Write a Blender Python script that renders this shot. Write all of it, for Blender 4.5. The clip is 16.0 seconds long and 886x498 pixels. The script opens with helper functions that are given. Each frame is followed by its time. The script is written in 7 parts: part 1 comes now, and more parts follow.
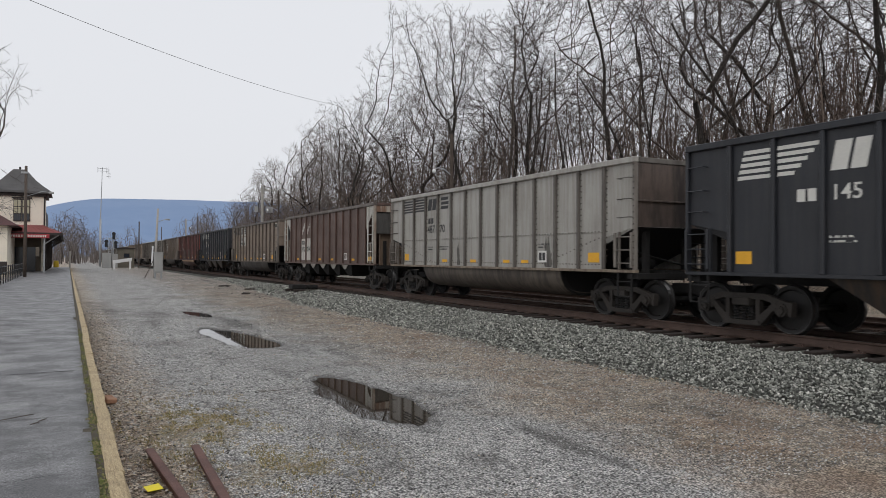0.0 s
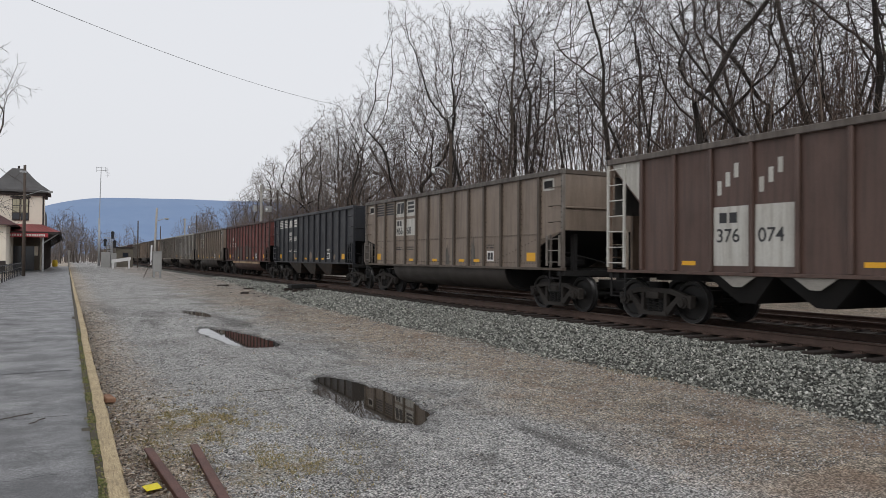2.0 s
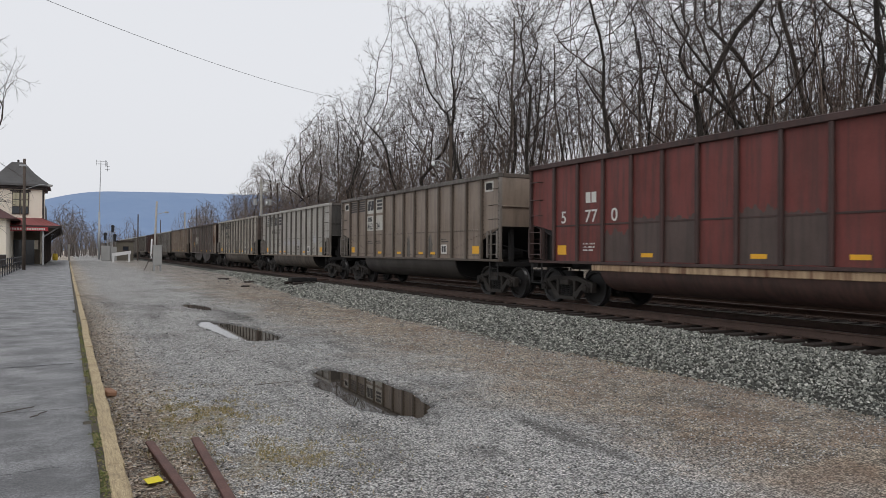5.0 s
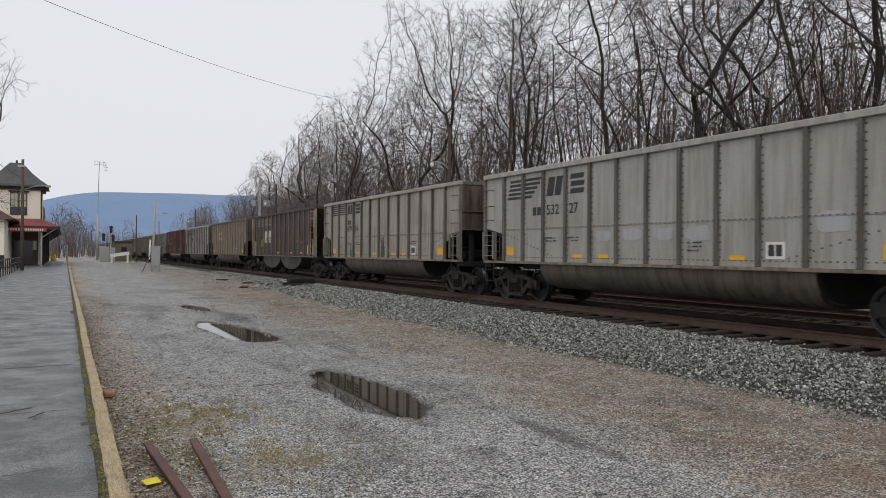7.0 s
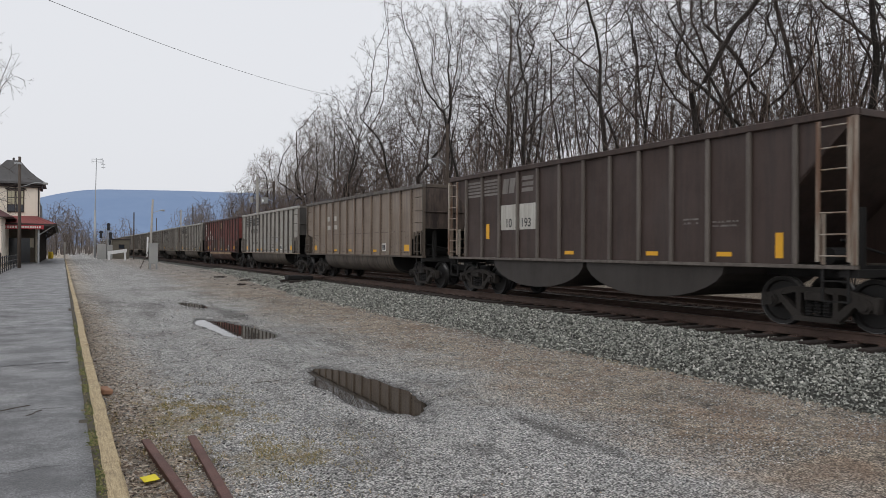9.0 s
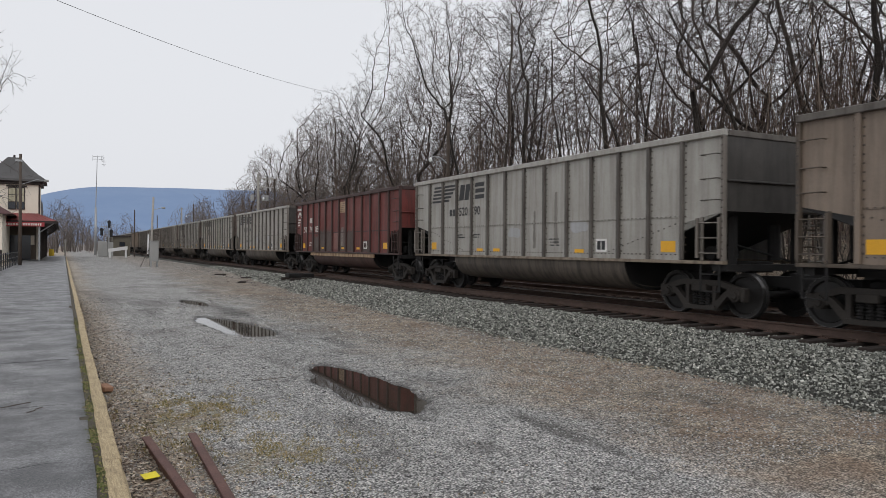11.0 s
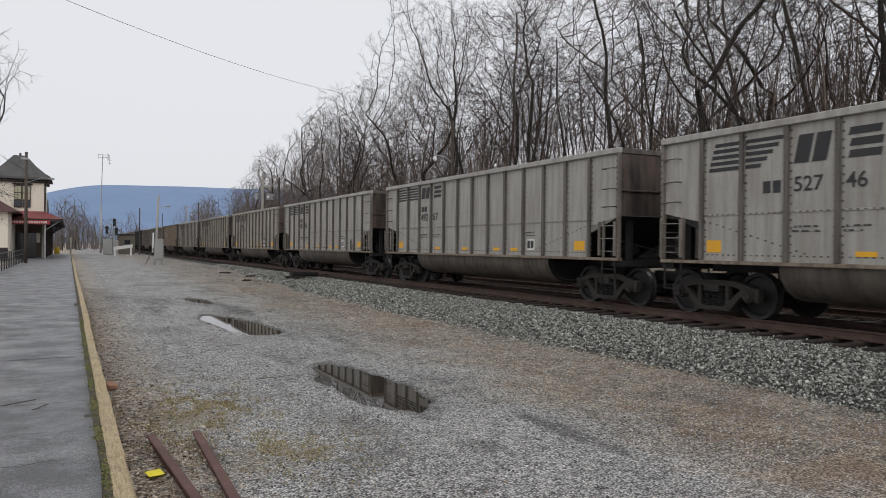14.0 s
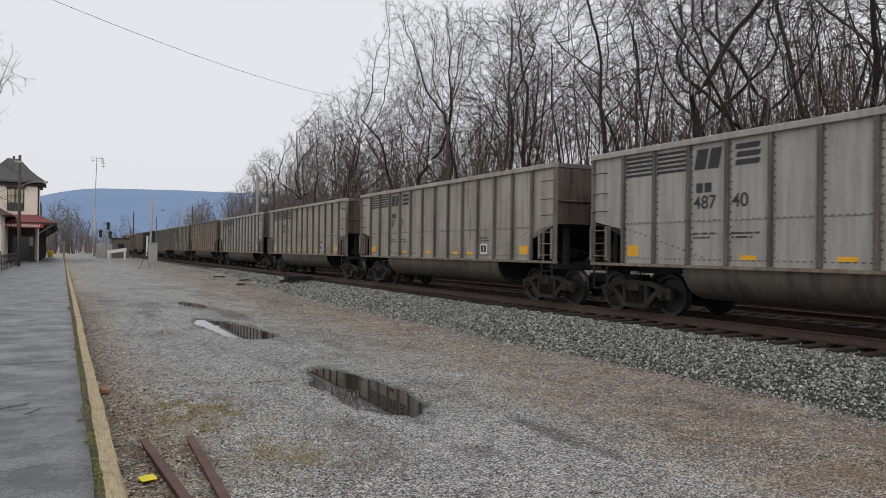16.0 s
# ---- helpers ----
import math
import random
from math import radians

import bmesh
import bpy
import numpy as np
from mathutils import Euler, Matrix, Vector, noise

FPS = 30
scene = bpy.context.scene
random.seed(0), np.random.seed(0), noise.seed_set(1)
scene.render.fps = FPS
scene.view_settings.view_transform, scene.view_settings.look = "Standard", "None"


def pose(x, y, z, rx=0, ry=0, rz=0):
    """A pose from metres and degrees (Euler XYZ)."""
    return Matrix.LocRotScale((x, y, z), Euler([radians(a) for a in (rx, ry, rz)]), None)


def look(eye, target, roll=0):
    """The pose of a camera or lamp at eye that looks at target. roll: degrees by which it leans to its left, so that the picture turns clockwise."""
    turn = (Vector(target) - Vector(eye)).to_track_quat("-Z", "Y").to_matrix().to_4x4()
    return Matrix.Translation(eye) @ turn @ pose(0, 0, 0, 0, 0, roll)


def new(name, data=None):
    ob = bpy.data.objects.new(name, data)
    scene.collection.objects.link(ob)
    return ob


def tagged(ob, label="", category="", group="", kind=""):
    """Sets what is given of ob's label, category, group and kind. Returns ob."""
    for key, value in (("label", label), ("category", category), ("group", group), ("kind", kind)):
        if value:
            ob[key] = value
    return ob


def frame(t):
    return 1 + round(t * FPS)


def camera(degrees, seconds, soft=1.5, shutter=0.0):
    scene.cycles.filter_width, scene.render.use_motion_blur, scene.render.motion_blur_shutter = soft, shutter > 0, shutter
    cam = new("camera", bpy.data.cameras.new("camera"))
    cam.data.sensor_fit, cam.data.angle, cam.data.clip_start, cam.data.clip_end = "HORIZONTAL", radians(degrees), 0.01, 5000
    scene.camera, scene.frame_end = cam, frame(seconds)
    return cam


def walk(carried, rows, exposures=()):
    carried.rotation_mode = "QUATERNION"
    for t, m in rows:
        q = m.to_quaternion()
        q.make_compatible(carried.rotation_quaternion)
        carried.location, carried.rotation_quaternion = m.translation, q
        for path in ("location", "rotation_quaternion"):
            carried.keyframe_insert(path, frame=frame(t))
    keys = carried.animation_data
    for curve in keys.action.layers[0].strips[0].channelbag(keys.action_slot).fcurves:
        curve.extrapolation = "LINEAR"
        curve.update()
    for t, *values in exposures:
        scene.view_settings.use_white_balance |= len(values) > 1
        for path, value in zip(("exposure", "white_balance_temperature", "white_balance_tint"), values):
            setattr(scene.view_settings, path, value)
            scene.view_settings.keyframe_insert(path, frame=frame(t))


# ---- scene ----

# ---- camera: hand-held at standing height on the platform ----
EYE = (0.0, 0.0, 1.6)
cam = camera(62.97, 16.0, soft=0.65, shutter=0.1)
VIEWS = (  # seconds, bearing to the right of the track, tilt up, lean
    (0, 27.397, 0.768, 0.331),
    (0.5, 27.456, 0.871, 0.345),
    (1, 27.512, 0.847, 0.356),
    (1.5, 27.503, 0.784, 0.401),
    (2, 27.473, 0.734, 0.382),
    (2.5, 27.47, 0.586, 0.34),
    (3, 27.459, 0.441, 0.325),
    (3.5, 27.307, 0.302, 0.308),
    (4, 27.331, 0.221, 0.284),
    (6.5, 27.61, 0.21, 0.348),
    (7, 27.572, 0.283, 0.356),
    (7.5, 27.565, 0.259, 0.25),
    (8, 27.6, 0.195, 0.273),
    (8.5, 27.653, 0.122, 0.264),
    (9, 27.739, 0.034, 0.27),
    (11.5, 27.698, -0.155, 0.393),
    (12, 27.767, -0.18, 0.436),
    (12.5, 27.59, -0.182, 0.495),
    (13, 27.432, -0.189, 0.518),
    (13.5, 27.346, -0.198, 0.57),
    (14, 27.358, -0.209, 0.538),
    (14.5, 27.49, -0.134, 0.538),
    (15, 2.7719e+01, -3.0000e-03, 5.1400e-01),
    (15.5, 27.798, 0.078, 0.503),
    (16, 27.768, 0.143, 0.663),
)


def gaze(yaw, tilt, lean):
    y, p = radians(yaw), radians(tilt)
    aim = (EYE[0] + math.sin(y) * math.cos(p), EYE[1] + math.cos(y) * math.cos(p), EYE[2] + math.sin(p))
    return look(EYE, aim, lean)


walk(cam, [(t, gaze(a, b, c)) for t, a, b, c in VIEWS])

# ---- overcast daylight ----
SUN_UP, SUN_TURN = radians(48), radians(205)
world = bpy.data.worlds.new("overcast_sky")
scene.world = world
world.use_nodes = True
wt = world.node_tree
wt.nodes.clear()
sky = wt.nodes.new("ShaderNodeTexSky")
sky.sky_type = "NISHITA"
sky.sun_disc = False
sky.sun_elevation, sky.sun_rotation = SUN_UP, SUN_TURN
sky.dust_density, sky.air_density = 6.0, 1.6
soft_sky = wt.nodes.new("ShaderNodeHueSaturation")
soft_sky.inputs["Saturation"].default_value = 0.25
soft_sky.inputs["Value"].default_value = 0.10
cloud = wt.nodes.new("ShaderNodeMixRGB")
cloud.inputs["Fac"].default_value = 0.86
cloud.inputs["Color2"].default_value = (0.846, 0.862, 0.908, 1)
glow = wt.nodes.new("ShaderNodeBackground")
glow.inputs["Strength"].default_value = 1.0
sky_out = wt.nodes.new("ShaderNodeOutputWorld")
wt.links.new(sky.outputs["Color"], soft_sky.inputs["Color"])
wt.links.new(soft_sky.outputs["Color"], cloud.inputs["Color1"])
wt.links.new(cloud.outputs["Color"], glow.inputs["Color"])
wt.links.new(glow.outputs["Background"], sky_out.inputs["Surface"])
sun_lamp = bpy.data.lights.new("sun", "SUN")
sun_lamp.energy, sun_lamp.angle, sun_lamp.color = 0.5, radians(40), (1.0, 0.97, 0.93)
sun = new("sun", sun_lamp)
sun.matrix_basis = look((-20, -30, 40), (6, 20, 0))


# ---- materials ----
def nodes_of(name):
    m = bpy.data.materials.new(name)
    m.use_nodes = True
    t = m.node_tree
    return m, t, t.nodes["Principled BSDF"]


def coord(t, scale=(1, 1, 1), which="Object"):
    c = t.nodes.new("ShaderNodeTexCoord")
    mp = t.nodes.new("ShaderNodeMapping")
    mp.inputs["Scale"].default_value = scale
    t.links.new(c.outputs[which], mp.inputs["Vector"])
    return mp.outputs["Vector"]


def noise_tex(t, vec, scale, detail=4.0, rough=0.6):
    n = t.nodes.new("ShaderNodeTexNoise")
    n.inputs["Scale"].default_value, n.inputs["Detail"].default_value = scale, detail
    n.inputs["Roughness"].default_value = rough
    t.links.new(vec, n.inputs["Vector"])
    return n.outputs["Fac"]


def ramp(t, value, stops):
    r = t.nodes.new("ShaderNodeValToRGB")
    els = r.color_ramp.elements
    while len(els) < len(stops):
        els.new(0.5)
    for e, (p, c) in zip(els, stops):
        e.position = p
        e.color = (*c, 1) if len(c) == 3 else c
    t.links.new(value, r.inputs["Fac"])
    return r.outputs["Color"]


def grey(v):
    return (v, v, v)


def mixed(t, fac, a, b, blend="MIX"):
    m = t.nodes.new("ShaderNodeMixRGB")
    m.blend_type = blend
    for sock, v in (("Fac", fac), ("Color1", a), ("Color2", b)):
        if isinstance(v, (int, float)):
            m.inputs[sock].default_value = v if sock == "Fac" else (v, v, v, 1)
        elif isinstance(v, tuple):
            m.inputs[sock].default_value = (*v, 1)
        else:
            t.links.new(v, m.inputs[sock])
    return m.outputs["Color"]


def bump(t, bsdf, height, strength=0.4, distance=0.01):
    b = t.nodes.new("ShaderNodeBump")
    b.inputs["Strength"].default_value, b.inputs["Distance"].default_value = strength, distance
    t.links.new(height, b.inputs["Height"])
    t.links.new(b.outputs["Normal"], bsdf.inputs["Normal"])


def arith(t, op, a, b=0.0):
    m = t.nodes.new("ShaderNodeMath")
    m.operation = op
    for i, v in enumerate((a, b)):
        if isinstance(v, (int, float)):
            m.inputs[i].default_value = v
        else:
            t.links.new(v, m.inputs[i])
    return m.outputs[0]


def plain(name, colour, rough=0.7, metal=0.0, vary=0.25, scale=6.0, relief=0.15):
    """A surface with blotches at two scales and a fine relief."""
    m, t, b = nodes_of(name)
    v = coord(t)
    big = noise_tex(t, v, scale * 0.22, 3)
    fine = noise_tex(t, v, scale * 5, 5)
    both = mixed(t, 0.45, big, fine)
    lo = tuple(c * (1 - vary) for c in colour)
    hi = tuple(min(1, c * (1 + vary)) for c in colour)
    t.links.new(ramp(t, both, [(0.3, lo), (0.7, hi)]), b.inputs["Base Color"])
    b.inputs["Roughness"].default_value, b.inputs["Metallic"].default_value = rough, metal
    bump(t, b, fine, relief, 0.01)
    return m


def car_paint(name, base, grime, amount=0.5, rust=(0.10, 0.045, 0.025), rust_amount=0.25, rough=0.62):
    """Old wagon paint: vertical dirt streaks, blotches, spots of rust."""
    m, t, b = nodes_of(name)
    info = t.nodes.new("ShaderNodeObjectInfo")
    c = t.nodes.new("ShaderNodeTexCoord")
    shift = t.nodes.new("ShaderNodeVectorMath")
    shift.operation = "MULTIPLY_ADD"
    shift.inputs[1].default_value = (1, 1, 1)
    t.links.new(c.outputs["Object"], shift.inputs[0])
    t.links.new(arith(t, "MULTIPLY", info.outputs["Random"], 37.0), shift.inputs[2])
    mp = t.nodes.new("ShaderNodeMapping")
    mp.inputs["Scale"].default_value = (1, 2.2, 0.16)
    t.links.new(shift.outputs[0], mp.inputs["Vector"])
    streak = noise_tex(t, mp.outputs["Vector"], 3.2, 6, 0.65)
    blotch = noise_tex(t, shift.outputs[0], 0.9, 4, 0.6)
    fine = noise_tex(t, shift.outputs[0], 26, 6, 0.7)
    dirt = arith(t, "MULTIPLY", ramp(t, streak, [(0.44, grey(0)), (0.62, grey(1))]), amount)
    col = mixed(t, dirt, base, grime)
    col = mixed(t, arith(t, "MULTIPLY", ramp(t, blotch, [(0.45, grey(0)), (0.75, grey(1))]), amount * 0.6), col, grime)
    spots = arith(t, "MULTIPLY", ramp(t, fine, [(0.60, grey(0)), (0.70, grey(1))]), ramp(t, blotch, [(0.35, grey(0)), (0.7, grey(1))]))
    col = mixed(t, arith(t, "MULTIPLY", spots, rust_amount), col, rust)
    thin = noise_tex(t, mp.outputs["Vector"], 11, 5, 0.7)
    col = mixed(t, arith(t, "MULTIPLY", ramp(t, thin, [(0.52, grey(0)), (0.66, grey(1))]), amount * 0.3), col, grime)
    tone = mixed(t, 0.22, col, fine, "OVERLAY")
    t.links.new(tone, b.inputs["Base Color"])
    t.links.new(ramp(t, blotch, [(0.3, grey(rough - 0.12)), (0.7, grey(rough + 0.15))]), b.inputs["Roughness"])
    bump(t, b, mixed(t, 0.5, blotch, fine), 0.12, 0.015)
    return m


def island_stone(name, stops, rough=0.85):
    m, t, b = nodes_of(name)
    g = t.nodes.new("ShaderNodeNewGeometry")
    col = ramp(t, g.outputs["Random Per Island"], stops)
    fine = noise_tex(t, coord(t), 90, 4)
    t.links.new(mixed(t, 0.35, col, fine, "OVERLAY"), b.inputs["Base Color"])
    b.inputs["Roughness"].default_value = rough
    return m


def ground_material():
    """Gravel of the lot: grey stone, brown strip before the ballast, worn wheel paths, leaf mould along the kerb, damp round the puddles."""
    m, t, b = nodes_of("gravel_ground")
    v = coord(t)
    sep = t.nodes.new("ShaderNodeSeparateXYZ")
    t.links.new(v, sep.inputs[0])
    x = sep.outputs["X"]
    wob = noise_tex(t, v, 0.55, 5)
    wob2 = noise_tex(t, v, 2.6, 5, 0.7)
    cell = t.nodes.new("ShaderNodeTexVoronoi")
    cell.inputs["Scale"].default_value = 47
    t.links.new(v, cell.inputs["Vector"])
    fine = noise_tex(t, v, 60, 4, 0.7)
    cell.inputs["Randomness"].default_value = 1.0
    gap = ramp(t, cell.outputs["Distance"], [(0.24, grey(1.0)), (0.46, grey(0.66)), (0.68, grey(0.10))])
    stone = ramp(t, cell.outputs["Color"], [(0.1, (0.21, 0.205, 0.197)), (0.5, (0.70, 0.690, 0.668)), (0.9, (0.98, 0.975, 0.95))])
    stone = mixed(t, 0.42, stone, ramp(t, fine, [(0.40, (0.11, 0.107, 0.102)), (0.60, (0.92, 0.91, 0.89))]))
    stone = mixed(t, 0.9, stone, gap, "MULTIPLY")
    brown = ramp(t, mixed(t, 0.5, cell.outputs["Color"], fine), [(0.30, (0.17, 0.14, 0.10)), (0.5, (0.50, 0.412, 0.325)), (0.72, (0.84, 0.75, 0.60))])
    brown = mixed(t, 0.85, brown, gap, "MULTIPLY")
    # brown strip towards the ballast
    edge = arith(t, "ADD", x, arith(t, "MULTIPLY", arith(t, "SUBTRACT", wob, 0.5), 4.5))
    edge = arith(t, "ADD", edge, arith(t, "MULTIPLY", arith(t, "SUBTRACT", wob2, 0.5), 2.0))
    strip = ramp(t, arith(t, "DIVIDE", edge, 11.8), [(0.40, grey(0)), (0.58, grey(0.85)), (0.95, grey(0.8))])
    # mould along the kerb
    near = arith(t, "ADD", x, arith(t, "MULTIPLY", arith(t, "SUBTRACT", wob2, 0.5), 1.6))
    near = arith(t, "ADD", near, arith(t, "MULTIPLY", arith(t, "SUBTRACT", wob, 0.5), 1.2))
    mould = ramp(t, arith(t, "DIVIDE", near, 4.7), [(0.12, grey(0.85)), (0.32, grey(0))])
    fade = ramp(t, arith(t, "DIVIDE", sep.outputs["Y"], 100.0), [(0.22, grey(1)), (0.55, grey(0.15))])
    col = mixed(t, arith(t, "MULTIPLY", strip, fade), stone, brown)
    col = mixed(t, mould, col, ramp(t, fine, [(0.40, (0.07, 0.056, 0.044)), (0.60, (0.68, 0.58, 0.46))]))
    # darker, damp patches
    mp = t.nodes.new("ShaderNodeMapping")
    mp.inputs["Scale"].default_value = (1.0, 0.22, 1)
    t.links.new(v, mp.inputs["Vector"])
    patch = noise_tex(t, mp.outputs["Vector"], 0.8, 5, 0.6)
    col = mixed(t, ramp(t, patch, [(0.55, grey(0)), (0.68, grey(0.40))]), col, mixed(t, 0.75, (0.085, 0.080, 0.075), gap, "MULTIPLY"))
    light = noise_tex(t, v, 0.21, 3)
    col = mixed(t, ramp(t, light, [(0.45, grey(0)), (0.75, grey(0.10))]), col, (0.36, 0.36, 0.355))
    clump = noise_tex(t, v, 11, 7, 0.75)
    warm = noise_tex(t, v, 1.4, 5, 0.7)
    blot = noise_tex(t, v, 3.4, 6, 0.72)
    col = mixed(t, strip, col, mixed(t, 1.0, col, ramp(t, blot, [(0.36, (0.52, 0.50, 0.47)), (0.5, (0.95, 0.92, 0.88)), (0.64, (1.2, 1.14, 1.05))]), "MULTIPLY"))
    col = mixed(t, 1.0, col, ramp(t, clump, [(0.38, grey(0.54)), (0.50, grey(1.0)), (0.64, grey(1.15))]), "MULTIPLY")
    # broad mottling of fines and packed stone
    worn = noise_tex(t, coord(t, (1.0, 0.55, 1)), 0.95, 7, 0.7)
    col = mixed(t, 1.0, col, ramp(t, worn, [(0.36, (0.74, 0.72, 0.70)), (0.48, (1.05, 1.04, 1.025)), (0.64, (1.22, 1.21, 1.20))]), "MULTIPLY")
    # damp wheel marks: place and half lengths
    for cx, cy, rx, ry, depth in ((4.83, 6.4, 0.20, 1.25, 0.72), (3.7, 6.25, 0.30, 0.30, 0.55), (5.1, 14.6, 0.30, 1.3, 0.6), (3.35, 12.4, 0.25, 0.8, 0.4), (4.6, 22.5, 0.5, 2.4, 0.6), (2.6, 27.0, 0.8, 2.0, 0.5)):
        dx = arith(t, "DIVIDE", arith(t, "SUBTRACT", x, cx), rx)
        dy = arith(t, "DIVIDE", arith(t, "SUBTRACT", sep.outputs["Y"], cy), ry)
        far = arith(t, "ADD", arith(t, "ADD", arith(t, "MULTIPLY", dx, dx), arith(t, "MULTIPLY", dy, dy)), arith(t, "MULTIPLY", arith(t, "SUBTRACT", wob2, 0.5), 2.4))
        col = mixed(t, ramp(t, far, [(0.15, grey(depth)), (0.95, grey(0))]), col, mixed(t, 0.75, (0.10, 0.092, 0.085), gap, "MULTIPLY"))
    # thin turf of moss and dead grass
    for cx, cy, rx, ry in ((1.35, 8.9, 0.72, 1.35), (1.85, 6.9, 0.5, 0.65), (0.95, 7.6, 0.4, 0.8), (9.0, 9.6, 0.55, 1.2)):
        dx = arith(t, "DIVIDE", arith(t, "SUBTRACT", x, cx), rx)
        dy = arith(t, "DIVIDE", arith(t, "SUBTRACT", sep.outputs["Y"], cy), ry)
        far = arith(t, "ADD", arith(t, "ADD", arith(t, "MULTIPLY", dx, dx), arith(t, "MULTIPLY", dy, dy)), arith(t, "ADD", arith(t, "MULTIPLY", arith(t, "SUBTRACT", clump, 0.5), 4.5), arith(t, "MULTIPLY", arith(t, "SUBTRACT", warm, 0.5), 5.0)))
        turf = mixed(t, ramp(t, wob2, [(0.4, grey(0)), (0.6, grey(1))]), ramp(t, fine, [(0.36, (0.06, 0.045, 0.025)), (0.5, (0.25, 0.18, 0.10)), (0.64, (0.50, 0.38, 0.24))]),
                     ramp(t, fine, [(0.36, (0.05, 0.05, 0.02)), (0.5, (0.19, 0.165, 0.07)), (0.64, (0.38, 0.32, 0.16))]))
        col = mixed(t, ramp(t, far, [(0.0, grey(0.6)), (0.9, grey(0))]), col, turf)
    # wet margins of the hollows
    wet = arith(t, "DIVIDE", arith(t, "ADD", sep.outputs["Z"], arith(t, "ADD", arith(t, "MULTIPLY", arith(t, "SUBTRACT", wob2, 0.5), 0.02), 0.440)), 0.03)
    col = mixed(t, 1.0, col, ramp(t, wet, [(0.15, grey(0.38)), (0.75, grey(1.0))]), "MULTIPLY")
    col = mixed(t, arith(t, "MULTIPLY", strip, ramp(t, warm, [(0.46, grey(0)), (0.62, grey(0.62))])), col, mixed(t, 0.6, (0.35, 0.230, 0.155), gap, "MULTIPLY"))
    t.links.new(col, b.inputs["Base Color"])
    b.inputs["Roughness"].default_value = 0.9
    bump(t, b, mixed(t, 0.35, gap, mixed(t, 0.5, fine, clump)), 0.9, 0.025)
    return m


def kerb_material():
    """Old ochre paint on timber: speckled, chipped along the grain."""
    m, t, b = nodes_of("ochre_timber_kerb")
    speck = noise_tex(t, coord(t), 120, 5, 0.8)
    grain = noise_tex(t, coord(t, (9, 0.6, 4)), 6, 5, 0.7)
    dirt = noise_tex(t, coord(t), 2.2, 5, 0.6)
    col = ramp(t, speck, [(0.36, (0.12, 0.085, 0.05)), (0.5, (0.44, 0.34, 0.195)), (0.64, (0.66, 0.55, 0.37))])
    col = mixed(t, ramp(t, grain, [(0.48, grey(0)), (0.66, grey(0.6))]), col, (0.15, 0.11, 0.065))
    col = mixed(t, ramp(t, dirt, [(0.52, grey(0)), (0.70, grey(0.5))]), col, (0.17, 0.13, 0.085))
    t.links.new(col, b.inputs["Base Color"])
    b.inputs["Roughness"].default_value = 0.9
    bump(t, b, mixed(t, 0.5, speck, grain), 0.8, 0.008)
    return m


def asphalt_material():
    m, t, b = nodes_of("worn_asphalt")
    v = coord(t)
    fine = noise_tex(t, v, 75, 5, 0.8)
    mid = noise_tex(t, v, 5, 6, 0.65)
    big = noise_tex(t, v, 0.45, 4)
    patch = noise_tex(t, v, 1.5, 6, 0.7)
    col = ramp(t, fine, [(0.40, grey(0.015)), (0.5, (0.130, 0.130, 0.133)), (0.60, (0.42, 0.42, 0.425))])
    col = mixed(t, ramp(t, mid, [(0.40, grey(0)), (0.70, grey(0.45))]), col, (0.20, 0.201, 0.206))
    col = mixed(t, ramp(t, big, [(0.45, grey(0)), (0.7, grey(0.5))]), col, (0.075, 0.076, 0.080))
    col = mixed(t, ramp(t, patch, [(0.42, grey(0.55)), (0.56, grey(0))]), col, (0.052, 0.052, 0.055))
    sweep = noise_tex(t, coord(t, (0.45, 1.2, 1)), 0.9, 6, 0.72)
    col = mixed(t, ramp(t, sweep, [(0.46, grey(0)), (0.64, grey(0.45))]), col, (0.055, 0.056, 0.060))
    t.links.new(col, b.inputs["Base Color"])
    t.links.new(ramp(t, patch, [(0.35, grey(0.58)), (0.65, grey(0.36))]), b.inputs["Roughness"])
    bump(t, b, fine, 0.7, 0.008)
    return m


def bark_material(name, dark, light):
    m, t, b = nodes_of(name)
    v = coord(t, (1, 1, 0.2))
    a = noise_tex(t, v, 14, 6, 0.7)
    info = t.nodes.new("ShaderNodeObjectInfo")
    col = ramp(t, a, [(0.35, dark), (0.7, light)])
    tint = ramp(t, info.outputs["Random"], [(0.0, (0.75, 0.72, 0.70)), (1.0, (1.25, 1.22, 1.2))])
    t.links.new(mixed(t, 1.0, col, tint, "MULTIPLY"), b.inputs["Base Color"])
    b.inputs["Roughness"].default_value = 0.9
    return m


def water_material():
    m, t, b = nodes_of("puddle_water")
    b.inputs["Base Color"].default_value = (0.030, 0.024, 0.018, 1)
    b.inputs["Roughness"].default_value = 0.02
    b.inputs["IOR"].default_value = 1.33
    bump(t, b, noise_tex(t, coord(t), 3.0, 2), 0.02, 0.01)
    return m


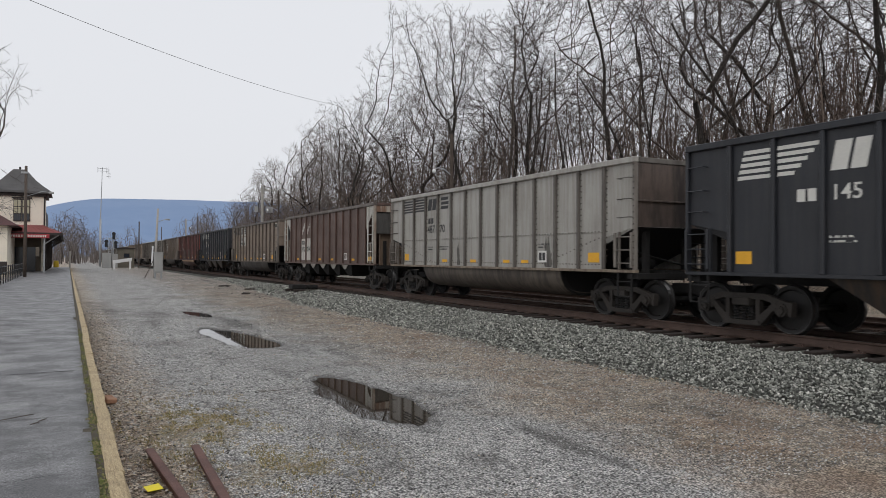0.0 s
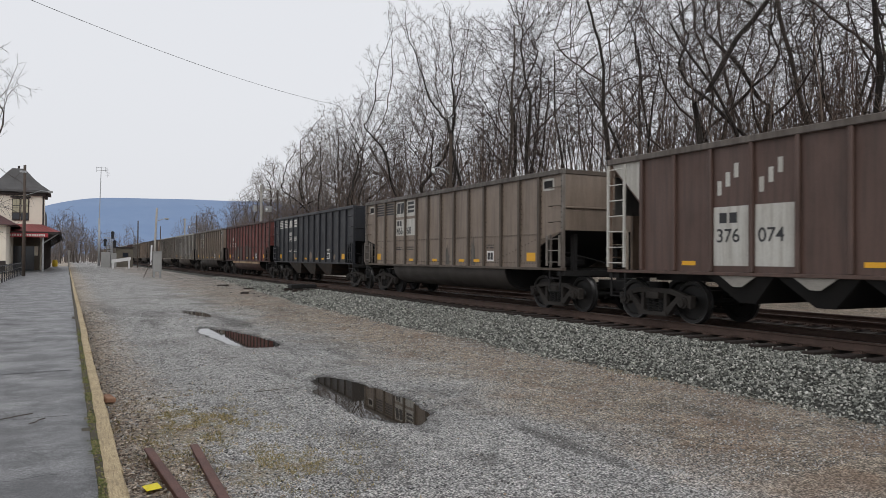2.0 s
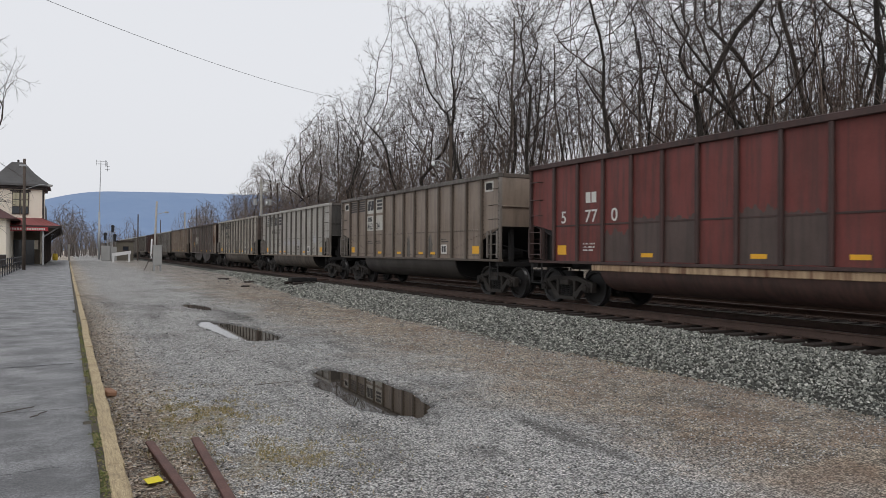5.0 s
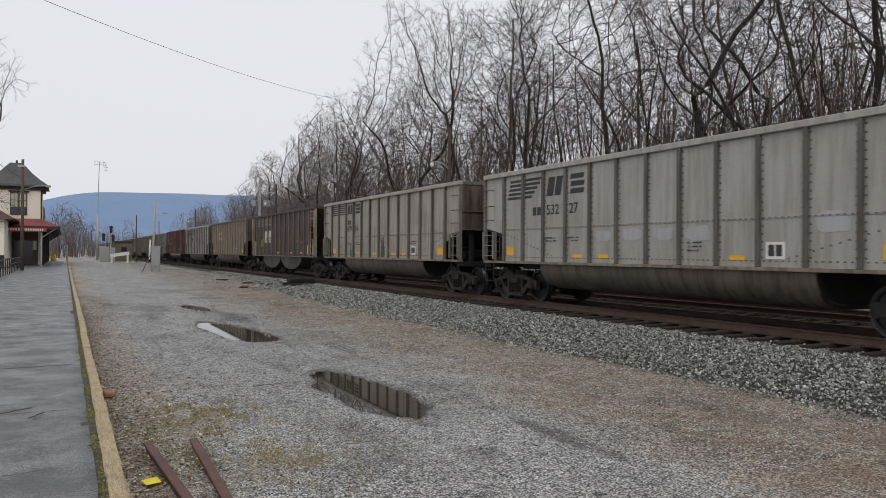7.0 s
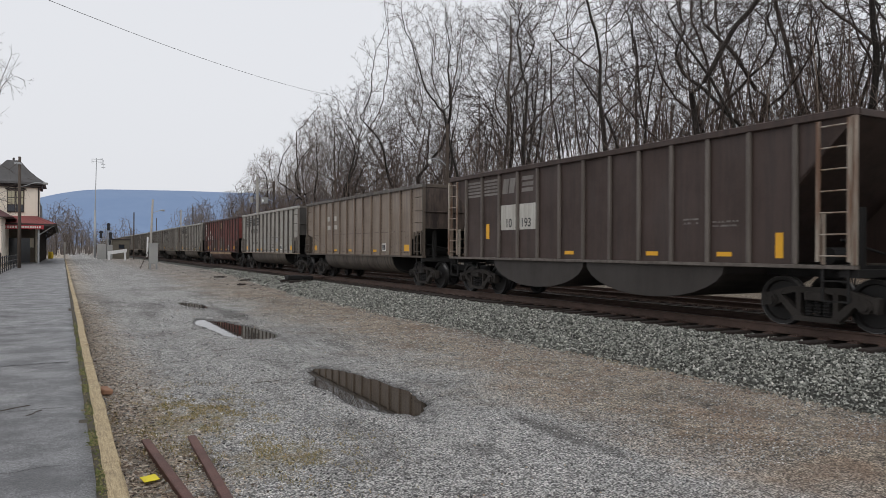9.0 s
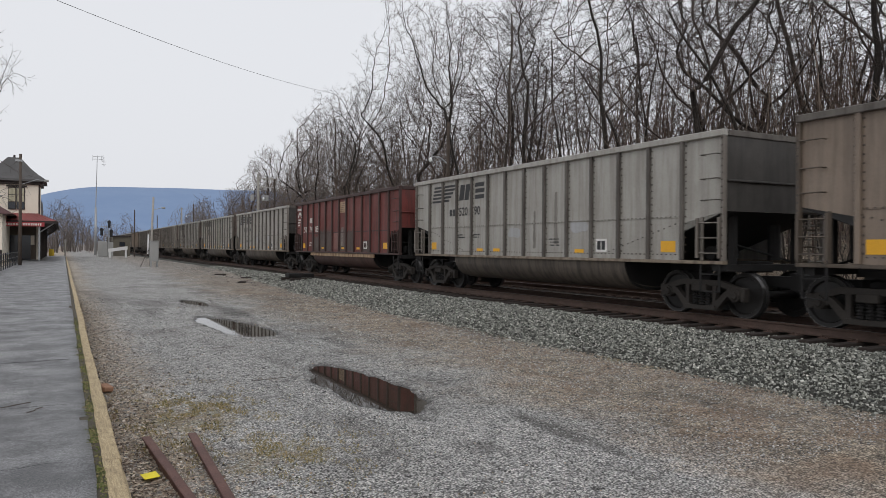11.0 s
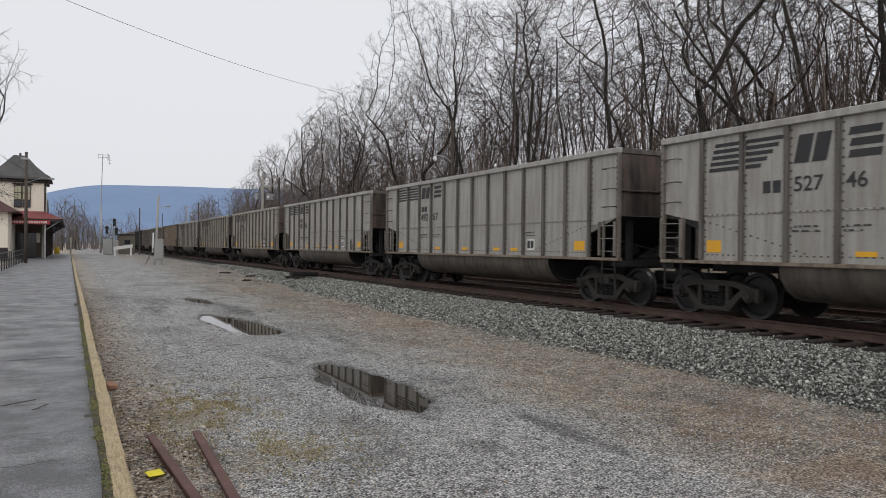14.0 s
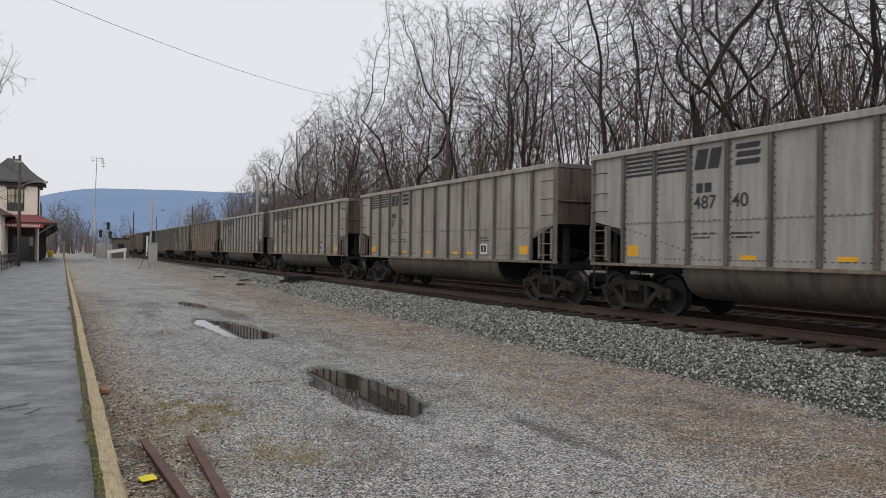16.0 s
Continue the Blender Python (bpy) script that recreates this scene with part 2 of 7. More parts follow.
GROUND, ASPHALT, WATER = ground_material(), asphalt_material(), water_material()
KERB = kerb_material()
# Bed between the rails: coal dust, plus the train's shade painted as near-black.
BALLAST_BED = plain("shade_dark_ballast_bed", (0.022, 0.020, 0.019), 0.95, 0, 0.5, 14, 0.8)
SHOULDER = plain("grey_shoulder_grit", (0.066, 0.065, 0.057), 0.95, 0, 0.7, 30, 1.0)
STONE = island_stone("crushed_stone", [(0.0, (0.028, 0.029, 0.027)), (0.45, (0.198, 0.203, 0.180)), (0.9, (0.43, 0.433, 0.388)), (1.0, (0.70, 0.69, 0.64))])
PEBBLE = island_stone("lot_pebble", [(0.0, (0.022, 0.021, 0.020)), (0.45, (0.22, 0.217, 0.212)), (0.90, (0.52, 0.52, 0.51)), (0.97, (0.68, 0.67, 0.64)), (1.0, (0.36, 0.24, 0.14))])
LEAF = island_stone("dead_leaf", [(0.0, (0.022, 0.014, 0.010)), (0.40, (0.20, 0.142, 0.104)), (0.75, (0.44, 0.35, 0.265)), (1.0, (0.66, 0.58, 0.48))])
GRASS = island_stone("short_grass", [(0.0, (0.085, 0.10, 0.028)), (0.4, (0.25, 0.20, 0.075)), (1.0, (0.46, 0.35, 0.18))])
MOSS = island_stone("kerb_moss", [(0.0, (0.04, 0.045, 0.014)), (0.5, (0.11, 0.13, 0.03)), (1.0, (0.24, 0.19, 0.10))])
RAIL = plain("rusty_rail", (0.088, 0.056, 0.044), 0.75, 0.2, 0.35, 12, 0.3)
RAIL_TOP = plain("polished_rail_head", (0.16, 0.14, 0.13), 0.4, 0.8, 0.2, 20, 0.05)
OLD_RAIL = plain("red_brown_old_rail", (0.115, 0.055, 0.045), 0.72, 0.1, 0.4, 16, 0.4)
TIE = plain("creosoted_tie", (0.036, 0.027, 0.023), 0.95, 0, 0.5, 10, 0.6)
# Soot black, darkened further so the colour holds the shade under the wagons.
BLACK_STEEL = plain("sooty_shaded_steel", (0.011, 0.010, 0.0098), 0.8, 0.1, 0.4, 8, 0.3)
TRUCK_STEEL = plain("dusty_truck_iron", (0.032, 0.027, 0.0235), 0.8, 0.1, 0.55, 7, 0.4)
WHEEL_STEEL = plain("brown_wheel_plate", (0.012, 0.0105, 0.010), 0.6, 0.1, 0.4, 6, 0.2)
WHEEL_RIM = plain("worn_wheel_tread", (0.17, 0.165, 0.16), 0.35, 0.9, 0.2, 20, 0.05)
YELLOW = plain("yellow_reflector", (0.78, 0.40, 0.02), 0.5, 0, 0.12, 8, 0.05)
WHITE_PAINT = plain("dirty_white_stencil", (0.62, 0.61, 0.57), 0.6, 0, 0.15, 8, 0.05)
BLACK_PAINT = plain("black_stencil", (0.025, 0.025, 0.027), 0.6, 0, 0.2, 8, 0.05)
LIGHT_EDGE = plain("scuffed_gusset", (0.30, 0.28, 0.25), 0.7, 0, 0.3, 8, 0.2)
BARK = bark_material("grey_brown_bark", (0.014, 0.012, 0.0105), (0.058, 0.049, 0.043))
BARK_PALE = bark_material("pale_grey_bark", (0.045, 0.038, 0.033), (0.14, 0.12, 0.105))
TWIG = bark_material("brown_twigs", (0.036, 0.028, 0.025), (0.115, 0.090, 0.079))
BRUSHWOOD = bark_material("dry_brushwood", (0.09, 0.07, 0.058), (0.23, 0.18, 0.15))
BRUSH_DARK = bark_material("dark_reddish_brush", (0.055, 0.038, 0.031), (0.15, 0.105, 0.086))
# Paler, greyer twigs for far trees: distance haze put into the colour.
TWIG_FAR = bark_material("haze_grey_far_twigs", (0.11, 0.094, 0.088), (0.24, 0.21, 0.195))


# ---- mesh helpers ----
def part(name, bm, material, parent=None, label="", smooth=False):
    """One mesh object out of a bmesh, under a thing or a part."""
    me = bpy.data.meshes.new(name)
    if smooth:
        for f in bm.faces:
            f.smooth = True
    bm.to_mesh(me)
    bm.free()
    return piece(name, me, material, parent, label)


def piece(name, me, material, parent=None, label="", m=None):
    """An object on a mesh that others may share; the material sits on the object."""
    if not me.materials:
        me.materials.append(material)
    ob = new(name, me)
    if me.materials[0] is not material:
        ob.material_slots[0].link = "OBJECT"
        ob.material_slots[0].material = material
    if parent is not None:
        ob.parent = parent
    if m is not None:
        ob.matrix_basis = m
    if label:
        ob["label"] = label
    return ob


def empty(name, m=None):
    ob = new(name)
    ob.empty_display_size = 0.2
    if m is not None:
        ob.matrix_basis = m
    return ob


def box(bm, x0, x1, y0, y1, z0, z1):
    vs = [bm.verts.new((x, y, z)) for x in (x0, x1) for y in (y0, y1) for z in (z0, z1)]
    for f in ((0, 1, 3, 2), (4, 6, 7, 5), (0, 4, 5, 1), (2, 3, 7, 6), (0, 2, 6, 4), (1, 5, 7, 3)):
        bm.faces.new([vs[i] for i in f])
    return vs


def tube(bm, p, q, r0, r1=None, n=8, caps=True):
    p, q = Vector(p), Vector(q)
    r1 = r0 if r1 is None else r1
    d = (q - p).normalized()
    a = d.orthogonal().normalized()
    b = d.cross(a)
    rings = []
    for c, r in ((p, r0), (q, r1)):
        rings.append([bm.verts.new(c + r * (math.cos(2 * math.pi * k / n) * a + math.sin(2 * math.pi * k / n) * b)) for k in range(n)])
    for k in range(n):
        bm.faces.new((rings[0][k], rings[0][(k + 1) % n], rings[1][(k + 1) % n], rings[1][k]))
    if caps:
        bm.faces.new(list(reversed(rings[0])))
        bm.faces.new(rings[1])


def prism(bm, outline, x0, x1):
    """A plate between x0 and x1 with an outline in (y, z)."""
    a = [bm.verts.new((x0, y, z)) for y, z in outline]
    b = [bm.verts.new((x1, y, z)) for y, z in outline]
    n = len(outline)
    bm.faces.new(a)
    bm.faces.new(list(reversed(b)))
    for k in range(n):
        bm.faces.new((a[k], b[k], b[(k + 1) % n], a[(k + 1) % n]))
    bmesh.ops.recalc_face_normals(bm, faces=bm.faces[:])


def soft_edges(bm, width, segments=1):
    bmesh.ops.bevel(bm, geom=bm.edges[:], offset=width, segments=segments, affect="EDGES", profile=0.5)


def boxed(*dims, edge=0.0):
    bm = bmesh.new()
    box(bm, *dims)
    bmesh.ops.recalc_face_normals(bm, faces=bm.faces[:])
    if edge:
        soft_edges(bm, edge)
    return bm


def mesh_of(bm, name, smooth=False):
    if smooth:
        for f in bm.faces:
            f.smooth = True
    me = bpy.data.meshes.new(name)
    bm.to_mesh(me)
    bm.free()
    return me


def cloud_of(name, base_v, base_f, centres, scales, rng, flat=1.0, spin_only=False):
    """Many copies of one small solid, turned and sized at random, joined into one mesh."""
    n, k = len(centres), len(base_v)
    q = rng.normal(size=(n, 4))
    if spin_only:
        q[:, 1:3] *= 0.15
    q /= np.linalg.norm(q, axis=1)[:, None]
    w, x, y, z = q.T
    rot = np.stack([1 - 2 * (y * y + z * z), 2 * (x * y - z * w), 2 * (x * z + y * w), 2 * (x * y + z * w), 1 - 2 * (x * x + z * z),
                    2 * (y * z - x * w), 2 * (x * z - y * w), 2 * (y * z + x * w), 1 - 2 * (x * x + y * y)], 1).reshape(n, 3, 3)
    v = base_v[None] * (1 + rng.uniform(-0.3, 0.3, (n, k, 1))) * scales[:, None, :]
    v = np.einsum("nij,nkj->nki", rot, v)
    v[:, :, 2] *= flat
    v += centres[:, None]
    f = (base_f[None] + (np.arange(n) * k)[:, None, None]).reshape(-1, base_f.shape[1])
    me = bpy.data.meshes.new(name)
    me.from_pydata(v.reshape(-1, 3).tolist(), [], f.tolist())
    return me


OCTA_V = np.array([(1, 0, 0), (-1, 0, 0), (0, 1, 0), (0, -1, 0), (0, 0, 1), (0, 0, -1)], float)
OCTA_F = np.array([(0, 2, 4), (2, 1, 4), (1, 3, 4), (3, 0, 4), (2, 0, 5), (1, 2, 5), (3, 1, 5), (0, 3, 5)])
CUBE_V = np.array([(x, y, z) for x in (-0.7, 0.7) for y in (-0.7, 0.7) for z in (-0.7, 0.7)])
CUBE_F = np.array([(0, 1, 3, 2), (4, 6, 7, 5), (0, 4, 5, 1), (2, 3, 7, 6), (0, 2, 6, 4), (1, 5, 7, 3)])

# ---- ground ----
RAIL_Z = 0.22            # top of rail
TRACK_X, TRACK2_X = 12.85, 16.95
BOWLS = ((3.87, 9.68, 0.45, 1.70, -0.02), (3.8, 18.5, 0.50, 2.2, -0.10), (4.1, 27.2, 0.30, 1.5, -0.1))


def bank(x, y):
    """Height of the wooded hillside behind the road."""
    u = max(0.0, x - 23.5)
    rise = 8.5 * (1 - math.exp(-u / 20.0)) + 0.05 * u
    return rise * (0.55 + 0.65 / (1 + math.exp((y - 45) / 22)))


def ground_z(x, y):
    up = min(1.0, max(0.0, (y - 24) / 34.0))
    z = -0.40 + 0.29 * up * up * (3 - 2 * up) + 0.018 * noise.noise((x * 0.5, y * 0.3, 0)) + 0.010 * noise.noise((x * 1.7, y * 1.7, 3))
    if x < 0.45:
        z -= 0.03
    for cx, cy, rx, ry, lean in BOWLS:
        dx, dy = x - cx - lean * (y - cy), y - cy
        d = math.hypot(dx / rx, dy / ry) + 0.28 * noise.noise((x * 1.6, y * 0.9, 7)) + 0.14 * noise.noise((x * 4.5, y * 4.0, 9))
        if d < 1.6:
            z -= 0.085 * min(1.0, max(0.0, (1.6 - d)))
    if x > 10.0:
        z = -0.11 if z < -0.11 else z
    if x > 18.4:
        z += min(1.0, (x - 18.4) / 0.6) * 0.12
        z += bank(x, y)
    return z


def lines(*stretches):
    out = []
    for a, b, step in stretches:
        out += list(np.arange(a, b, step))
    return out + [stretches[-1][1]]


def build_ground():
    xs = lines((-4000, -400, 900), (-400, -40, 90), (-40, 0, 10), (0, 6.0, 0.1), (6.0, 10, 0.35), (10, 24, 1.0), (24, 60, 3), (60, 200, 20), (200, 4000, 760))
    ys = lines((-400, -40, 90), (-40, 0, 8), (0, 4, 1.0), (4, 23, 0.12), (23, 36, 0.3), (36, 80, 2), (80, 260, 10), (260, 4400, 460))
    verts = [(x, y, ground_z(x, y)) for y in ys for x in xs]
    nx = len(xs)
    faces = [(j * nx + i, j * nx + i + 1, (j + 1) * nx + i + 1, (j + 1) * nx + i) for j in range(len(ys) - 1) for i in range(nx - 1)]
    me = bpy.data.meshes.new("ground")
    me.from_pydata(verts, [], faces)
    for p in me.polygons:
        p.use_smooth = True
    g = piece("ground", me, GROUND)
    tagged(g, "grey gravel lot with brown strips and damp hollows", "ground", kind="structure")


build_ground()


def build_puddles():
    for (cx, cy, rx, ry, lean), level in zip(BOWLS, (-0.438, -0.440, -0.432)):
        bm = bmesh.new()
        ring = []
        for k in range(40):
            a = 2 * math.pi * k / 40
            dx, dy = 1.3 * rx * math.cos(a), 1.3 * ry * math.sin(a)
            ring.append(bm.verts.new((cx + dx + lean * dy, cy + dy, level)))
        low = [bm.verts.new((v.co.x, v.co.y, level - 0.1)) for v in ring]
        bm.faces.new(ring)
        for k in range(40):
            bm.faces.new((ring[k - 1], low[k - 1], low[k], ring[k]))
        bmesh.ops.recalc_face_normals(bm, faces=bm.faces[:])
        p = part("puddle", bm, WATER)
        tagged(p, "still brown puddle of rainwater in the gravel", "puddle", "puddles on the lot", "structure")


build_puddles()


def build_platform():
    bm = bmesh.new()
    ys = list(np.arange(-12, 40, 0.5)) + list(np.arange(40, 126, 4))
    xs = [-3.75, -3, -2, -1.4, -0.9, -0.5, -0.2, 0.05, 0.205]
    top = [[bm.verts.new((x + (0.02 * noise.noise((0, y * 1.3, 5)) if i == len(xs) - 1 else 0), y,
                          0.012 * noise.noise((x * 0.5, y * 0.45, 1)) + 0.006 * noise.noise((x * 0.2, y * 2.2, 4)) - 0.008)) for i, x in enumerate(xs)] for y in ys]
    for j in range(len(ys) - 1):
        for i in range(len(xs) - 1):
            bm.faces.new((top[j][i], top[j][i + 1], top[j + 1][i + 1], top[j + 1][i]))
        lo = [bm.verts.new((top[k][-1].co.x, ys[k], -0.5)) for k in (j, j + 1)]
        bm.faces.new((top[j][-1], lo[0], lo[1], top[j + 1][-1]))
    ob = part("platform", bm, ASPHALT, smooth=True)
    tagged(ob, "worn dark grey asphalt platform with cross cracks", "platform", kind="structure")
    crack_mat = plain("crack_shadow", (0.018, 0.018, 0.019), 0.95, 0, 0.3, 20, 0.2)
    rng = random.Random(4)
    for y, x0, x1, w in ((11.35, -3.7, 0.1, 0.03), (8.3, -3.4, 0.15, 0.012), (15.4, -3.7, 0.12, 0.03), (17.2, -3.7, 0.1, 0.02), (19.6, -3.7, 0.1, 0.035), (23.5, -3.7, 0.1, 0.03),
                         (27.4, -3.7, 0.1, 0.04), (33, -3.7, 0.1, 0.04), (41, -3.7, 0.1, 0.05), (6.0, -2.5, 0.0, 0.008), (9.9, -2.2, -0.4, 0.01)):
        bm = bmesh.new()
        last = None
        n = 40
        for k in range(n + 1):
            x = x0 + (x1 - x0) * k / n
            yy = y + 0.22 * noise.noise((x * 0.8, y, 2)) + 0.05 * noise.noise((x * 5, y, 6))
            ww = w * rng.uniform(0.4, 1.2)
            z = 0.012 * noise.noise((x * 0.5, yy * 0.45, 1)) + 0.006 * noise.noise((x * 0.2, yy * 2.2, 4)) - 0.004
            cur = (bm.verts.new((x, yy - ww / 2, z)), bm.verts.new((x, yy + ww / 2, z)))
            if last:
                bm.faces.new((last[0], cur[0], cur[1], last[1]))
            last = cur
        part("crack", bm, crack_mat, ob, "open crack across the asphalt")


build_platform()


def build_kerb():
    rng = random.Random(11)
    root = empty("kerb", pose(0.338, 0, 0))
    tagged(root, "ochre painted timber kerb along the platform edge", "kerb", kind="structure")
    y = 1.0
    while y < 110:
        length = rng.uniform(2.3, 2.6)
        bm = bmesh.new()
        n = 6
        rings = []
        for k in range(n + 1):
            yy = y + length * k / n - (0.006 if k == n else 0)
            c = [(-0.062, -0.5), (0.062, -0.5), (0.062 + rng.uniform(-0.012, 0.006), -0.014), (0.050, 0.004 + rng.uniform(-0.006, 0.004)),
                 (-0.050, 0.004 + rng.uniform(-0.006, 0.004)), (-0.062 + rng.uniform(-0.008, 0.006), -0.014)]
            rings.append([bm.verts.new((a + 0.004 * noise.noise((0, yy * 0.35, 8)), yy, b)) for a, b in c])
        for k in range(n):
            for i in range(6):
                bm.faces.new((rings[k][i - 1], rings[k][i], rings[k + 1][i], rings[k + 1][i - 1]))
        bm.faces.new(rings[0])
        bm.faces.new(rings[-1])
        bmesh.ops.recalc_face_normals(bm, faces=bm.faces[:])
        part("timber", bm, KERB, root).matrix_basis = pose(rng.uniform(-0.012, 0.012), 0, rng.uniform(-0.008, 0.006))
        y += length
    soil = part("gap_soil", boxed(0.14, 0.285, 1.0, 110, -0.4, -0.014), plain("dark_gap_soil", (0.06, 0.05, 0.033), 0.95, 0, 0.6, 20, 0.7))
    tagged(soil, "dark soil filling the joint between asphalt and kerb", "soil", kind="structure")
    bm = boxed(-0.06, 0.06, -0.09, 0.09, -0.03, 0.03, edge=0.012)
    s = part("loose_brick", bm, plain("pinkish_brick", (0.34, 0.19, 0.12), 0.9, 0, 0.3, 12, 0.4))
    s.matrix_basis = pose(0.52, 10.85, -0.34, 8, 6, 20) @ Matrix.Diagonal((1.15, 1.15, 1.15, 1))
    tagged(s, "broken orange brick lying against the kerb", "brick")


build_kerb()


# ---- track ----
def rail_profile():
    """Half-outline of a flat-bottomed rail, in metres."""
    half = [(0.07, 0.0), (0.07, 0.012), (0.02, 0.028), (0.010, 0.05), (0.010, 0.128), (0.034, 0.140), (0.036, 0.165), (0.026, 0.171)]
    return half + [(-a, b) for a, b in reversed(half)]


def rail_bar(length):
    bm = bmesh.new()
    prof = rail_profile()
    a = [bm.verts.new((x, 0, z)) for x, z in prof]
    b = [bm.verts.new((x, length, z)) for x, z in prof]
    for k in range(len(prof)):
        bm.faces.new((a[k - 1], a[k], b[k], b[k - 1]))
    bm.faces.new(a)
    bm.faces.new(b)
    bmesh.ops.recalc_face_normals(bm, faces=bm.faces[:])
    return bm


def build_track(cx, label, rng, y0, y1):
    root = empty("track", pose(cx, 0, 0))
    tagged(root, label, "railway track", "railway tracks", "structure")
    bars = mesh_of(rail_bar(23.9), "rail")
    top = mesh_of(boxed(-0.022, 0.022, 0, 23.9, 0.1715, 0.1745), "rail_head")
    for side in (-1, 1):
        y = y0
        while y < y1:
            r = piece("rail", bars, RAIL, root, "", pose(side * 0.755, y, RAIL_Z - 0.1745))
            piece("rail_head", top, RAIL_TOP, r, "polished running surface")
            y += 23.91
    ties = [mesh_of(boxed(-1.45, 1.3, -0.115, 0.115, -0.17, 0.0, edge=0.012), "tie")]
    plate = bmesh.new()
    for side in (-1, 1):
        box(plate, side * 0.755 - 0.17, side * 0.755 + 0.17, -0.09, 0.09, 0.0, 0.02)
        for dx in (-0.1, 0.1):
            for dy in (-0.05, 0.05):
                box(plate, side * 0.755 + dx - 0.012, side * 0.755 + dx + 0.012, dy - 0.012, dy + 0.012, 0.02, 0.05)
    plate = mesh_of(plate, "tie_plate")
    y = y0
    while y < min(y1, 130):
        t = piece("tie", ties[0], TIE, root, "", pose(rng.uniform(-0.09, 0.05), y, RAIL_Z - 0.1745 - 0.021, 0, 0, rng.uniform(-1.5, 1.5)))
        if y < 45:
            piece("tie_plate", plate, RAIL, t)
        y += 0.55
    return root


build_track(TRACK_X, "rusty railway track on wooden ties in stone ballast", random.Random(3), 0, 300)
build_track(TRACK2_X, "second rusty track behind the train", random.Random(5), 0, 250)


def bed_z(x):
    """Ballast profile: a long shoulder up to the tie ends, flat to the far track."""
    pts = ((8.2, -0.46), (8.9, -0.36), (10.0, -0.13), (10.9, -0.02), (11.7, -0.045), (18.0, -0.04), (18.9, -0.12))
    for (a, za), (b, zb) in zip(pts, pts[1:]):
        if x <= b:
            return za + (zb - za) * max(0.0, (x - a) / (b - a))
    return pts[-1][1]


def build_ballast():
    bm = bmesh.new()
    xs = [8.2, 8.9, 9.5, 10.0, 10.9, 11.7, 13, 15, 18.0, 18.9]
    ys = [0] + list(range(2, 60, 1)) + list(range(60, 320, 10))
    rows = [[bm.verts.new((x + (0.5 * noise.noise((0, y * 0.35, 2)) if i == 0 else 0), y, bed_z(x) + (0.02 * noise.noise((x, y * 0.8, 4)) if 0 < i < 5 else 0) - 0.03)) for i, x in enumerate(xs)] for y in ys]
    slope = bmesh.new()
    for j in range(len(ys) - 1):
        for i in range(len(xs) - 1):
            quad = (rows[j][i], rows[j][i + 1], rows[j + 1][i + 1], rows[j + 1][i])
            if i < 5:
                slope.faces.new([slope.verts.new(v.co) for v in quad])
            else:
                bm.faces.new(quad)
    bmesh.ops.remove_doubles(slope, verts=slope.verts[:], dist=0.001)
    bmesh.ops.delete(bm, geom=[v for v in bm.verts if not v.link_faces], context="VERTS")
    tagged(part("ballast_shoulder", slope, SHOULDER, smooth=True), "grey stone shoulder of the track bed", "ballast", kind="structure")
    bed = part("ballast_bed", bm, BALLAST_BED, smooth=True)
    tagged(bed, "coal-dusted ballast bed under both tracks, train shade painted in", "ballast", kind="structure")
    rng = np.random.default_rng(2)
    pts, sc = [], []
    for y0, y1, per, size in ((3.5, 12, 1000, 0.0225), (12, 20, 800, 0.0255), (20, 32, 380, 0.033), (32, 60, 110, 0.046)):
        n = int((y1 - y0) * 3.4 * per)
        x = rng.uniform(8.1, 12.03, n)
        y = rng.uniform(y0, y1, n)
        keep = (x > 8.75 + 0.55 * np.array([noise.noise((0, b * 0.35, 2)) for b in y]) + rng.normal(0, 0.3, n))
        x, y = x[keep], y[keep]
        z = np.array([bed_z(a) for a in x]) + rng.uniform(-0.02, 0.018, len(x))
        pts.append(np.stack([x, y, z], 1))
        sc.append(size * rng.uniform(0.5, 1.25, (len(x), 1)) * rng.uniform(0.4, 1.5, (len(x), 3)))
    me = cloud_of("ballast_stones", OCTA_V, OCTA_F, np.concatenate(pts), np.concatenate(sc), rng, 0.8)
    tagged(piece("ballast_stones", me, STONE), "loose grey-green crushed stone ballast", "ballast", kind="stuff")
    n = 150
    x, y = rng.normal(9.0, 0.9, n), 34 + 27 * rng.random(n)
    keep = (x > 6) & (x < 10.8)
    x, y = x[keep], y[keep]
    z = np.array([max(ground_z(a, b), bed_z(a) - 0.03) for a, b in zip(x, y)])
    me = cloud_of("coal_lumps", CUBE_V, CUBE_F, np.stack([x, y, z + 0.01], 1), rng.uniform(0.015, 0.055, (len(x), 1)) * rng.uniform(0.6, 1.3, (len(x), 3)), rng, 0.5)
    tagged(piece("coal_lumps", me, BLACK_STEEL), "spilt black coal lumps beside the track", "coal", kind="stuff")
    # small stones on the lot
    pts, sc = [], []
    for y0, y1, per, size in ((4.5, 9, 380, 0.0105), (9, 16, 220, 0.0135), (16, 30, 40, 0.020)):
        n = int((y1 - y0) * 8.2 * per)
        x, y = rng.uniform(0.45, 8.7, n), rng.uniform(y0, y1, n)
        z = np.array([ground_z(a, b) for a, b in zip(x, y)])
        keep = z > -0.436
        x, y, z = x[keep], y[keep], z[keep]
        pts.append(np.stack([x, y, z + 0.002], 1))
        sc.append(size * rng.uniform(0.5, 1.5, (len(x), 1)) * rng.uniform(0.7, 1.2, (len(x), 3)))
    me = cloud_of("lot_gravel", OCTA_V, OCTA_F, np.concatenate(pts), np.concatenate(sc), rng, 0.8)
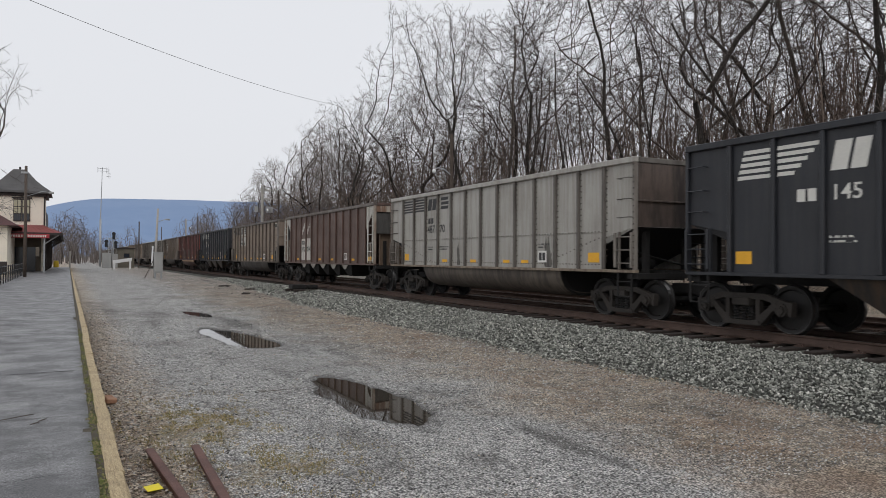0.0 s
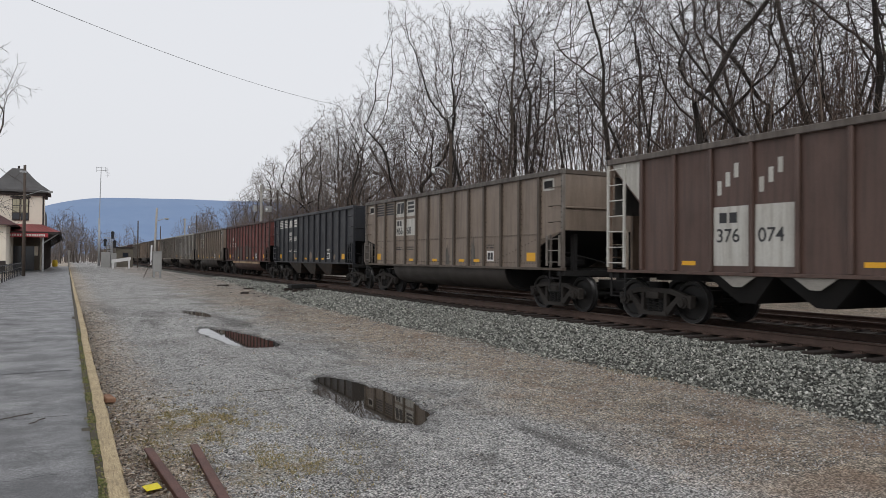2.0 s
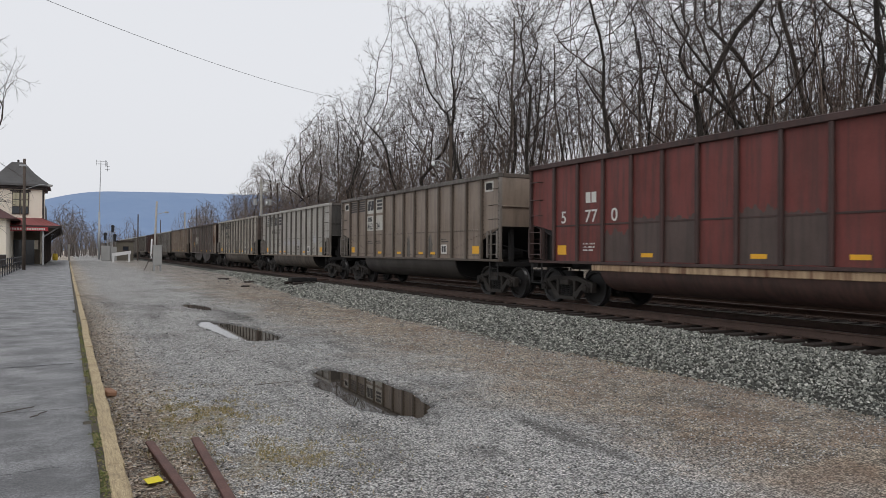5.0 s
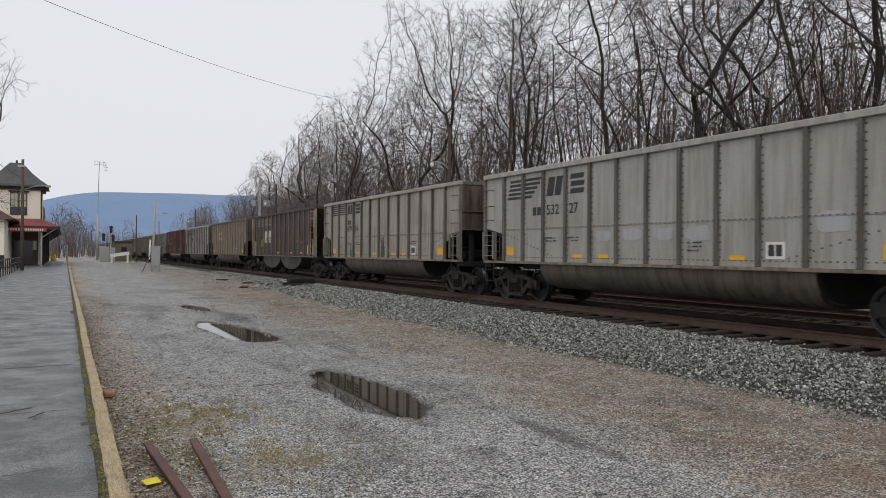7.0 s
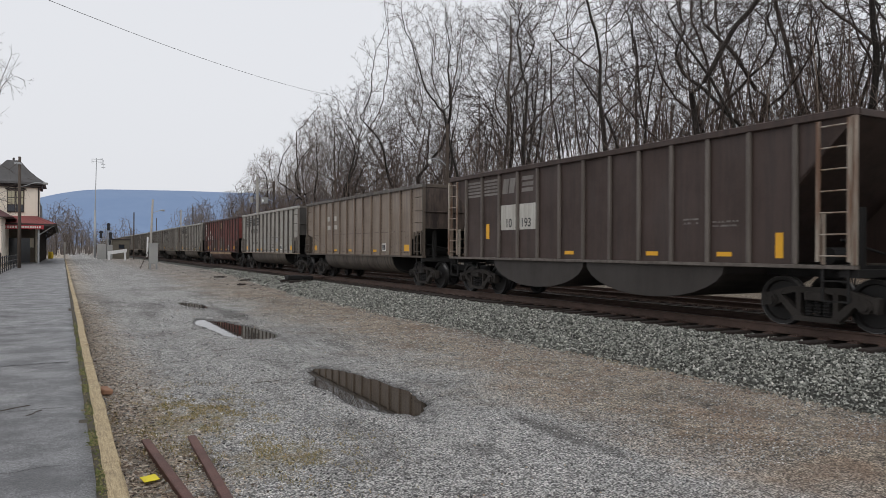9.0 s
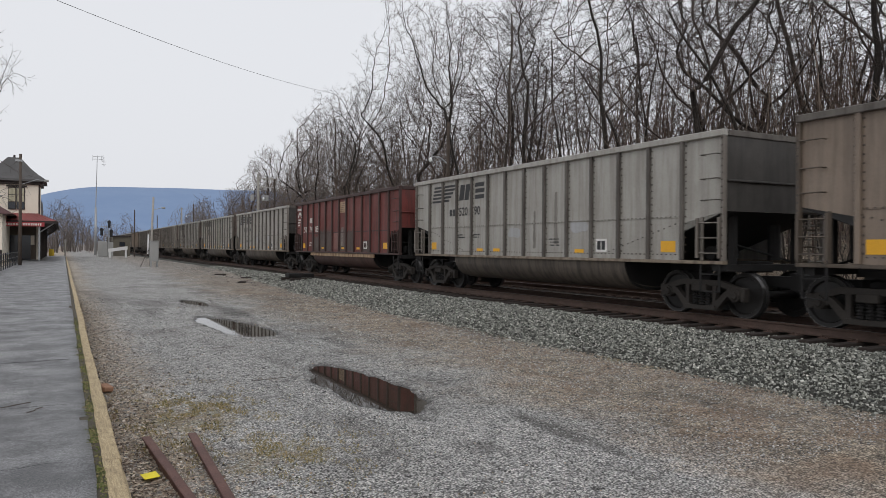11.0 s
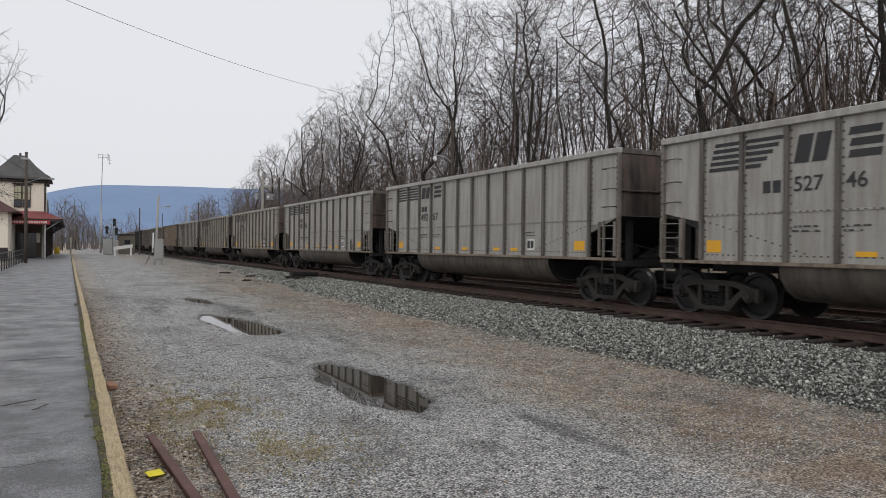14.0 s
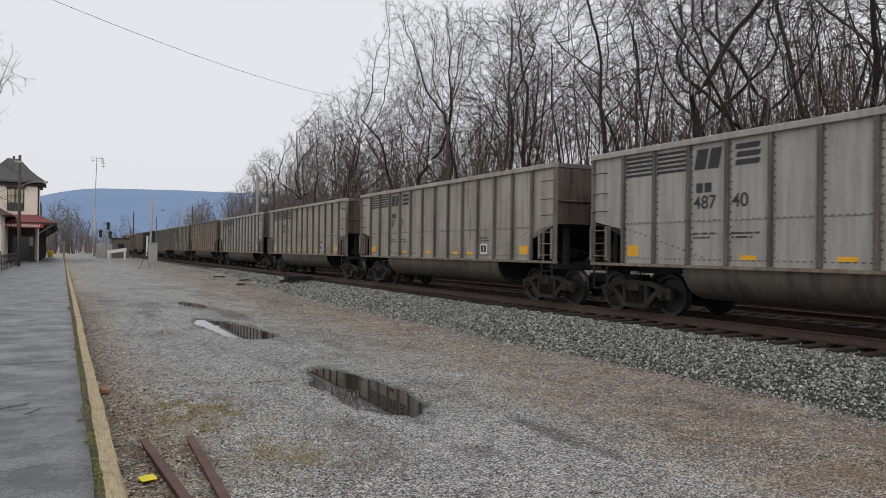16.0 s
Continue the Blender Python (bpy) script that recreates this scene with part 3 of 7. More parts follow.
    tagged(piece("lot_gravel", me, PEBBLE), "fine loose grey gravel scattered on the lot", "gravel", kind="stuff")


build_ballast()

# ---- hill and distance ----
def ridge_height(x):
    return 191 - 60 * math.exp(-(max(x, -110) + 110) / 110) + 5 * noise.noise((x * 0.006, 0, 3)) - 0.05 * max(0, -x - 110) - 0.02 * max(0, x - 600)


def build_ridge():
    m, t, b = nodes_of("haze_blue_forest")
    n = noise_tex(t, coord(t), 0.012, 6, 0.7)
    # Distance haze painted in: blue base colour, lifted by emission of the same blue.
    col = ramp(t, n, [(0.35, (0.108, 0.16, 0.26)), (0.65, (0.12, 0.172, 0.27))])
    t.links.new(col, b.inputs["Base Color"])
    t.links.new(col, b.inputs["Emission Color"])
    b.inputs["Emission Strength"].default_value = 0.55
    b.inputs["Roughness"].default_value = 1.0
    bm = bmesh.new()
    rows = []
    for x in range(-1500, 2600, 20):
        h = ridge_height(x) + 2.2 * noise.noise((x * 0.05, 1, 1))
        rows.append([bm.verts.new((x, 2500 + d, z)) for d, z in ((-700, -5), (-420, h * 0.35), (-150, h * 0.8), (0, h), (400, h * 0.6), (700, -5))])
    for a, c in zip(rows, rows[1:]):
        for i in range(5):
            bm.faces.new((a[i], c[i], c[i + 1], a[i + 1]))
    tagged(part("mountain_ridge", bm, m, smooth=True), "long wooded mountain ridge, distance haze painted in as blue", "mountain", kind="structure")


build_ridge()


# ---- coal train ----
V = 14.28                # metres a second towards the viewer
HL = 6.925               # half the length of a wagon body
WX, PX = 1.55, 1.475     # half width over the ribs, and to the side sheets
ZS, ZT = 1.15, 3.62      # side sill and top chord above the rail
WHEEL_R = 0.457
AXLES = (-HL + 0.12, -HL + 1.90, HL - 1.90, HL - 0.12)
END = 1.10               # length of the open end bay
SHARED = {}


def shared(key, make, smooth=False):
    if key not in SHARED:
        SHARED[key] = mesh_of(make(), key, smooth)
    return SHARED[key]


def side_sheet():
    bm = bmesh.new()
    e = HL - END
    zb = ZS + 0.98
    prism(bm, [(-e, ZS), (e, ZS), (e, zb - 0.22), (HL - 0.02, zb), (HL - 0.02, ZT), (-HL + 0.02, ZT), (-HL + 0.02, zb), (-e, zb - 0.22)], -PX, -PX + 0.02)
    return bm


def seam_strip():
    """Lapped lower edge of the side sheets."""
    return boxed(-PX - 0.012, -PX, -HL + END, HL - END, ZS + 0.88, ZS + 0.92, edge=0.003)


def rivets(ribs):
    bm = bmesh.new()
    ys = rib_places(ribs)
    for y in ys:
        for k in range(17):
            z = ZS + 0.16 + k * 0.145
            for d in (-0.075, 0.075):
                box(bm, -PX - 0.012, -PX, y + d - 0.014, y + d + 0.014, z, z + 0.032)
    n = int((2 * (HL - END)) / 0.13)
    for k in range(n):
        y = -HL + END + 0.06 + k * 0.13
        box(bm, -PX - 0.022, -PX - 0.010, y, y + 0.03, ZS + 0.89, ZS + 0.915)
        box(bm, -PX - 0.012, -PX, y, y + 0.03, ZS + 0.10, ZS + 0.125)
    for s in (-1, 1):
        for k in range(18):
            z = ZS + 0.08 + k * 0.135
            box(bm, -WX - 0.009, -WX, s * (HL - 0.04) - 0.016, s * (HL - 0.04) + 0.016, z, z + 0.034)
        for k in range(15):
            y, z = s * (HL - END - 0.05 - k * 0.16), ZS + 0.78 - k * 0.045
            box(bm, -PX - 0.012, -PX, y - 0.015, y + 0.015, z, z + 0.028)
    return bm


def rib_places(n):
    e = HL - END
    return [-e + 2 * e * k / (n - 1) for k in range(n)]


def rib_post(width=0.09):
    bm = boxed(-WX, -PX, -width / 2, width / 2, ZS, ZT - 0.02, edge=0.012)
    return bm


def top_chord():
    return boxed(-WX - 0.012, -PX + 0.05, -HL, HL, ZT - 0.03, ZT + 0.10, edge=0.012)


def end_chord():
    return boxed(-PX + 0.052, PX - 0.052, HL - 0.09, HL + 0.01, ZT - 0.03, ZT + 0.09, edge=0.01)


def side_sill():
    return boxed(-WX, -PX + 0.06, -HL, HL, ZS - 0.07, ZS - 0.002, edge=0.008)


def end_wall():
    bm = bmesh.new()
    box(bm, -PX + 0.022, PX - 0.022, HL - 0.045, HL - 0.02, ZS + 0.98, ZT - 0.032)
    bmesh.ops.recalc_face_normals(bm, faces=bm.faces[:])
    return bm


def end_rib():
    return boxed(-PX + 0.03, PX - 0.03, HL - 0.02, HL + 0.03, 0, 0.045, edge=0.01)


def slope_sheet():
    bm = bmesh.new()
    w = PX - 0.022
    prism(bm, [(HL - 0.02, ZS + 0.975), (HL - 2.7, ZS - 0.02), (HL - 2.76, ZS - 0.02), (HL - 0.06, ZS + 0.975)], -w, w)
    return bm


def floor_sheet():
    return boxed(-PX + 0.022, PX - 0.022, -HL + 2.7, HL - 2.7, ZS - 0.02, ZS)


def end_deck():
    bm = bmesh.new()
    box(bm, -WX + 0.08, WX - 0.08, HL - 0.32, HL + 0.02, ZS - 0.2, ZS - 0.075)
    box(bm, -0.32, 0.32, HL - 2.6, HL - 0.33, ZS - 0.25, ZS - 0.02)
    for x in (-0.95, 0.95):
        box(bm, x - 0.06, x + 0.06, HL - 0.35, HL - 0.22, ZS - 0.075, ZS + 0.97)
    tube(bm, (-0.55, HL - 0.5, ZS), (-0.55, HL - 0.5, ZS + 0.75), 0.13, n=10)
    tube(bm, (0.2, HL - 0.9, ZS + 0.15), (0.9, HL - 0.9, ZS + 0.15), 0.15, n=10)
    tube(bm, (-1.2, HL - 0.45, ZS - 0.05), (1.2, HL - 0.45, ZS + 0.42), 0.025, n=6)
    bmesh.ops.recalc_face_normals(bm, faces=bm.faces[:])
    return bm


def corner_post():
    return boxed(-WX, -PX + 0.03, HL - 0.075, HL - 0.002, ZS, ZT - 0.032, edge=0.008)


def bay_post():
    return boxed(-PX - 0.03, -PX + 0.03, HL - 0.62, HL - 0.57, ZS, ZS + 0.88, edge=0.006)


def grab_iron(y0, y1, z):
    """A bent bar that stands off the sheet."""
    bm = bmesh.new()
    x = -WX - 0.06
    tube(bm, (x, y0, z), (x, y1, z), 0.013, n=5)
    for y in (y0, y1):
        tube(bm, (x, y, z), (-PX, y, z - 0.0), 0.013, n=5)
    return bm


def ladder_mesh(rungs, z0, step):
    bm = bmesh.new()
    for y in (HL - 0.62, HL - 0.07):
        box(bm, -WX - 0.055, -WX - 0.012, y - 0.03, y + 0.03, z0 - 0.1, z0 + step * (rungs - 1) + 0.1)
    for k in range(rungs):
        tube(bm, (-WX - 0.035, HL - 0.62, z0 + k * step), (-WX - 0.035, HL - 0.07, z0 + k * step), 0.014, n=5)
    bmesh.ops.recalc_face_normals(bm, faces=bm.faces[:])
    return bm


def sill_step():
    bm = bmesh.new()
    for y in (HL - 0.58, HL - 0.12):
        box(bm, -WX + 0.02, -WX + 0.04, y - 0.025, y + 0.025, ZS - 0.62, ZS - 0.07)
    for z in (ZS - 0.62, ZS - 0.28):
        box(bm, -WX + 0.0, -WX + 0.06, HL - 0.58, HL - 0.12, z, z + 0.025)
    bmesh.ops.recalc_face_normals(bm, faces=bm.faces[:])
    return bm


def coupler_mesh():
    bm = bmesh.new()
    box(bm, -0.11, 0.11, HL - 0.3, HL + 0.50, 0.62, 0.84)
    prism(bm, [(HL + 0.44, 0.56), (HL + 0.76, 0.60), (HL + 0.76, 0.88), (HL + 0.44, 0.92)], -0.17, 0.14)
    for z in (0.42,):
        tube(bm, (-0.35, HL + 0.05, 0.66), (-0.28, HL + 0.4, z), 0.028, n=6)
        tube(bm, (-0.28, HL + 0.4, z), (-0.2, HL + 0.75, 0.55), 0.028, n=6)
    bmesh.ops.recalc_face_normals(bm, faces=bm.faces[:])
    return bm


def tub_mesh():
    """The round belly between the trucks."""
    bm = bmesh.new()
    half = [(PX * math.copysign(abs(math.cos(a)) ** 0.5, math.cos(a)), ZS - 0.03 - 0.72 * math.sin(a) ** 0.8) for a in [math.pi * k / 16 for k in range(17)]]
    stations = [(-4.05, 0.86), (-4.0, 1.0), (4.0, 1.0), (4.05, 0.86)]
    rings = []
    for y, s in stations:
        rings.append([bm.verts.new((x * (0.97 + 0.03 * s), y, ZS - 0.03 + (z - ZS + 0.03) * s)) for x, z in half])
    for a, b in zip(rings, rings[1:]):
        for k in range(len(half) - 1):
            bm.faces.new((a[k], a[k + 1], b[k + 1], b[k]))
    bmesh.ops.recalc_face_normals(bm, faces=bm.faces[:])
    return bm


def tub_end():
    """The dished plate that closes the belly."""
    bm = bmesh.new()
    rings = []
    for y, s in ((3.93, 0.985), (4.06, 0.97), (4.02, 0.86)):
        rings.append([bm.verts.new((PX * math.copysign(abs(math.cos(a)) ** 0.5, math.cos(a)) * s, y, ZS - 0.035 - 0.72 * s * math.sin(a) ** 0.8)) for a in [math.pi * k / 16 for k in range(17)]])
    for a, b in zip(rings, rings[1:]):
        for k in range(16):
            bm.faces.new((a[k], a[k + 1], b[k + 1], b[k]))
    bm.faces.new(rings[-1])
    bmesh.ops.recalc_face_normals(bm, faces=bm.faces[:])
    return bm


def end_ladder():
    """Rungs on the lower half of the end, beside the corner."""
    bm = bmesh.new()
    for x in (-PX + 0.1, -PX + 0.55):
        tube(bm, (x, HL + 0.05, ZS - 0.15), (x, HL + 0.05, ZS + 0.95), 0.02, n=5)
    for k in range(4):
        tube(bm, (-PX + 0.1, HL + 0.05, ZS - 0.02 + 0.3 * k), (-PX + 0.55, HL + 0.05, ZS - 0.02 + 0.3 * k), 0.014, n=5)
    return bm


def end_grab():
    bm = bmesh.new()
    tube(bm, (-PX + 0.12, HL + 0.06, 0), (-PX + 0.5, HL + 0.06, 0), 0.013, n=5)
    for x in (-PX + 0.12, -PX + 0.5):
        tube(bm, (x, HL + 0.06, 0), (x, HL - 0.03, 0), 0.013, n=5)
    return bm


def open_side_sheet():
    """Side sheet whose end bays are only gusset triangles under the top chord."""
    bm = bmesh.new()
    e, zb = HL - END, ZS + 1.42
    prism(bm, [(-e, ZS), (e, ZS), (e, zb), (HL - 0.02, ZT - 0.05), (HL - 0.02, ZT), (-HL + 0.02, ZT), (-HL + 0.02, ZT - 0.05), (-e, zb)], -PX, -PX + 0.02)
    return bm


def corner_plate():
    bm = bmesh.new()
    e = HL - END + 0.05
    prism(bm, [(e, ZS + 1.50), (HL - 0.10, ZT - 0.06), (HL - 0.10, ZT - 0.032), (e, ZT - 0.032)], -PX - 0.006, -PX - 0.001)
    return bm


def steep_sheet():
    bm = bmesh.new()
    w = PX - 0.022
    prism(bm, [(HL - 0.03, ZT - 0.035), (HL - 2.5, ZS - 0.02), (HL - 2.58, ZS - 0.02), (HL - 0.09, ZT - 0.035)], -w, w)
    return bm


def vee_mesh(half, depth, flat):
    """One discharge hopper, a trough that narrows downwards."""
    bm = bmesh.new()
    rings = []
    for z, y, w in ((ZS - 0.072, half, PX - 0.01), (ZS - depth, flat, PX - 0.25)):
        rings.append([bm.verts.new(p) for p in ((-w, -y, z), (w, -y, z), (w, y, z), (-w, y, z))])
    for k in range(4):
        bm.faces.new((rings[0][k - 1], rings[0][k], rings[1][k], rings[1][k - 1]))
    bm.faces.new(rings[0])
    bm.faces.new(rings[1])
    bmesh.ops.recalc_face_normals(bm, faces=bm.faces[:])
    return bm


def gusset_mesh(half, depth):
    bm = bmesh.new()
    y = half
    prism(bm, [(-y, ZS - 0.072), (y, ZS - 0.072), (0.10, ZS - depth), (-0.10, ZS - depth)], -PX - 0.03, -PX - 0.012)
    return bm


def round_hopper(half, depth):
    bm = bmesh.new()
    pts = [(half * math.cos(math.pi * k / 14), ZS - 0.072 - depth * math.sin(math.pi * k / 14)) for k in range(15)]
    prism(bm, pts, -PX + 0.02, PX - 0.02)
    return bm


def truck_frame():
    """A cast side frame: arched top, two windows, a spring nest between columns."""
    bm = bmesh.new()
    x0, x1 = -1.06, -0.94
    prism(bm, [(-1.08, 0.58), (-0.52, 0.74), (0.52, 0.74), (1.08, 0.58), (1.04, 0.48), (0.48, 0.63), (-0.48, 0.63), (-1.04, 0.48)], x0, x1)          # top bar
    for s in (-1, 1):
        prism(bm, [(s * 1.12, 0.60), (s * 1.02, 0.62), (s * 1.02, 0.36), (s * 1.10, 0.34)], x0 - 0.01, x1 + 0.01)    # outer jaw
        prism(bm, [(s * 0.78, 0.64), (s * 0.68, 0.66), (s * 0.70, 0.44), (s * 0.77, 0.40)], x0 - 0.01, x1 + 0.01)    # inner jaw
        prism(bm, [(s * 0.80, 0.54), (s * 0.70, 0.58), (s * 0.27, 0.22), (s * 0.36, 0.13), (s * 0.42, 0.14)], x0 - 0.006, x1 + 0.006)   # slanting tie
        prism(bm, [(s * 0.40, 0.64), (s * 0.31, 0.64), (s * 0.31, 0.2), (s * 0.40, 0.2)], x0, x1)                    # column
        tube(bm, (x0 - 0.04, s * 0.89, WHEEL_R), (x1, s * 0.89, WHEEL_R), 0.125, n=14)
        tube(bm, (x0 - 0.10, s * 0.89, WHEEL_R), (x0 - 0.04, s * 0.89, WHEEL_R), 0.085, n=12)
        for k in range(3):
            w = 2 * math.pi * k / 3 + 0.5
            tube(bm, (x0 - 0.115, s * 0.89 + 0.05 * math.cos(w), WHEEL_R + 0.05 * math.sin(w)), (x0 - 0.10, s * 0.89 + 0.05 * math.cos(w), WHEEL_R + 0.05 * math.sin(w)), 0.016, n=6)
    prism(bm, [(-0.44, 0.13), (0.44, 0.13), (0.40, 0.22), (-0.40, 0.22)], x0 - 0.04, x1 + 0.04)                        # spring seat
    bmesh.ops.recalc_face_normals(bm, faces=bm.faces[:])
    return bm


def bolster_mesh():
    return boxed(-1.13, 1.13, -0.2, 0.2, 0.5, 0.66, edge=0.02)


def coil_mesh():
    bm = bmesh.new()
    prof = []
    for k in range(5):
        z = 0.225 + k * 0.057
        prof += [(z, 0.05), (z + 0.012, 0.078), (z + 0.03, 0.078), (z + 0.042, 0.05)]
    lathe(bm, prof, 7)
    bmesh.ops.transform(bm, matrix=Matrix(((0, 0, 1, -1.0), (0, 1, 0, 0), (1, 0, 0, 0), (0, 0, 0, 1))), verts=bm.verts[:])
    bmesh.ops.recalc_face_normals(bm, faces=bm.faces[:])
    return bm


def brake_beam():
    bm = bmesh.new()
    for s in (-1, 1):
        box(bm, -0.85, 0.85, s * 0.36 - 0.05, s * 0.36 + 0.05, 0.34, 0.42)
    tube(bm, (-0.3, -0.6, 0.55), (0.3, 0.6, 0.55), 0.03, n=6)
    bmesh.ops.recalc_face_normals(bm, faces=bm.faces[:])
    return bm


def lathe(bm, prof, n=22, caps=True):
    """Turn an outline of (x, radius) about the x axis."""
    rings = [[bm.verts.new((x, r * math.cos(2 * math.pi * k / n), r * math.sin(2 * math.pi * k / n))) for k in range(n)] for x, r in prof]
    for a, b in zip(rings, rings[1:]):
        for k in range(n):
            bm.faces.new((a[k - 1], a[k], b[k], b[k - 1]))
    if caps:
        bm.faces.new(rings[0])
        bm.faces.new(rings[-1])


def wheelset_mesh():
    bm = bmesh.new()
    for s in (-1, 1):
        prof = [(0.82, 0.0001), (0.82, 0.11), (0.775, 0.13), (0.755, 0.36), (0.80, 0.385), (0.805, 0.45), (0.72, 0.456), (0.685, 0.485), (0.66, 0.48), (0.665, 0.38), (0.72, 0.34), (0.70, 0.12), (0.62, 0.09)]
        lathe(bm, [(s * x, r) for x, r in prof])
        for k in range(3):
            a = 2 * math.pi * k / 3
            tube(bm, (s * 0.82, 0.055 * math.cos(a), 0.055 * math.sin(a)), (s * 0.85, 0.055 * math.cos(a), 0.055 * math.sin(a)), 0.018, n=6)
    tube(bm, (-1.05, 0, 0), (1.05, 0, 0), 0.075, n=10)
    bmesh.ops.recalc_face_normals(bm, faces=bm.faces[:])
    return bm


def tread_mesh():
    bm = bmesh.new()
    for s in (1,):
        lathe(bm, [(s * 0.8065, 0.449), (s * 0.808, 0.4535), (s * 0.808, 0.4545), (s * 0.724, 0.4585), (s * 0.724, 0.449)], 22, False)
    bmesh.ops.recalc_face_normals(bm, faces=bm.faces[:])
    return bm


def decal(name, car, y, z, w, h, mat, label="", slant=0.0, depth=0.004):
    """A painted plate on the near side: y its left edge towards the far end, z its foot."""
    bm = bmesh.new()
    prism(bm, [(y, z), (y - w, z), (y - w - slant, z + h), (y - slant, z + h)], -PX - 0.004 - depth, -PX - 0.0045)
    return part(name, bm, mat, car, label)


def stencil(car, text, y, z, size, mat, squeeze=1.02):
    cu = bpy.data.curves.new("stencil", "FONT")
    cu.body, cu.size, cu.extrude, cu.offset = text, size * 1.55, 0.002, 0.003
    tmp = new("stencil", cu)
    me = bpy.data.meshes.new_from_object(tmp.evaluated_get(bpy.context.evaluated_depsgraph_get()))
    bpy.data.objects.remove(tmp)
    me.materials.clear()
    me.transform(Matrix(((0, 0, -1, 0), (-squeeze, 0, 0, 0), (0, 1, 0, 0), (0, 0, 0, 1))))
    piece("number", me, mat, car, "", Matrix.Translation((-PX - 0.008, y, z)))


def reflectors(car, ys, big=True):
    for y in ys:
        decal("reflector", car, y, ZS + 0.12, 0.36, 0.09, YELLOW, "yellow reflective strip")
    if big:
        decal("reflector", car, HL - END - 0.12, ZS + 0.16, 0.36, 0.24, YELLOW, "yellow reflective square")
        decal("reflector", car, -HL + END + 0.62, ZS + 0.16, 0.42, 0.24, YELLOW, "yellow reflective square")


def small_print(car, y, z, rows, w, mat, rng, h=0.035):
    """Lines too small to read."""
    for k in range(rows):
        zz, u, end = z - k * h * 2.3, y, y - w * rng.uniform(0.6, 0.9)
        top, foot = [], []
        while u > end:
            c = rng.uniform(0.03, 0.06)
            rise = 0.004 if rng.random() < 0.25 else h
            top += [(u, zz + rise), (u - c * 0.75, zz + rise), (u - c * 0.75, zz + 0.004), (u - c, zz + 0.004)]
            u -= c
        bm = bmesh.new()
        prism(bm, [(y, zz)] + top + [(u, zz)], -PX - 0.008, -PX - 0.0045)
        part("print_line", bm, mat, car)


def chart(car, y, mat, dark):
    """The small inspection panel."""
    decal("inspection_panel", car, y, ZS + 0.15, 0.40, 0.31, STENCIL_WHITE, "white framed inspection stencil")
    decal("inspection_field", car, y - 0.05, ZS + 0.20, 0.13, 0.21, dark, "", 0, 0.006)
    decal("inspection_field", car, y - 0.21, ZS + 0.20, 0.13, 0.21, dark, "", 0, 0.006)


def emblem(car, style, ys, z, mat, size):
    """Operator's mark as plain shapes: four stripes broken by the ribs, then slanted bars and short bands."""
    h = size
    for j, (y0, y1) in enumerate(ys[:2]):
        for k in range(5):
            zz = z + k * h / 4.4
            cut = 0.0
            if style == "horse" and j == 1:
                cut = (4 - k) * (y0 - y1) * 0.13
            lead = -0.24 + (4 - k) * 0.035 if style == "horse" and j == 0 else 0.0
            decal("stripe", car, y0 - 0.06 + lead, zz, y0 - y1 - 0.12 - cut + lead, h / 7.2, mat, "", 0.012)
    (a0, a1), (b0, b1) = ys[2:]
    w = a0 - a1
    decal("mark_block", car, a0 - 0.12, z, w * 0.30, h * 0.95, mat, "", h * 0.2)
    decal("mark_block", car, a0 - 0.12 - w * 0.36, z, w * 0.28, h * 0.95, mat, "", h * 0.2)
    w = b0 - b1
    for k, lead in enumerate((0.0, -0.02, 0.0)):
        decal("mark_band", car, b0 - 0.16 + lead, z + k * h * 0.36, w * 0.56, h * 0.24, mat, "", 0.03)


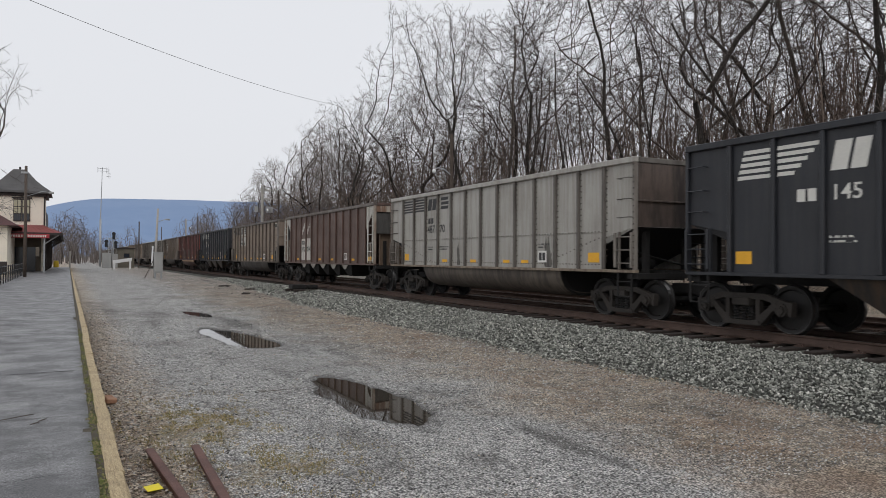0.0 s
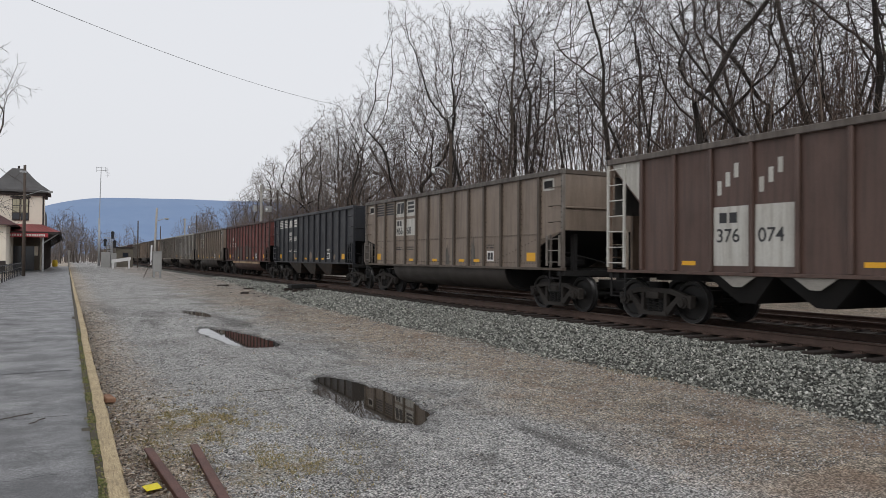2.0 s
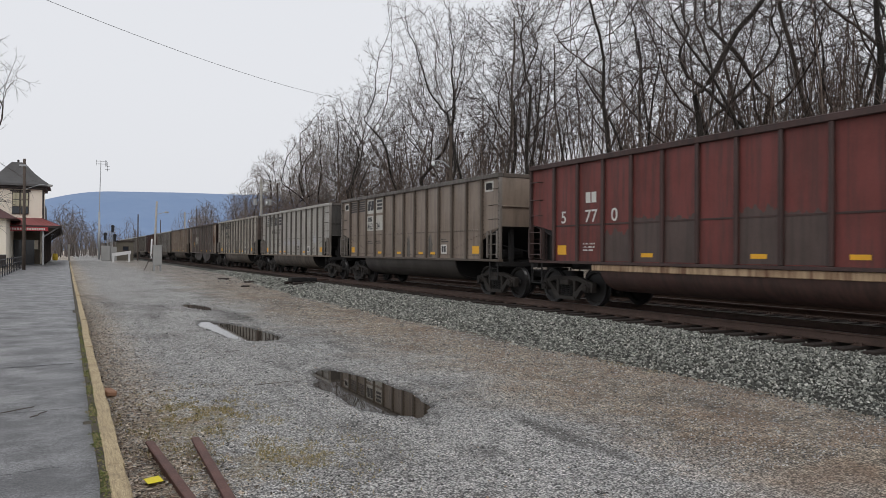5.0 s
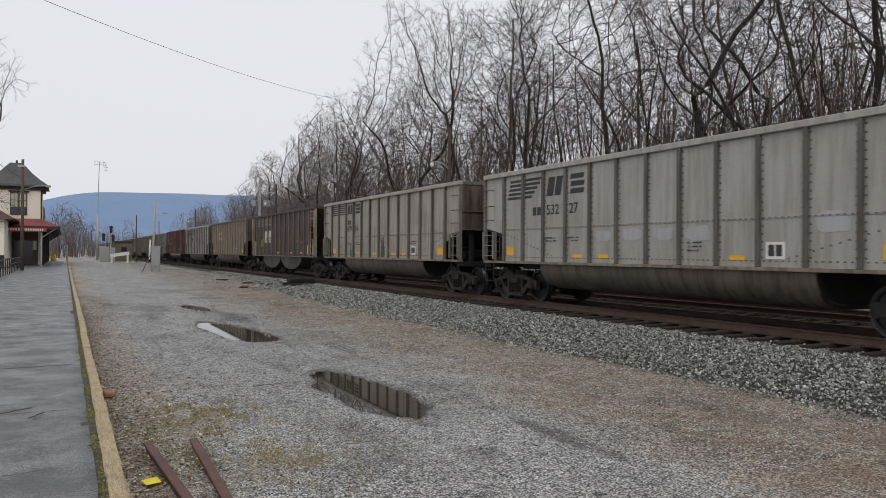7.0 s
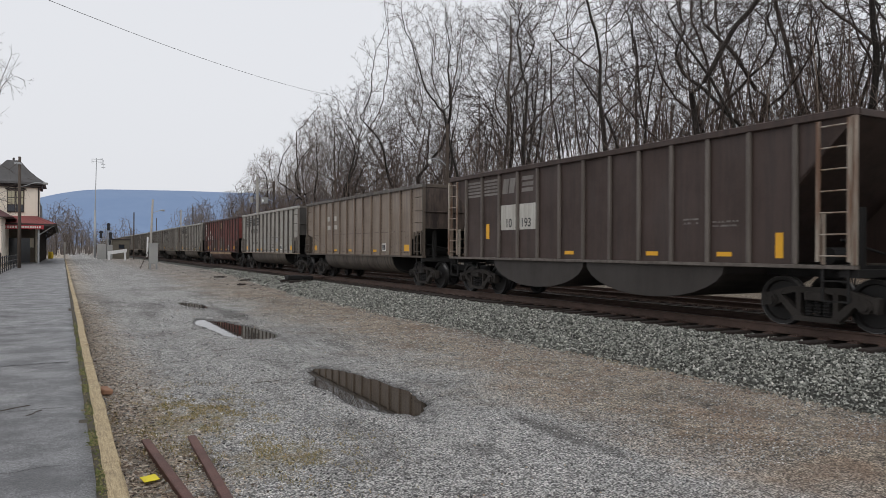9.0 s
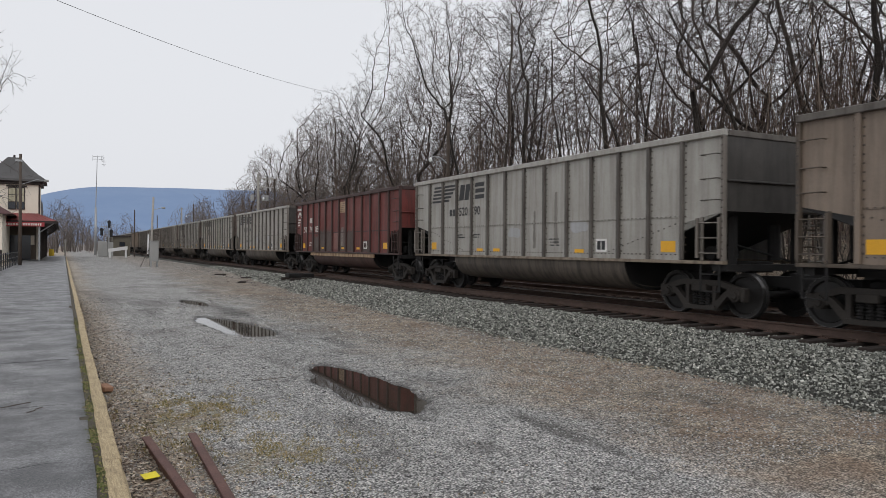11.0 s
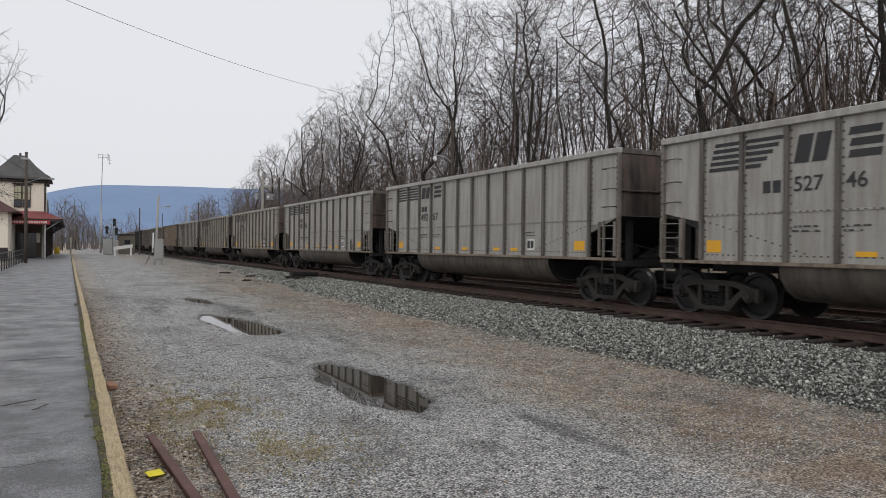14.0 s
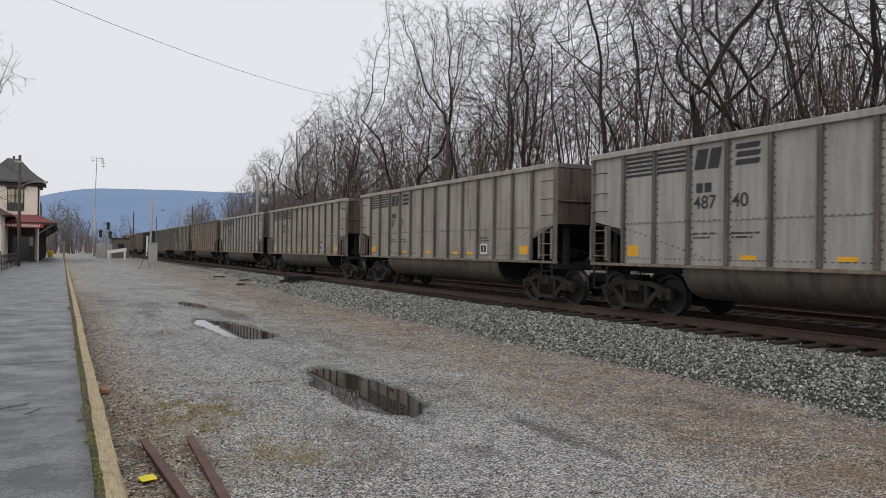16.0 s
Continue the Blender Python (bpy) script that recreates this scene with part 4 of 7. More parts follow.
def build_wagon(kind, paint, trim, spec, rng, label):
    car = empty("coal_wagon")
    tagged(car, label, "coal wagon", "wagons of the coal train")
    ribs = spec.get("ribs", 13)
    flip = Matrix.Rotation(math.pi, 4, "Z")
    for turn in (None, flip):
        steep = kind in ("five", "round")
        if steep:
            piece("side_sheet", shared("open_side_sheet", open_side_sheet), paint, car, "", turn)
            piece("corner_plate", shared("corner_plate", corner_plate), spec.get("corner", paint), car, "", turn)
            piece("corner_plate", shared("corner_plate", corner_plate), spec.get("corner", paint), car, "", (turn or Matrix.Identity(4)) @ Matrix.Diagonal((1, -1, 1, 1)))
        else:
            piece("side_sheet", shared("side_sheet", side_sheet), paint, car, "", turn)
        piece("end_ladder", shared("end_ladder", end_ladder), spec.get("post", trim), car, "", turn)
        for z in (ZS + 1.3, ZS + 1.72, ZS + 2.15) if not steep else ():
            piece("end_grab_iron", shared("end_grab", end_grab), trim, car, "", (turn or Matrix.Identity(4)) @ Matrix.Translation((0, 0, z)))
        piece("top_chord", shared("top_chord", top_chord), spec.get("chord", trim), car, "", turn)
        piece("side_sill", shared("side_sill", side_sill), spec.get("sill", trim), car, "", turn)
        if not steep:
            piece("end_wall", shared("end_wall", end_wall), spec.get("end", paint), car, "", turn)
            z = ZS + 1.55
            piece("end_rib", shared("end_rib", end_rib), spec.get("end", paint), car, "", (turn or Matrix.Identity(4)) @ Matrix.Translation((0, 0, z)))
        piece("end_chord", shared("end_chord", end_chord), trim, car, "", turn)
        if steep:
            piece("slope_sheet", shared("steep_sheet", steep_sheet), spec.get("end", paint), car, "", turn)
            if kind == "five":
                m = turn or Matrix.Identity(4)
                piece("end_sheet", shared("end_grey", lambda: boxed(-PX + 0.05, PX - 0.05, HL - 0.13, HL - 0.11, ZT - 1.20, ZT - 0.31)), END_GREY, car, "dull grey upper end sheet", turn)
                piece("end_beam", shared("end_beam", lambda: boxed(-PX + 0.05, PX - 0.05, HL - 0.12, HL - 0.02, ZT - 0.30, ZT - 0.035, edge=0.01)), LADDER_FLAKED, car, "flaking rusty top beam", turn)
                piece("end_plate", shared("end_plate", lambda: boxed(-PX + 0.32, PX - 0.32, HL - 0.42, HL - 0.34, ZS - 0.07, ZT - 1.22, edge=0.01)), END_RUST, car, "rust-brown lower end plate", turn)
                for x in (-0.72, 0.72):
                    piece("end_post", shared("end_post", lambda: boxed(-0.045, 0.045, HL - 0.10, HL - 0.005, ZS - 0.07, ZT - 0.31, edge=0.008)), LADDER_FLAKED, car, "", m @ Matrix.Translation((x, 0, 0)))
        else:
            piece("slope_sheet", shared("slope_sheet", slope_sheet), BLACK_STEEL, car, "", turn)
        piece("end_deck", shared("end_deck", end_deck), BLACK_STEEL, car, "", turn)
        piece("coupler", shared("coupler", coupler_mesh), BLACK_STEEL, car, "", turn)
        for mirror in (1, -1):
            f = Matrix.Diagonal((mirror, 1, 1, 1))
            mm = (turn or Matrix.Identity(4)) @ f
            rusty = spec.get("post", trim)
            piece("corner_post", shared("corner_post", corner_post), rusty, car, "", mm)
            piece("bay_post", shared("bay_post", bay_post), rusty, car, "", mm)
            piece("sill_step", shared("sill_step", sill_step), BLACK_STEEL, car, "", mm)
            if spec.get("ladder"):
                piece("ladder", shared("ladder", lambda: ladder_mesh(7, ZS + 0.15, 0.36)), spec["ladder"], car, "", mm)
            else:
                piece("ladder", shared("low_ladder", lambda: ladder_mesh(3, ZS + 0.15, 0.3)), rusty, car, "", mm)
                for z in (ZS + 1.2, ZS + 1.62, ZS + 2.1):
                    piece("grab_iron", shared("grab_%.2f" % z, lambda: grab_iron(HL - 0.52, HL - 0.12, z)), trim, car, "", mm)
    piece("floor", shared("floor_sheet", floor_sheet), BLACK_STEEL, car)
    rib_me = shared("rib", rib_post)
    rib_paint = spec.get("rib", paint)
    for y in rib_places(ribs):
        piece("rib", rib_me, rib_paint, car, "", pose(0, y, 0))
        piece("rib", rib_me, rib_paint, car, "", pose(0, y, 0, 0, 0, 180))
    if spec.get("rivets", kind == "tub"):
        tagged(piece("riveting", shared("rivets%d" % ribs, lambda: rivets(ribs)), spec.get("rivet", RIVET), car, "rows of small dark rivets"), kind="stuff")
        piece("seam", shared("seam", seam_strip), paint, car)
    if kind == "tub":
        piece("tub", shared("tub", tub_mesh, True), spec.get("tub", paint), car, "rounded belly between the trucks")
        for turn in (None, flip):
            # Black end plate: soot, and the shade of the recess put into its colour.
            piece("belly_end", shared("tub_end", tub_end), BLACK_STEEL, car, "belly end, black with soot and painted recess shade", turn)
        if spec.get("tub_band"):
            piece("tub_band", shared("tub_band", lambda: boxed(-PX - 0.035, -PX + 0.02, -4.3, 4.3, ZS - 0.22, ZS - 0.074, edge=0.01)), spec["tub_band"], car, "rust-streaked pale beam")
    elif kind == "five":
        for k in range(5):
            y = (k - 2) * 1.62
            piece("hopper", shared("vee5", lambda: vee_mesh(0.78, 0.60, 0.18)), BLACK_STEEL, car, "", pose(0, y, 0))
            piece("gusset", shared("gusset5", lambda: gusset_mesh(0.42, 0.28)), LIGHT_EDGE, car, "", pose(0, y, 0))
    elif kind == "three":
        for k in range(3):
            piece("hopper", shared("vee3", lambda: vee_mesh(1.22, 0.66, 0.35)), HOPPER_RUST, car, "", pose(0, (k - 1) * 2.6, 0))
    elif kind == "round":
        for s in (-1, 1):
            piece("hopper", shared("round2", lambda: round_hopper(2.1, 0.70)), spec.get("tub", paint), car, "", pose(0, s * 2.15, 0))
    # trucks and wheels
    for s in (-1, 1):
        at = pose(0, s * (HL - 1.01), 0)
        truck = piece("truck", shared("bolster", bolster_mesh), TRUCK_STEEL, car, "cast iron three-piece truck", at)
        piece("brake_beam", shared("brake_beam", brake_beam), BLACK_STEEL, truck)
        for turn in (None, flip):
            piece("side_frame", shared("side_frame", truck_frame), TRUCK_STEEL, truck, "", turn)
            for dy in (-0.17, 0.0, 0.17):
                piece("coil_spring", shared("coils", coil_mesh), BLACK_STEEL, truck, "", (turn or Matrix.Identity(4)) @ Matrix.Translation((0, dy, 0)))
    for y in AXLES:
        w = piece("wheelset", shared("wheelset", wheelset_mesh), WHEEL_STEEL, car, "two steel wheels on an axle", pose(0, y, WHEEL_R))
        for turn in (None, flip):
            piece("tread", shared("tread", tread_mesh), WHEEL_RIM, w, "bright worn tread", turn)
    return car


STENCIL_WHITE = car_paint("white_stencil_paint", (0.74, 0.73, 0.70), (0.42, 0.40, 0.36), 0.4, rust_amount=0.1)
RIVET = car_paint("dark_rivet_heads", (0.055, 0.048, 0.042), (0.06, 0.035, 0.024), 0.6, rust_amount=0.5)
SILL_DUST = car_paint("coal_dusted_sill", (0.24, 0.195, 0.145), (0.09, 0.06, 0.042), 0.7, rust_amount=0.5)
HOPPER_RUST = car_paint("rust_worn_hopper", (0.022, 0.020, 0.019), (0.12, 0.07, 0.04), 0.38, rust_amount=0.5)
GREY = car_paint("grey_wagon_paint", (0.362, 0.351, 0.320), (0.165, 0.141, 0.118), 0.42, rust_amount=0.4, rough=0.42)
GREY_CLEAN = car_paint("light_grey_wagon_paint", (0.366, 0.354, 0.323), (0.165, 0.142, 0.118), 0.42, rust_amount=0.3, rough=0.42)
GREY_DIRTY = car_paint("dusty_grey_wagon_paint", (0.345, 0.315, 0.268), (0.13, 0.10, 0.076), 0.52, rust_amount=0.45, rough=0.44)
GREY_TRIM = car_paint("grey_wagon_trim", (0.125, 0.112, 0.099), (0.045, 0.037, 0.032), 0.7, rust_amount=0.5)
TAN = car_paint("tan_dusted_paint", (0.228, 0.178, 0.138), (0.10, 0.074, 0.057), 0.5, rust_amount=0.35, rough=0.46)
TAN_TRIM = car_paint("tan_dusted_trim", (0.10, 0.078, 0.06), (0.045, 0.036, 0.029), 0.6, rust_amount=0.4)
BROWN = car_paint("brown_oxide_paint", (0.104, 0.061, 0.048), (0.052, 0.034, 0.028), 0.6, rust_amount=0.4, rough=0.5)
DARK_BROWN = car_paint("sooty_brown_paint", (0.055, 0.034, 0.028), (0.031, 0.021, 0.018), 0.6, rust_amount=0.4)
PALE_RIB = car_paint("scuffed_brown_rib", (0.14, 0.12, 0.105), (0.06, 0.048, 0.04), 0.6, rust_amount=0.5)
BLACKCAR = car_paint("black_wagon_paint", (0.0145, 0.0168, 0.0225), (0.027, 0.027, 0.030), 0.6, rust_amount=0.3, rough=0.5)
RED = car_paint("oxide_red_paint", (0.165, 0.036, 0.030), (0.06, 0.028, 0.024), 0.65, rust_amount=0.3)
RED_TRIM = car_paint("sooty_red_trim", (0.06, 0.03, 0.026), (0.03, 0.022, 0.02), 0.6, rust_amount=0.4)
# End walls: rust and soot stains, darkened for the shade of the next wagon.
STAINED_SHADED_END = car_paint("rust_stained_shaded_end", (0.095, 0.068, 0.055), (0.020, 0.014, 0.012), 1.0, rust_amount=0.6)
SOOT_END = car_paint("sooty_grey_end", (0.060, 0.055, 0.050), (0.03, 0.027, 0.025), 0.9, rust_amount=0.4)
SMOKED = car_paint("smoked_red_paint", (0.085, 0.058, 0.05), (0.05, 0.035, 0.03), 0.7, rust_amount=0.3)
RED_TUB = car_paint("brown_red_belly", (0.095, 0.05, 0.042), (0.03, 0.022, 0.02), 0.6, rust_amount=0.4)
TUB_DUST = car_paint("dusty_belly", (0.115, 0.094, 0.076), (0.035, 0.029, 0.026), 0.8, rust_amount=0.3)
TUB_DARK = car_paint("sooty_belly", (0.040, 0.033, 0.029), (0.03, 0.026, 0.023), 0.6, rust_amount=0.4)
OVERSPRAY = car_paint("pale_blue_grey_overspray", (0.40, 0.405, 0.42), (0.30, 0.295, 0.28), 0.5, rust_amount=0.1)
SMUDGE = car_paint("dark_smudge", (0.25, 0.235, 0.21), (0.07, 0.06, 0.052), 0.6, rust_amount=0.3)
COAL_SMEAR = car_paint("coal_smear", (0.13, 0.12, 0.105), (0.035, 0.03, 0.026), 0.9, rust_amount=0.2)
RED_PATCH = car_paint("faded_pink_patch", (0.24, 0.11, 0.09), (0.11, 0.05, 0.045), 0.6, rust_amount=0.2)
PEELED = car_paint("peeled_primer", (0.30, 0.27, 0.24), (0.07, 0.035, 0.03), 0.9, rust_amount=0.5)
WHITE_PANEL = car_paint("white_number_panel", (0.55, 0.54, 0.50), (0.28, 0.25, 0.21), 0.5, rust_amount=0.1)
LADDER_FLAKED = car_paint("rust_flaked_pale_paint", (0.36, 0.32, 0.27), (0.15, 0.075, 0.042), 0.9, rust=(0.16, 0.065, 0.03), rust_amount=0.8)
FADED_MARK = car_paint("faded_white_mark", (0.20, 0.185, 0.17), (0.09, 0.075, 0.066), 0.6, rust_amount=0.2)
END_GREY = car_paint("dull_grey_end_sheet", (0.085, 0.083, 0.078), (0.035, 0.030, 0.027), 0.6, rust_amount=0.4)
END_RUST = car_paint("rust_brown_end_plate", (0.17, 0.12, 0.085), (0.05, 0.034, 0.026), 0.9, rust_amount=0.9)
POST_GREY = car_paint("grimy_grey_ironwork", (0.21, 0.19, 0.168), (0.08, 0.062, 0.05), 0.7, rust_amount=0.5)
RUST_BAND = car_paint("rust_streaked_beam", (0.50, 0.36, 0.22), (0.15, 0.07, 0.035), 1.0, rust_amount=0.6)


def panel(k, ribs=13):
    """Far and near edge of the k-th bay from the far end."""
    p = list(reversed(rib_places(ribs)))
    k = min(k, ribs - 2)
    return p[k], p[k + 1]


def marks_stripes(car, rng, mat, number, white=None, ribs=13, size=0.42):
    """Four stripes over two bays, two blocks, and the number over two bays."""
    if white:
        for k in (2, 3):
            a, b = panel(k, ribs)
            decal("number_panel", car, a - 0.06, ZS + 1.08, a - b - 0.12, 0.62, WHITE_PANEL, "white painted number panel", 0, 0.002)
            decal("number_panel", car, a - 0.06, ZS + 1.80, a - b - 0.12, 0.58, WHITE_PANEL, "white painted number panel", 0, 0.002)
    emblem(car, "plain", [panel(k, ribs) for k in (0, 1, 2, 3)], ZS + 1.93, mat, size)
    a, b = panel(2, ribs)
    c, d = panel(3, ribs)
    for q in (0.18, 0.40):
        decal("mark_bar", car, a - q, ZS + 1.46, 0.17, 0.19, mat)
    stencil(car, number[0], a - 0.12, ZS + 1.14, 0.24, mat)
    stencil(car, number[1], c - 0.10, ZS + 1.14, 0.24, mat)
    small_print(car, a - 0.1, ZS + 0.62, 2, 0.7, mat, rng)
    small_print(car, c - 0.1, ZS + 0.62, 2, 0.7, mat, rng)
    reflectors(car, [panel(k, ribs)[0] - 0.3 for k in (3, 5, 7, 8)])
    chart(car, panel(9, ribs)[0] - 0.15, WHITE_PANEL, mat if mat is BLACK_PAINT else BLACK_PAINT)
    small_print(car, panel(9, ribs)[0] - 0.12, ZS + 0.62, 2, 0.6, mat, rng)


def marks_horse(car, rng, mat, number, ribs=13):
    """Swept stripes, two blocks, and the number in one line below."""
    emblem(car, "horse", [panel(k, ribs) for k in (0, 1, 2, 3)], ZS + 1.75, mat, 0.52)
    a, b = panel(1, ribs)
    for q in (0.46, 0.67):
        decal("mark_bar", car, a - q, ZS + 1.26, 0.16, 0.22, mat)
    for (u, v), s in zip((panel(2, ribs), panel(3, ribs)), number):
        stencil(car, s, u - 0.12, ZS + 1.26, 0.24, mat)
    small_print(car, panel(2, ribs)[0] - 0.1, ZS + 0.62, 2, 0.6, mat, rng)
    small_print(car, panel(3, ribs)[0] - 0.1, ZS + 0.62, 2, 0.5, mat, rng)
    reflectors(car, [panel(k, ribs)[0] - 0.3 for k in (3, 4, 8)])
    chart(car, panel(9, ribs)[0] - 0.15, WHITE_PANEL, BLACK_PAINT)
    small_print(car, panel(7, ribs)[0] - 0.2, ZS + 0.45, 3, 0.5, mat, rng)


def soot(car, ks, rng, mat=None, ribs=13):
    """Dark runs of spilt load down the sheets."""
    for k in ks:
        a, b = panel(k, ribs)
        y = a - rng.uniform(0.1, 0.5)
        bm = bmesh.new()
        w, h = rng.uniform(0.20, 0.36), rng.uniform(0.55, 1.0)
        w = min(w, y - b - 0.08)
        left = [(y + rng.uniform(-0.03, 0.03), ZS + 0.02 + h * 0.75 * j / 7 * rng.uniform(0.95, 1.05)) for j in range(8)]
        crest = [(y - w * u, ZS + h * c) for u, c in ((0.22, rng.uniform(0.8, 1.0)), (0.36, rng.uniform(0.6, 0.75)), (0.55, 1.0), (0.68, rng.uniform(0.7, 0.9)), (0.85, rng.uniform(0.4, 0.7)))]
        right = [(y - w + rng.uniform(-0.03, 0.03), ZS + 0.02 + h * 0.45 * (6 - j) / 6) for j in range(7)]
        prism(bm, left + crest + right, -PX - 0.007, -PX - 0.0045)
        part("soot_run", bm, mat or COAL_SMEAR, car, "dark run of coal dust")


def overspray(car, rng, spots):
    """Irregular blotches: bay, height of the centre, half width, half height, paint, words."""
    for k, z, w, h, mat, words in spots:
        a, b = panel(k)
        y = (a + b) / 2
        bm = bmesh.new()
        ring = []
        if mat is SMUDGE:      # runs down the sheet, ragged and narrowing
            for side in (-1, 1):
                for j in range(9):
                    u = j / 8 if side < 0 else 1 - j / 8
                    ring.append((y + side * w * (0.62 - 0.4 * abs(u - 0.7)) * rng.uniform(0.5, 1.0), ZS + z + h - 2 * h * u + rng.uniform(-0.02, 0.02)))
        for j in range(14 if not ring else 0):
            t = 2 * math.pi * j / 14
            s = rng.uniform(0.75, 1.1)
            ring.append((y + w * s * math.copysign(abs(math.cos(t)) ** 0.6, math.cos(t)), ZS + z + h * s * math.copysign(abs(math.sin(t)) ** 0.6, math.sin(t))))
        prism(bm, ring, -PX - 0.007, -PX - 0.0045)
        part("blotch", bm, mat, car, words)


def window_boxes(car):
    """The small white framed openings high in the end bays."""
    for y in (HL - 0.35, -HL + 0.95):
        decal("tag_frame", car, y, ZT - 0.42, 0.5, 0.32, WHITE_PANEL, "white framed tag plate")
        decal("tag_field", car, y - 0.06, ZT - 0.36, 0.38, 0.2, BLACK_STEEL, "", 0, 0.006)


def build_train():
    rng = random.Random(21)
    cars = []
    fleet = (
        # far end at the start, kind, livery
        (10.95, "three", "black_horse", ("145", "812")), (26.3, "tub", "grey", ("487", "70")), (41.9, "five", "brown_panels", ("376", "074")),
        (57.5, "tub", "tan_panels", ("466", "68")), (72.8, "three", "black", ("148", "589")), (88.0, "tub", "red_plain", ("5", "77", "0")),
        (103.4, "tub", "tan_panels", ("462", "34")), (118.95, "tub", "grey_horse", ("532", "27")), (134.3, "tub", "grey_sooty", ("479", "04")),
        (149.6, "round", "dark_panels", ("10", "193")), (165.4, "tub", "tan_light", ("", "")), (180.8, "tub", "grey_horse", ("520", "90")),
        (196.05, "tub", "red_arc", ("50", "74", "85")), (211.6, "tub", "grey_horse", ("527", "46")), (226.8, "tub", "grey", ("492", "67")),
        (242.3, "tub", "grey", ("487", "40")), (257.6, "tub", "grey_sooty", ("47", "7")), (273.2, "tub", "grey_sooty", ("48", "2")),
        (288.7, "tub", "grey", ("49", "1")), (304.1, "tub", "tan_light", ("", "")), (319.5, "tub", "grey_sooty", ("47", "5")),
        (334.9, "tub", "grey", ("48", "6")), (350.3, "three", "black", ("14", "2")), (365.7, "tub", "tan_light", ("", "")),
        (381.1, "tub", "grey_sooty", ("47", "3")), (396.5, "round", "dark_panels", ("10", "2")),
    )
    for far_end, kind, livery, number in fleet:
        if livery.startswith("black"):
            car = build_wagon(kind, BLACKCAR, BLACKCAR, {"tub": TUB_DARK}, rng, "black steel hopper wagon with white lettering")
            w = WHITE_PAINT
            if livery == "black_horse":
                marks_horse(car, rng, w, number)
            else:
                marks_stripes(car, rng, w, number)
                for y, z, r in ((panel(3)[0] - 0.25, ZS + 0.3, 0.15), (panel(6)[0] - 0.4, ZS + 0.3, 0.22), (panel(10)[0] - 0.3, ZS + 0.25, 0.14)):
                    bm = bmesh.new()
                    prism(bm, [(y + r * math.cos(0.4 * k), z + r * (1 + 0.15 * math.sin(k * 2.3)) * math.sin(0.4 * k)) for k in range(16)], -PX - 0.008, -PX - 0.0045)
                    part("patch", bm, TAN, car, "round brown repair patch")
        elif livery == "grey" or livery == "grey_sooty":
            paint = GREY if livery == "grey" else GREY_DIRTY
            car = build_wagon(kind, paint, GREY_TRIM, {"sill": SILL_DUST, "rib": GREY_TRIM, "chord": paint, "end": STAINED_SHADED_END, "tub": TUB_DUST, "post": POST_GREY}, rng, "grey riveted coal gondola with black stencils and rounded belly")
            marks_stripes(car, rng, BLACK_PAINT, number)
            if number[1] in ("70", "04", "40"):
                soot(car, {"70": (4, 9), "04": (2, 6), "40": (10,)}[number[1]], rng)
            if livery == "grey_sooty":
                overspray(car, rng, [(rng.choice((5, 6, 8)), rng.uniform(0.7, 1.2), rng.uniform(0.10, 0.18), rng.uniform(0.3, 0.6), SMUDGE, "dark smudge on the sheet")])
        elif livery == "grey_horse":
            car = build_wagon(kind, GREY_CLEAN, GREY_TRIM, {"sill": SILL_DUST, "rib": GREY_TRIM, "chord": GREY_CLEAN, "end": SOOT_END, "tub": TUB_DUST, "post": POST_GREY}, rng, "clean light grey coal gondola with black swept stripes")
            marks_horse(car, rng, BLACK_PAINT, number)
            pale = [(k, 0.66 if k < 8 else 0.78, rng.uniform(0.22, 0.36), rng.uniform(0.12, 0.2), OVERSPRAY, "pale blue-grey painted-out blotch") for k in ((4, 5, 6, 7, 10) if number[0] == "532" else (5, 8))]
            dark = [(k, rng.uniform(0.5, 1.2), rng.uniform(0.08, 0.2), rng.uniform(0.3, 0.7), SMUDGE, "dark smudge on the sheet") for k in (() if number[0] == "532" else (6, 7))]
            overspray(car, rng, pale + dark)
        elif livery == "tan_panels":
            car = build_wagon(kind, TAN, TAN_TRIM, {"rib": TAN_TRIM, "chord": GREY_TRIM, "tub": TUB_DARK, "post": POST_GREY}, rng, "tan dust-covered coal gondola with white number panels")
            marks_stripes(car, rng, BLACK_PAINT, number, white=True)
            window_boxes(car)
            soot(car, (6, 8), rng)
        elif livery == "tan_light":
            car = build_wagon(kind, TAN, TAN_TRIM, {"chord": GREY_TRIM, "end": STAINED_SHADED_END, "tub": TUB_DUST}, rng, "tan dust-covered coal gondola with faded marks")
            for k in (2, 3):
                a, b = panel(k)
                decal("faded_mark", car, a - 0.2, ZS + 1.55, 0.3, 0.22, WHITE_PANEL)
                decal("faded_mark", car, a - 0.2, ZS + 1.15, 0.4, 0.2, WHITE_PANEL)
            reflectors(car, [panel(k)[0] - 0.2 for k in (3, 5, 8)])
            chart(car, panel(9)[0] - 0.15, WHITE_PANEL, BLACK_PAINT)
        elif livery == "brown_panels":
            car = build_wagon(kind, BROWN, BROWN, {"ladder": WHITE_PANEL, "chord": PALE_RIB, "end": BROWN, "post": LADDER_FLAKED, "corner": WHITE_PANEL}, rng, "brown five-bay hopper wagon with pale end ladders")
            for k in (2, 3):
                a, b = panel(k)
                decal("number_panel", car, a - 0.06, ZS + 0.12, a - b - 0.12, 1.15, WHITE_PANEL, "white painted number panel", 0, 0.002)
                for j in range(3):
                    decal("faded_mark", car, a - 0.15 - 0.2 * j, ZS + 1.5 + 0.16 * j, 0.1, 0.28, WHITE_PANEL)
            stencil(car, number[0], panel(2)[0] - 0.12, ZS + 0.58, 0.24, BLACK_PAINT)
